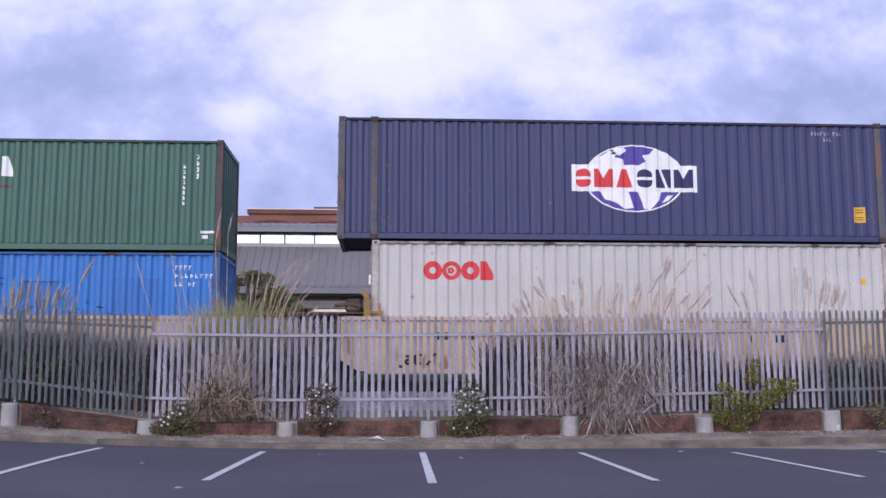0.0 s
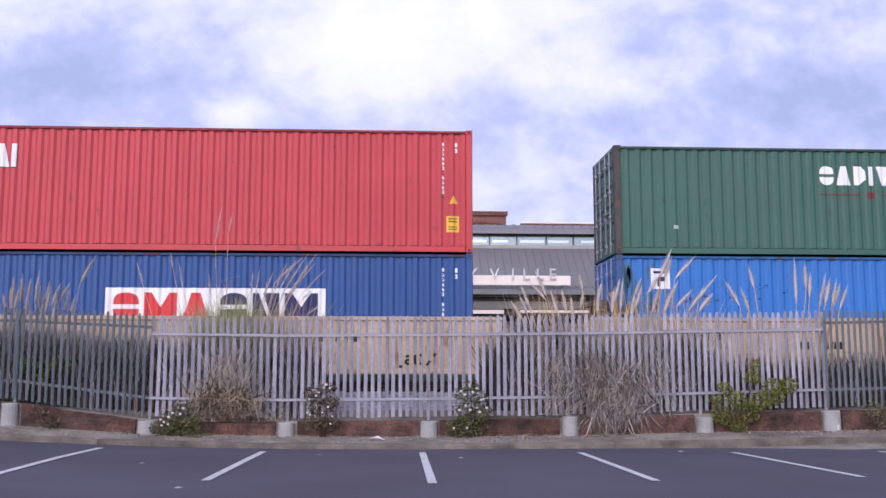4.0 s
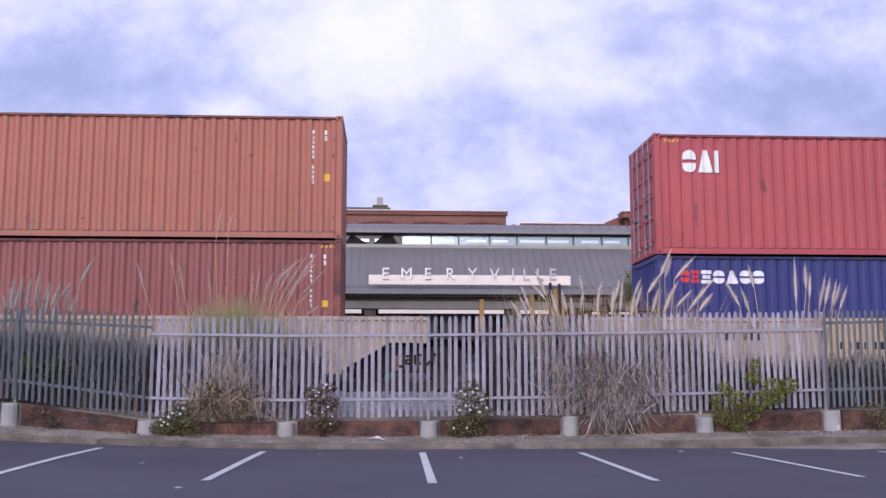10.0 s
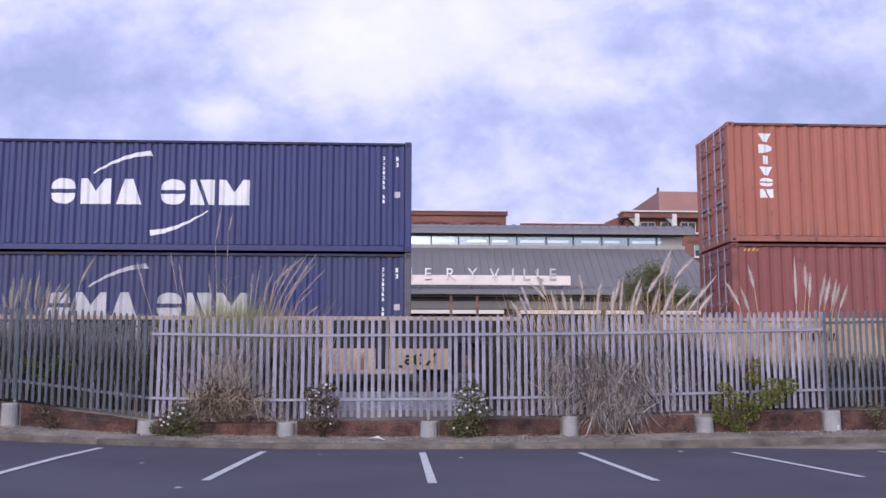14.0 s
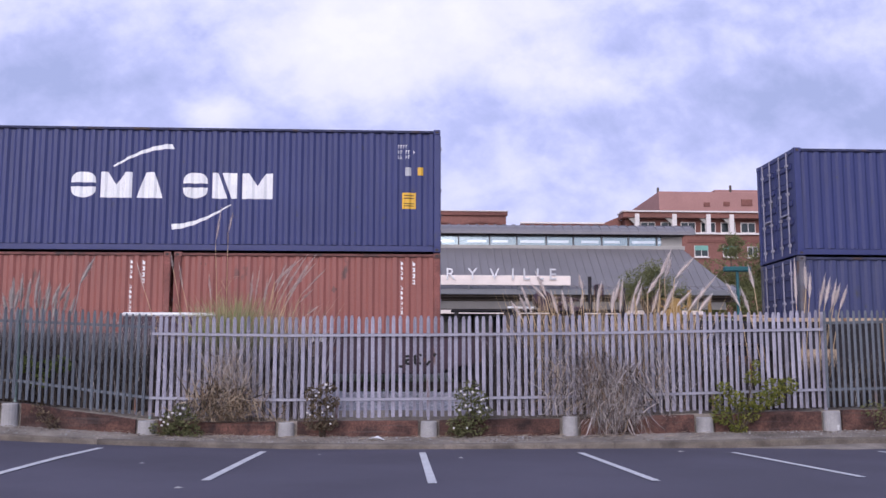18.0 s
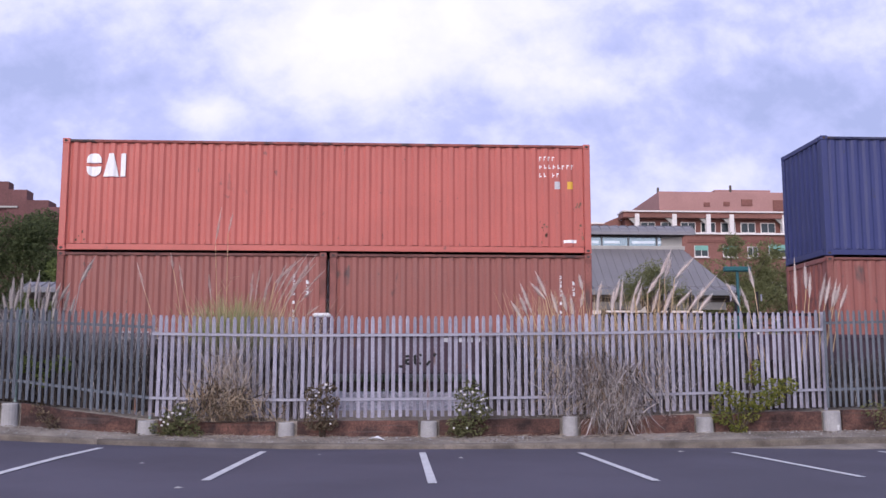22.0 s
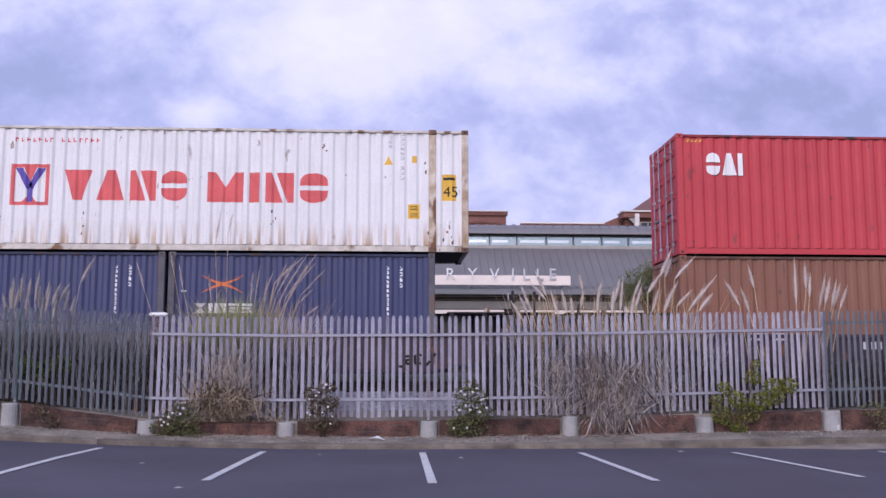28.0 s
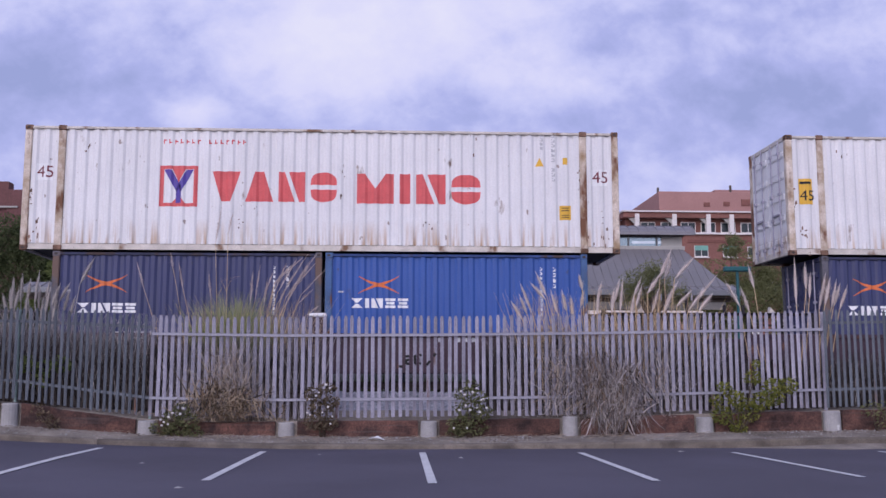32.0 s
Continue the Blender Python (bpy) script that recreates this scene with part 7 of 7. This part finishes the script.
        for k in range(16):
            d = Vector((rnd.gauss(0, 1), rnd.gauss(0, 1), rnd.gauss(0, 1))).normalized() * r * 0.62
            rr = r * rnd.uniform(0.30, 0.56)
            leaf_cloud(g, rnd, (cx + d.x, cy + d.y, cz + d.z * 0.85), (rr, rr, rr * 0.85), n // 16, size)
    tagged(part("crown", g.mesh("crown", material, False, False), ob, "uneven leafy crown"), kind="stuff")
    return ob


def build_plants():
    # clumps behind the fence
    pampas("pampas grass with pale plumes on golden stalks behind the fence", 4.6, 19.75, [(2.6, 2.81, 2.73, 2.48), (2.7, 3.08, 2.9, 2.53), (2.86, 3.09, 3.11, 2.79), (3.01, 3.32, 3.19, 2.88), (3.5, 2.94, 3.58, 2.56), (3.89, 3.3, 3.94, 3.02), (3.98, 2.98, 3.93, 2.68), (4.35, 3.16, 4.27, 2.83), (4.69, 3.19, 4.58, 2.76), (4.77, 3.17, 4.71, 2.57), (2.5, 2.75, 2.68, 2.42), (3.25, 2.9, 3.36, 2.5), (3.7, 2.85, 3.74, 2.45), (4.15, 2.92, 4.12, 2.5), (4.5, 2.98, 4.44, 2.52)], 31, 0.068, 0.75)
    pampas("pampas grass with tall leaning plumes behind the fence", 5.3, 19.75, [(5.0, 3.17, 4.89, 2.87), (5.39, 3.28, 5.15, 2.91), (5.66, 3.76, 5.45, 3.25), (5.73, 3.63, 5.6, 3.25), (6.11, 3.62, 5.76, 3.22), (5.93, 3.16, 5.66, 2.68), (6.1, 2.97, 5.83, 2.68), (6.66, 3.25, 6.14, 2.61), (6.46, 2.89, 6.2, 2.57), (5.2, 3.1, 5.08, 2.7), (5.45, 3.0, 5.3, 2.55), (4.95, 2.9, 4.88, 2.45), (5.75, 3.05, 5.55, 2.55)], 32, 0.074, 0.55)
    pampas("pampas grass with upright pale plumes behind the fence", 8.0, 19.75, [(6.91, 3.16, 7.14, 2.68), (7.23, 3.02, 7.36, 2.57), (7.46, 3.51, 7.54, 3.08), (8.26, 3.55, 8.25, 2.7), (8.4, 3.48, 8.4, 3.02), (8.46, 3.27, 8.43, 2.83), (8.8, 3.24, 8.68, 2.61), (8.86, 3.17, 8.75, 2.7), (8.98, 3.14, 8.89, 2.65), (9.08, 3.08, 8.97, 2.68), (9.23, 3.03, 9.08, 2.61)], 33, 0.066, 0.8)
    pampas("yellow-green pampas grass with thin arching plumes behind the fence", -3.2, 19.75, [(-3.36, 4.52, -3.45, 3.88), (-3.11, 4.46, -3.18, 4.07), (-4.37, 3.7, -4.31, 3.39), (-4.2, 3.5, -4.12, 2.98), (-1.5, 3.64, -1.86, 3.07), (-1.76, 3.55, -2.22, 3.07), (-1.51, 3.44, -1.93, 2.88), (-1.94, 3.42, -2.22, 3.08), (-1.56, 2.99, -1.78, 2.74), (-1.41, 2.66, -1.63, 2.47), (-2.34, 3.3, -2.51, 2.8), (-1.34, 3.35, -1.74, 2.88), (-4.93, 3.44, -4.78, 2.93), (-1.68, 3.62, -2.05, 2.95), (-1.85, 3.5, -2.15, 2.9), (-1.62, 3.38, -2.0, 2.8), (-1.95, 3.25, -2.2, 2.7), (-1.75, 3.15, -2.02, 2.62), (-2.1, 3.5, -2.3, 2.95), (-2.6, 3.42, -2.68, 2.75), (-2.72, 3.3, -2.75, 2.7), (-3.55, 3.25, -3.5, 2.75), (-2.45, 3.15, -2.5, 2.65)], 34, 0.042, 0.55, leaves=(REED_GREEN, 1500, -3.65, -2.35, 1.7, 2.75), feather=THIN_PLUME)
    pampas("grey pampas grass with drooping plumes behind the fence", -6.5, 19.75, [(-7.03, 3.13, -7.05, 2.79), (-6.81, 3.23, -6.86, 2.69), (-6.67, 3.09, -6.71, 2.74), (-6.34, 3.07, -6.51, 2.74), (-5.86, 3.58, -6.1, 3.09), (-6.42, 3.03, -6.53, 2.65), (-7.42, 2.95, -7.38, 2.6), (-7.28, 3.12, -7.3, 2.62), (-7.1, 2.9, -7.16, 2.55), (-7.6, 2.85, -7.5, 2.5), (-6.92, 3.0, -6.95, 2.6), (-7.2, 3.2, -7.22, 2.7), (-6.6, 2.95, -6.66, 2.5), (-6.2, 2.9, -6.3, 2.5), (-7.0, 2.85, -7.0, 2.4), (-6.75, 2.8, -6.8, 2.4), (-6.45, 2.82, -6.5, 2.4), (-7.35, 2.8, -7.3, 2.4), (-6.05, 2.75, -6.15, 2.35)], 35, 0.062, 0.7, GREY_STRAW, feather=GREY_PLUME)
    thicket("dry_reeds", "dense dry grey reeds behind the fence", "reeds", 2.3, 6.6, 19.35, 20.2, 1.0, 2.1, 1300, GREY_STRAW, 41, 0.15, 0.024)
    # dark stands carry the shaded gaps between the paler reeds
    thicket("dark_reeds", "dark reeds coloured as shaded gaps behind the fence", "reeds", 2.0, 6.2, 19.35, 20.5, 0.9, 1.9, 4200, DARK_STRAW, 47, 0.15, 0.03)
    thicket("dark_reeds", "dark reeds coloured as shaded gaps behind the fence", "reeds", -9.0, -4.3, 19.3, 20.5, 0.8, 1.75, 5200, DARK_STRAW, 48, 0.15, 0.03)
    thicket("dark_reeds", "dark reeds coloured as shaded gaps behind the fence", "reeds", 5.8, 12.5, 19.3, 20.5, 0.5, 1.35, 4200, DARK_STRAW, 49, 0.15, 0.03)
    thicket("dry_stalks", "golden dry stalks behind the fence", "reeds", 2.6, 6.2, 19.35, 20.1, 1.7, 2.5, 340, GOLD_STALK, 42, 0.0, 0.026)
    thicket("dry_reeds", "dry reeds behind the fence", "reeds", -8.6, -4.6, 19.35, 20.4, 0.9, 2.2, 1300, GREY_STRAW, 43, 0.12, 0.024)
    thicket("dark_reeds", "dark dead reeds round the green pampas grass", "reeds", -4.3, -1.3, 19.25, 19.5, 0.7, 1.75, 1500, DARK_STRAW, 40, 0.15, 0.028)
    thicket("dry_reeds", "grey dead reeds round the green pampas grass", "reeds", -4.3, -1.3, 19.2, 19.45, 0.9, 1.9, 700, GREY_STRAW, 39, 0.12, 0.02)
    thicket("dry_stalks", "straw stalks round the pampas grass", "reeds", -3.9, -1.5, 19.4, 20.2, 1.2, 2.5, 900, STRAW, 44, 0.1, 0.02)
    thicket("dry_reeds", "thin dry reeds behind the fence", "reeds", 7.2, 11.5, 19.4, 20.3, 0.5, 1.5, 500, GREY_STRAW, 45, 0.1, 0.018, top=lambda x: 0.5 + 0.5 * max(0.0, (x - 7.2) / 4.0))
    thicket("trackside_grass", "rough green grass beyond the track", "grass", -9, 12, 26.3, 27.4, 0.25, 0.75, 2600, DARK_LEAF, 46, 0.25, 0.03)
    # tufts that hang over the edging
    straw_heap("brown straw tuft collapsed against the fence", -3.0, FENCE_Y - 0.16, 0.95, 0.52, 1.10, 1200, (BROWN_STRAW, STRAW, DARK_STRAW, STRAW, DRY_LEAF), 51, 0.6, 0.44, 0.040, 0.7)
    straw_heap("grey wispy twigs standing against the fence", -2.95, FENCE_Y - 0.08, 0.72, 0.75, 1.80, 620, (GREY_STRAW, STRAW, PALE_STRAW, GREY_STRAW), 55, 0.4, 0.5, 0.017, 0.55)
    straw_heap("blond straw hanging from the fence", -2.86, FENCE_Y - 0.12, 0.22, 0.75, 1.85, 110, (STRAW, PALE_STRAW), 58, 0.7, 0.5, 0.022)
    straw_heap("large grey straw tuft spilling over the edging", 4.2, FENCE_Y - 0.24, 1.0, 0.42, 1.55, 2100, (GREY_STRAW, BROWN_STRAW, PALE_STRAW, GREY_STRAW, DARK_STRAW), 52, 0.7, 0.0, 0.029, 0.5, True)
    straw_heap("ragged grey straw caught in the fence", 3.9, FENCE_Y - 0.06, 0.95, 0.9, 1.75, 420, (GREY_STRAW, DARK_STRAW, BROWN_STRAW), 59, 0.5, 0.5, 0.026, 0.5)
    straw_heap("small grey straw tuft against the fence", 3.15, FENCE_Y - 0.10, 0.40, 0.6, 1.9, 170, (GREY_STRAW, PALE_STRAW, STRAW), 53, 0.6, 0.5, 0.026)
    straw_heap("small grey straw tuft behind the fence", 3.3, FENCE_Y + 0.36, 0.45, 0.6, 2.2, 360, (GREY_STRAW, DARK_STRAW), 57, 0.5, 0.5, 0.04)
    straw_heap("ragged straw tuft leaning on the fence", 5.2, FENCE_Y - 0.10, 0.4, 0.7, 1.8, 90, (GREY_STRAW, PALE_STRAW), 56, 0.45, 0.5, 0.026)
    # stray straws lying on the verge
    g = Geo()
    rnd = random.Random(54)
    for i in range(140):
        x, y = rnd.choice((-3.2, -1.2, 1.5, 4.2, 3.9)) + rnd.gauss(0, 0.7), rnd.uniform(18.05, FENCE_Y - 0.22)
        a, l = rnd.uniform(-0.7, 0.7), rnd.uniform(0.1, 0.4)
        z = ground_z(x, y) + 0.02
        g.blade([(x, y, z), (x + l * 0.5 * math.cos(a), y + l * 0.5 * math.sin(a), z + 0.02), (x + l * math.cos(a), y + l * math.sin(a), z)], 0.014, (-math.sin(a), math.cos(a), 0.3))
    solid("loose_straw", g.mesh("loose_straw", STRAW, True, False), "loose straws lying on the verge", "straw", "stuff")
    # bushes before the fence
    y = FENCE_Y - 0.32
    shrub("green_bush", "lime green leafy bush growing against the fence", (6.55, y), [(6.25, 0.55, 0.22, 190), (6.55, 0.32, 0.18, 150), (6.75, 0.60, 0.24, 220), (6.5, 0.85, 0.20, 150), (6.95, 0.80, 0.22, 190), (7.25, 1.05, 0.24, 200), (7.5, 1.10, 0.20, 150), (6.85, 1.25, 0.18, 110), (6.95, 1.50, 0.10, 50), (6.15, 0.82, 0.14, 80), (7.3, 0.85, 0.15, 90), (6.3, 1.05, 0.15, 90)], LIME_LEAF, 0.036, 61)
    shrub("flowering_shrub", "white-flowered browning shrub growing before the fence", (-1.2, y), [(-1.35, 0.95, 0.16, 100), (-1.12, 1.05, 0.15, 90), (-1.22, 0.72, 0.20, 150), (-1.05, 0.8, 0.14, 80), (-1.3, 0.45, 0.20, 150), (-1.1, 0.42, 0.17, 110)], DRY_LEAF, 0.036, 62, flowers=[(-1.42, 0.86), (-1.36, 1.02), (-1.12, 1.12), (-1.05, 1.06), (-1.25, 0.98), (-1.45, 0.62), (-1.40, 0.58), (-1.08, 0.72), (-1.0, 0.55), (-1.18, 0.62), (-1.03, 0.42), (-1.3, 0.92)])
    shrub("flowering_shrub", "white-flowered green shrub growing before the fence", (1.5, y), [(1.4, 0.95, 0.17, 100), (1.65, 0.9, 0.17, 110), (1.5, 0.65, 0.25, 210), (1.72, 0.62, 0.18, 120), (1.35, 0.38, 0.22, 170), (1.62, 0.36, 0.22, 170), (1.25, 0.25, 0.14, 70), (1.55, 1.12, 0.12, 50)], MOSS_LEAF, 0.036, 63, flowers=[(1.33, 1.0), (1.40, 0.94), (1.55, 0.98), (1.62, 1.05), (1.70, 0.84), (1.74, 0.86), (1.42, 0.74), (1.30, 0.66), (1.50, 0.66), (1.62, 0.70), (1.68, 0.62), (1.80, 0.70), (1.20, 0.34), (1.44, 0.34)])
    shrub("low_weed", "low dull green weed with pale flowers at a footing", (-3.75, y - 0.05), [(-4.08, 0.34, 0.17, 110), (-3.8, 0.30, 0.2, 150), (-3.5, 0.28, 0.17, 110), (-3.85, 0.52, 0.17, 110), (-3.6, 0.48, 0.17, 110), (-3.72, 0.68, 0.13, 60), (-3.95, 0.2, 0.15, 80), (-3.6, 0.18, 0.16, 80)], MOSS_LEAF, 0.036, 64, flowers=[(-4.05, 0.5), (-3.98, 0.46), (-3.9, 0.55), (-3.84, 0.62), (-3.92, 0.42), (-4.02, 0.40), (-3.7, 0.6), (-3.66, 0.7)])
    shrub("green_weed", "green weed leaning behind the fence", (-6.4, 19.1), [(-6.75, 1.5, 0.2, 110), (-6.45, 1.42, 0.2, 100), (-6.1, 1.48, 0.2, 90), (-6.5, 1.2, 0.2, 80)], SPRING_LEAF, 0.05, 65)
    shrub("dry_weed", "dry dark weed at the foot of the fence", (9.2, FENCE_Y - 0.3), [(9.1, 0.65, 0.2, 60), (9.4, 0.7, 0.2, 60), (9.3, 0.45, 0.18, 60)], OLIVE_LEAF, 0.035, 66)
    shrub("dry_weed", "small dark weed against the edging board", (-6.1, FENCE_Y - 0.3), [(-6.15, 0.55, 0.16, 60), (-6.0, 0.42, 0.16, 60), (-6.3, 0.7, 0.12, 30)], DRY_LEAF, 0.035, 67)
    # added dark blades that cover the brick where the view is only dark
    thicket("dark_weeds", "dark blades added to darken the far side of the tracks", "weeds", 10.5, 24, 31.2, 32.3, 0.5, 1.7, 4200, DARK_LEAF, 50, 0.2, 0.07)
    # trees about the station
    tree("broad dark green tree behind the platform", -21.5, 62, 0.9, 4.0, [(-23.8, 62, 9.0, 2.7), (-20.9, 62, 9.0, 2.4), (-18.6, 62, 9.4, 1.5), (-21.9, 61, 9.9, 1.5), (-17.2, 61.5, 8.2, 1.5), (-19.8, 61, 7.6, 2.2), (-26, 63, 7.8, 2.8), (-18.6, 61.5, 7.4, 2.0), (-22, 60.5, 5.8, 2.6), (-19.0, 60.5, 5.0, 2.3), (-25, 60.5, 4.4, 2.4), (-21, 60, 3.4, 2.0)], DARK_LEAF, 0.105, 71, 56000)
    tree("green tree beside the station", -16.0, 58, 0.9, 3.0, [(-18.4, 58, 6.6, 1.9), (-16.4, 58, 7.2, 1.8), (-14.4, 58, 6.7, 1.7), (-16.8, 57, 5.0, 2.0), (-19.6, 57.5, 5.2, 1.7), (-13.4, 57, 4.6, 1.6), (-15.0, 56.8, 3.8, 1.7), (-18.2, 56.8, 3.6, 1.6)], SPRING_LEAF, 0.095, 72, 42000)
    tree("tall dark green tree farther behind", -18.2, 72, 0.9, 5.0, [(-20.2, 72, 10.2, 1.8), (-17.8, 72, 9.2, 1.8), (-22.3, 72, 11.2, 1.8), (-24.6, 72, 11.6, 2.0)], DARK_LEAF, 0.12, 73, 9000)
    tree("olive green tree beyond the tracks", 20.5, 58, 0.9, 3.2, [(19.0, 58, 6.9, 1.8), (21.3, 58, 7.6, 1.9), (23.4, 58.5, 6.8, 1.9), (21.0, 57, 5.4, 2.2), (17.8, 57, 5.2, 1.7), (24.9, 58, 5.6, 1.8), (22.7, 58, 8.8, 1.0), (19.0, 56.5, 4.0, 1.8), (23.2, 56.5, 4.2, 1.9), (17.6, 57.5, 7.0, 1.4), (20.2, 57.5, 9.0, 0.9), (24.8, 57.5, 7.4, 1.5), (26.0, 57.5, 6.2, 1.3)], OLIVE_LEAF, 0.085, 74, 44000)
    tree("olive green tree beyond the tracks", 25.8, 55, 0.9, 2.4, [(25.0, 55, 5.4, 1.4), (26.4, 55, 5.0, 1.4), (23.8, 55, 4.2, 1.3), (25.2, 54.5, 3.8, 1.4)], OLIVE_LEAF, 0.09, 75, 10000)
    tree("small green tree before the station roof", 9.9, 37, 1.42, 2.2, [(9.5, 37, 4.75, 0.8), (10.4, 37, 4.85, 0.8), (10.0, 37.2, 5.35, 0.55), (9.1, 37, 4.3, 0.6), (10.9, 37, 4.3, 0.6)], OLIVE_LEAF, 0.045, 76, 6500)
    tree("small green tree before the station roof", -5.2, 37, 1.42, 2.2, [(-5.2, 37, 4.9, 0.5), (-4.7, 37, 4.85, 0.5), (-5.9, 37, 4.7, 0.5), (-6.7, 37, 4.6, 0.45), (-4.2, 37, 4.3, 0.6), (-3.6, 37, 3.9, 0.5)], OLIVE_LEAF, 0.05, 77, 7000)
    # hedge seen under the open canopy, growth on the ramp
    rnd = random.Random(78)
    g = Geo()
    for i in range(52):
        leaf_cloud(g, rnd, (-15.5 + i * 0.18, 48 + rnd.uniform(-0.4, 0.4), (2.5 if i % 2 else 3.8) + rnd.uniform(-0.6, 0.6)), (0.6, 0.5, 0.8), 110, 0.10)
    solid("hedge", g.mesh("hedge", DARK_LEAF, False, False), "dark green hedge behind the open canopy", "hedge", "stuff")
    g = Geo()
    for i in range(22):
        x = 15.3 + i * 0.3
        z = 4.50 + (x - 14.75) * 0.2
        leaf_cloud(g, rnd, (x, 33.4 + rnd.uniform(-0.2, 0.3), z + rnd.uniform(0.02, 0.16)), (0.25, 0.3, 0.14), 60, 0.05)
    solid("ramp_growth", g.mesh("ramp_growth", OLIVE_LEAF, False, False), "olive green growth along the ramp edge", "plants", "stuff")


def build_litter():
    rnd = random.Random(91)
    g = Geo()
    k = 9
    for i in range(k):
        a = 6.283 * i / k
        r = rnd.uniform(0.07, 0.15)
        g.v.append((r * 1.3 * math.cos(a), r * math.sin(a), rnd.uniform(0.0, 0.05)))
    g.v += [(0, 0, 0.075), (0, 0, 0.0)]
    g.f = [(i, (i + 1) % k, k) for i in range(k)] + [((i + 1) % k, i, k + 1) for i in range(k)]
    solid("paper_litter", g.mesh("paper_litter", PAPER), "crumpled white paper on the verge", "litter", at=pose(-0.18, 18.25, ground_z(-0.18, 18.25) + 0.005))
    for x, y, s in ((-2.34, 11.55, 0.05), (-3.45, 14.5, 0.04), (-1.1, 16.48, 0.035), (1.15, 15.75, 0.05), (4.95, 16.9, 0.05)):
        g = Geo()
        g.v = [(s * math.cos(6.283 * i / 7) * rnd.uniform(0.7, 1.3), s * math.sin(6.283 * i / 7), 0.0) for i in range(7)] + [(0, 0, s * 0.35)]
        g.f = [(i, (i + 1) % 7, 7) for i in range(7)] + [tuple(range(6, -1, -1))]
        solid("pebble", g.mesh("pebble", CONCRETE), "pale flat pebble on the asphalt", "pebble", at=pose(x, y, lot_z(x, y) + 0.002), group="pebbles on the lot")


build_plants()
build_litter()


# ---- the cloudy sky behind everything ----
def cloud_sheet():
    m = bpy.data.materials.new("drifting_cloud")
    m.use_nodes = True
    n, l = m.node_tree.nodes, m.node_tree.links
    n.remove(n["Principled BSDF"])
    tc = n.new("ShaderNodeTexCoord")
    pos = tc.outputs["Object"]

    def noise_of(scale, detail, stretch, rough=0.55, bend=0.0):
        mp = n.new("ShaderNodeMapping")
        mp.inputs["Scale"].default_value = stretch
        mp.inputs["Rotation"].default_value = (0, bend, 0)
        l.new(pos, mp.inputs[0])
        t = n.new("ShaderNodeTexNoise")
        t.inputs["Scale"].default_value, t.inputs["Detail"].default_value, t.inputs["Roughness"].default_value = scale, detail, rough
        t.inputs["Distortion"].default_value = 0.12
        l.new(mp.outputs[0], t.inputs["Vector"])
        return t.outputs["Fac"]

    def math_of(op, a, b):
        x = n.new("ShaderNodeMath")
        x.operation = op
        for i, v in enumerate((a, b)):
            if isinstance(v, (int, float)):
                x.inputs[i].default_value = v
            else:
                l.new(v, x.inputs[i])
        return x.outputs[0]

    def bank(cx, cz, rx, rz):
        """A soft bank of cloud about a place, 1 in its middle."""
        mp = n.new("ShaderNodeMapping")
        mp.inputs["Location"].default_value = (-cx / rx, 0, -cz / rz)
        mp.inputs["Scale"].default_value = (1 / rx, 0, 1 / rz)
        l.new(pos, mp.inputs[0])
        g = n.new("ShaderNodeTexGradient")
        g.gradient_type = "SPHERICAL"
        l.new(mp.outputs[0], g.inputs[0])
        return g.outputs["Fac"]

    big = noise_of(0.0024, 6, (1, 1, 1.7), 0.52, 0.35)
    small = noise_of(0.0085, 9, (1, 1, 1.25), 0.58, 0.45)
    total = math_of("ADD", math_of("MULTIPLY", big, 0.46), math_of("MULTIPLY", small, 0.50))
    for cx, cz, rx, rz, w in ((20, 670, 430, 210, 0.25), (330, 560, 170, 75, 0.20), (-320, 488, 80, 42, 0.20), (-100, 600, 260, 90, 0.10), (-590, 515, 330, 125, -0.19), (820, 510, 330, 130, -0.15), (-560, 700, 330, 80, 0.09), (-380, 340, 560, 150, -0.07), (500, 300, 500, 160, 0.05)):
        total = math_of("ADD", total, math_of("MULTIPLY", bank(cx, cz, rx, rz), w))
    r = n.new("ShaderNodeValToRGB")
    e = r.color_ramp.elements
    e[0].position, e[0].color = 0.30, (0.42, 0.48, 0.72, 1)
    e[1].position, e[1].color = 0.80, (0.97, 0.965, 1.0, 1)
    for p, c in ((0.42, (0.54, 0.585, 0.86)), (0.52, (0.71, 0.74, 0.96)), (0.63, (0.86, 0.865, 1.0))):
        k = e.new(p)
        k.color = (*c, 1)
    l.new(total, r.inputs[0])
    em = n.new("ShaderNodeEmission")
    em.inputs[1].default_value = 1.0
    l.new(r.outputs[0], em.inputs[0])
    l.new(em.outputs[0], n["Material Output"].inputs[0])
    g = Geo()
    g.add([(-3000, 0, -120), (3000, 0, -120), (3000, 0, 2000), (-3000, 0, 2000)], [(0, 1, 2, 3)])
    return solid("backdrop", g.mesh("backdrop", m, mend=False), "pale violet-grey broken cloud far behind the rooftops", "sky", "structure")


clouds = cloud_sheet()

motions()
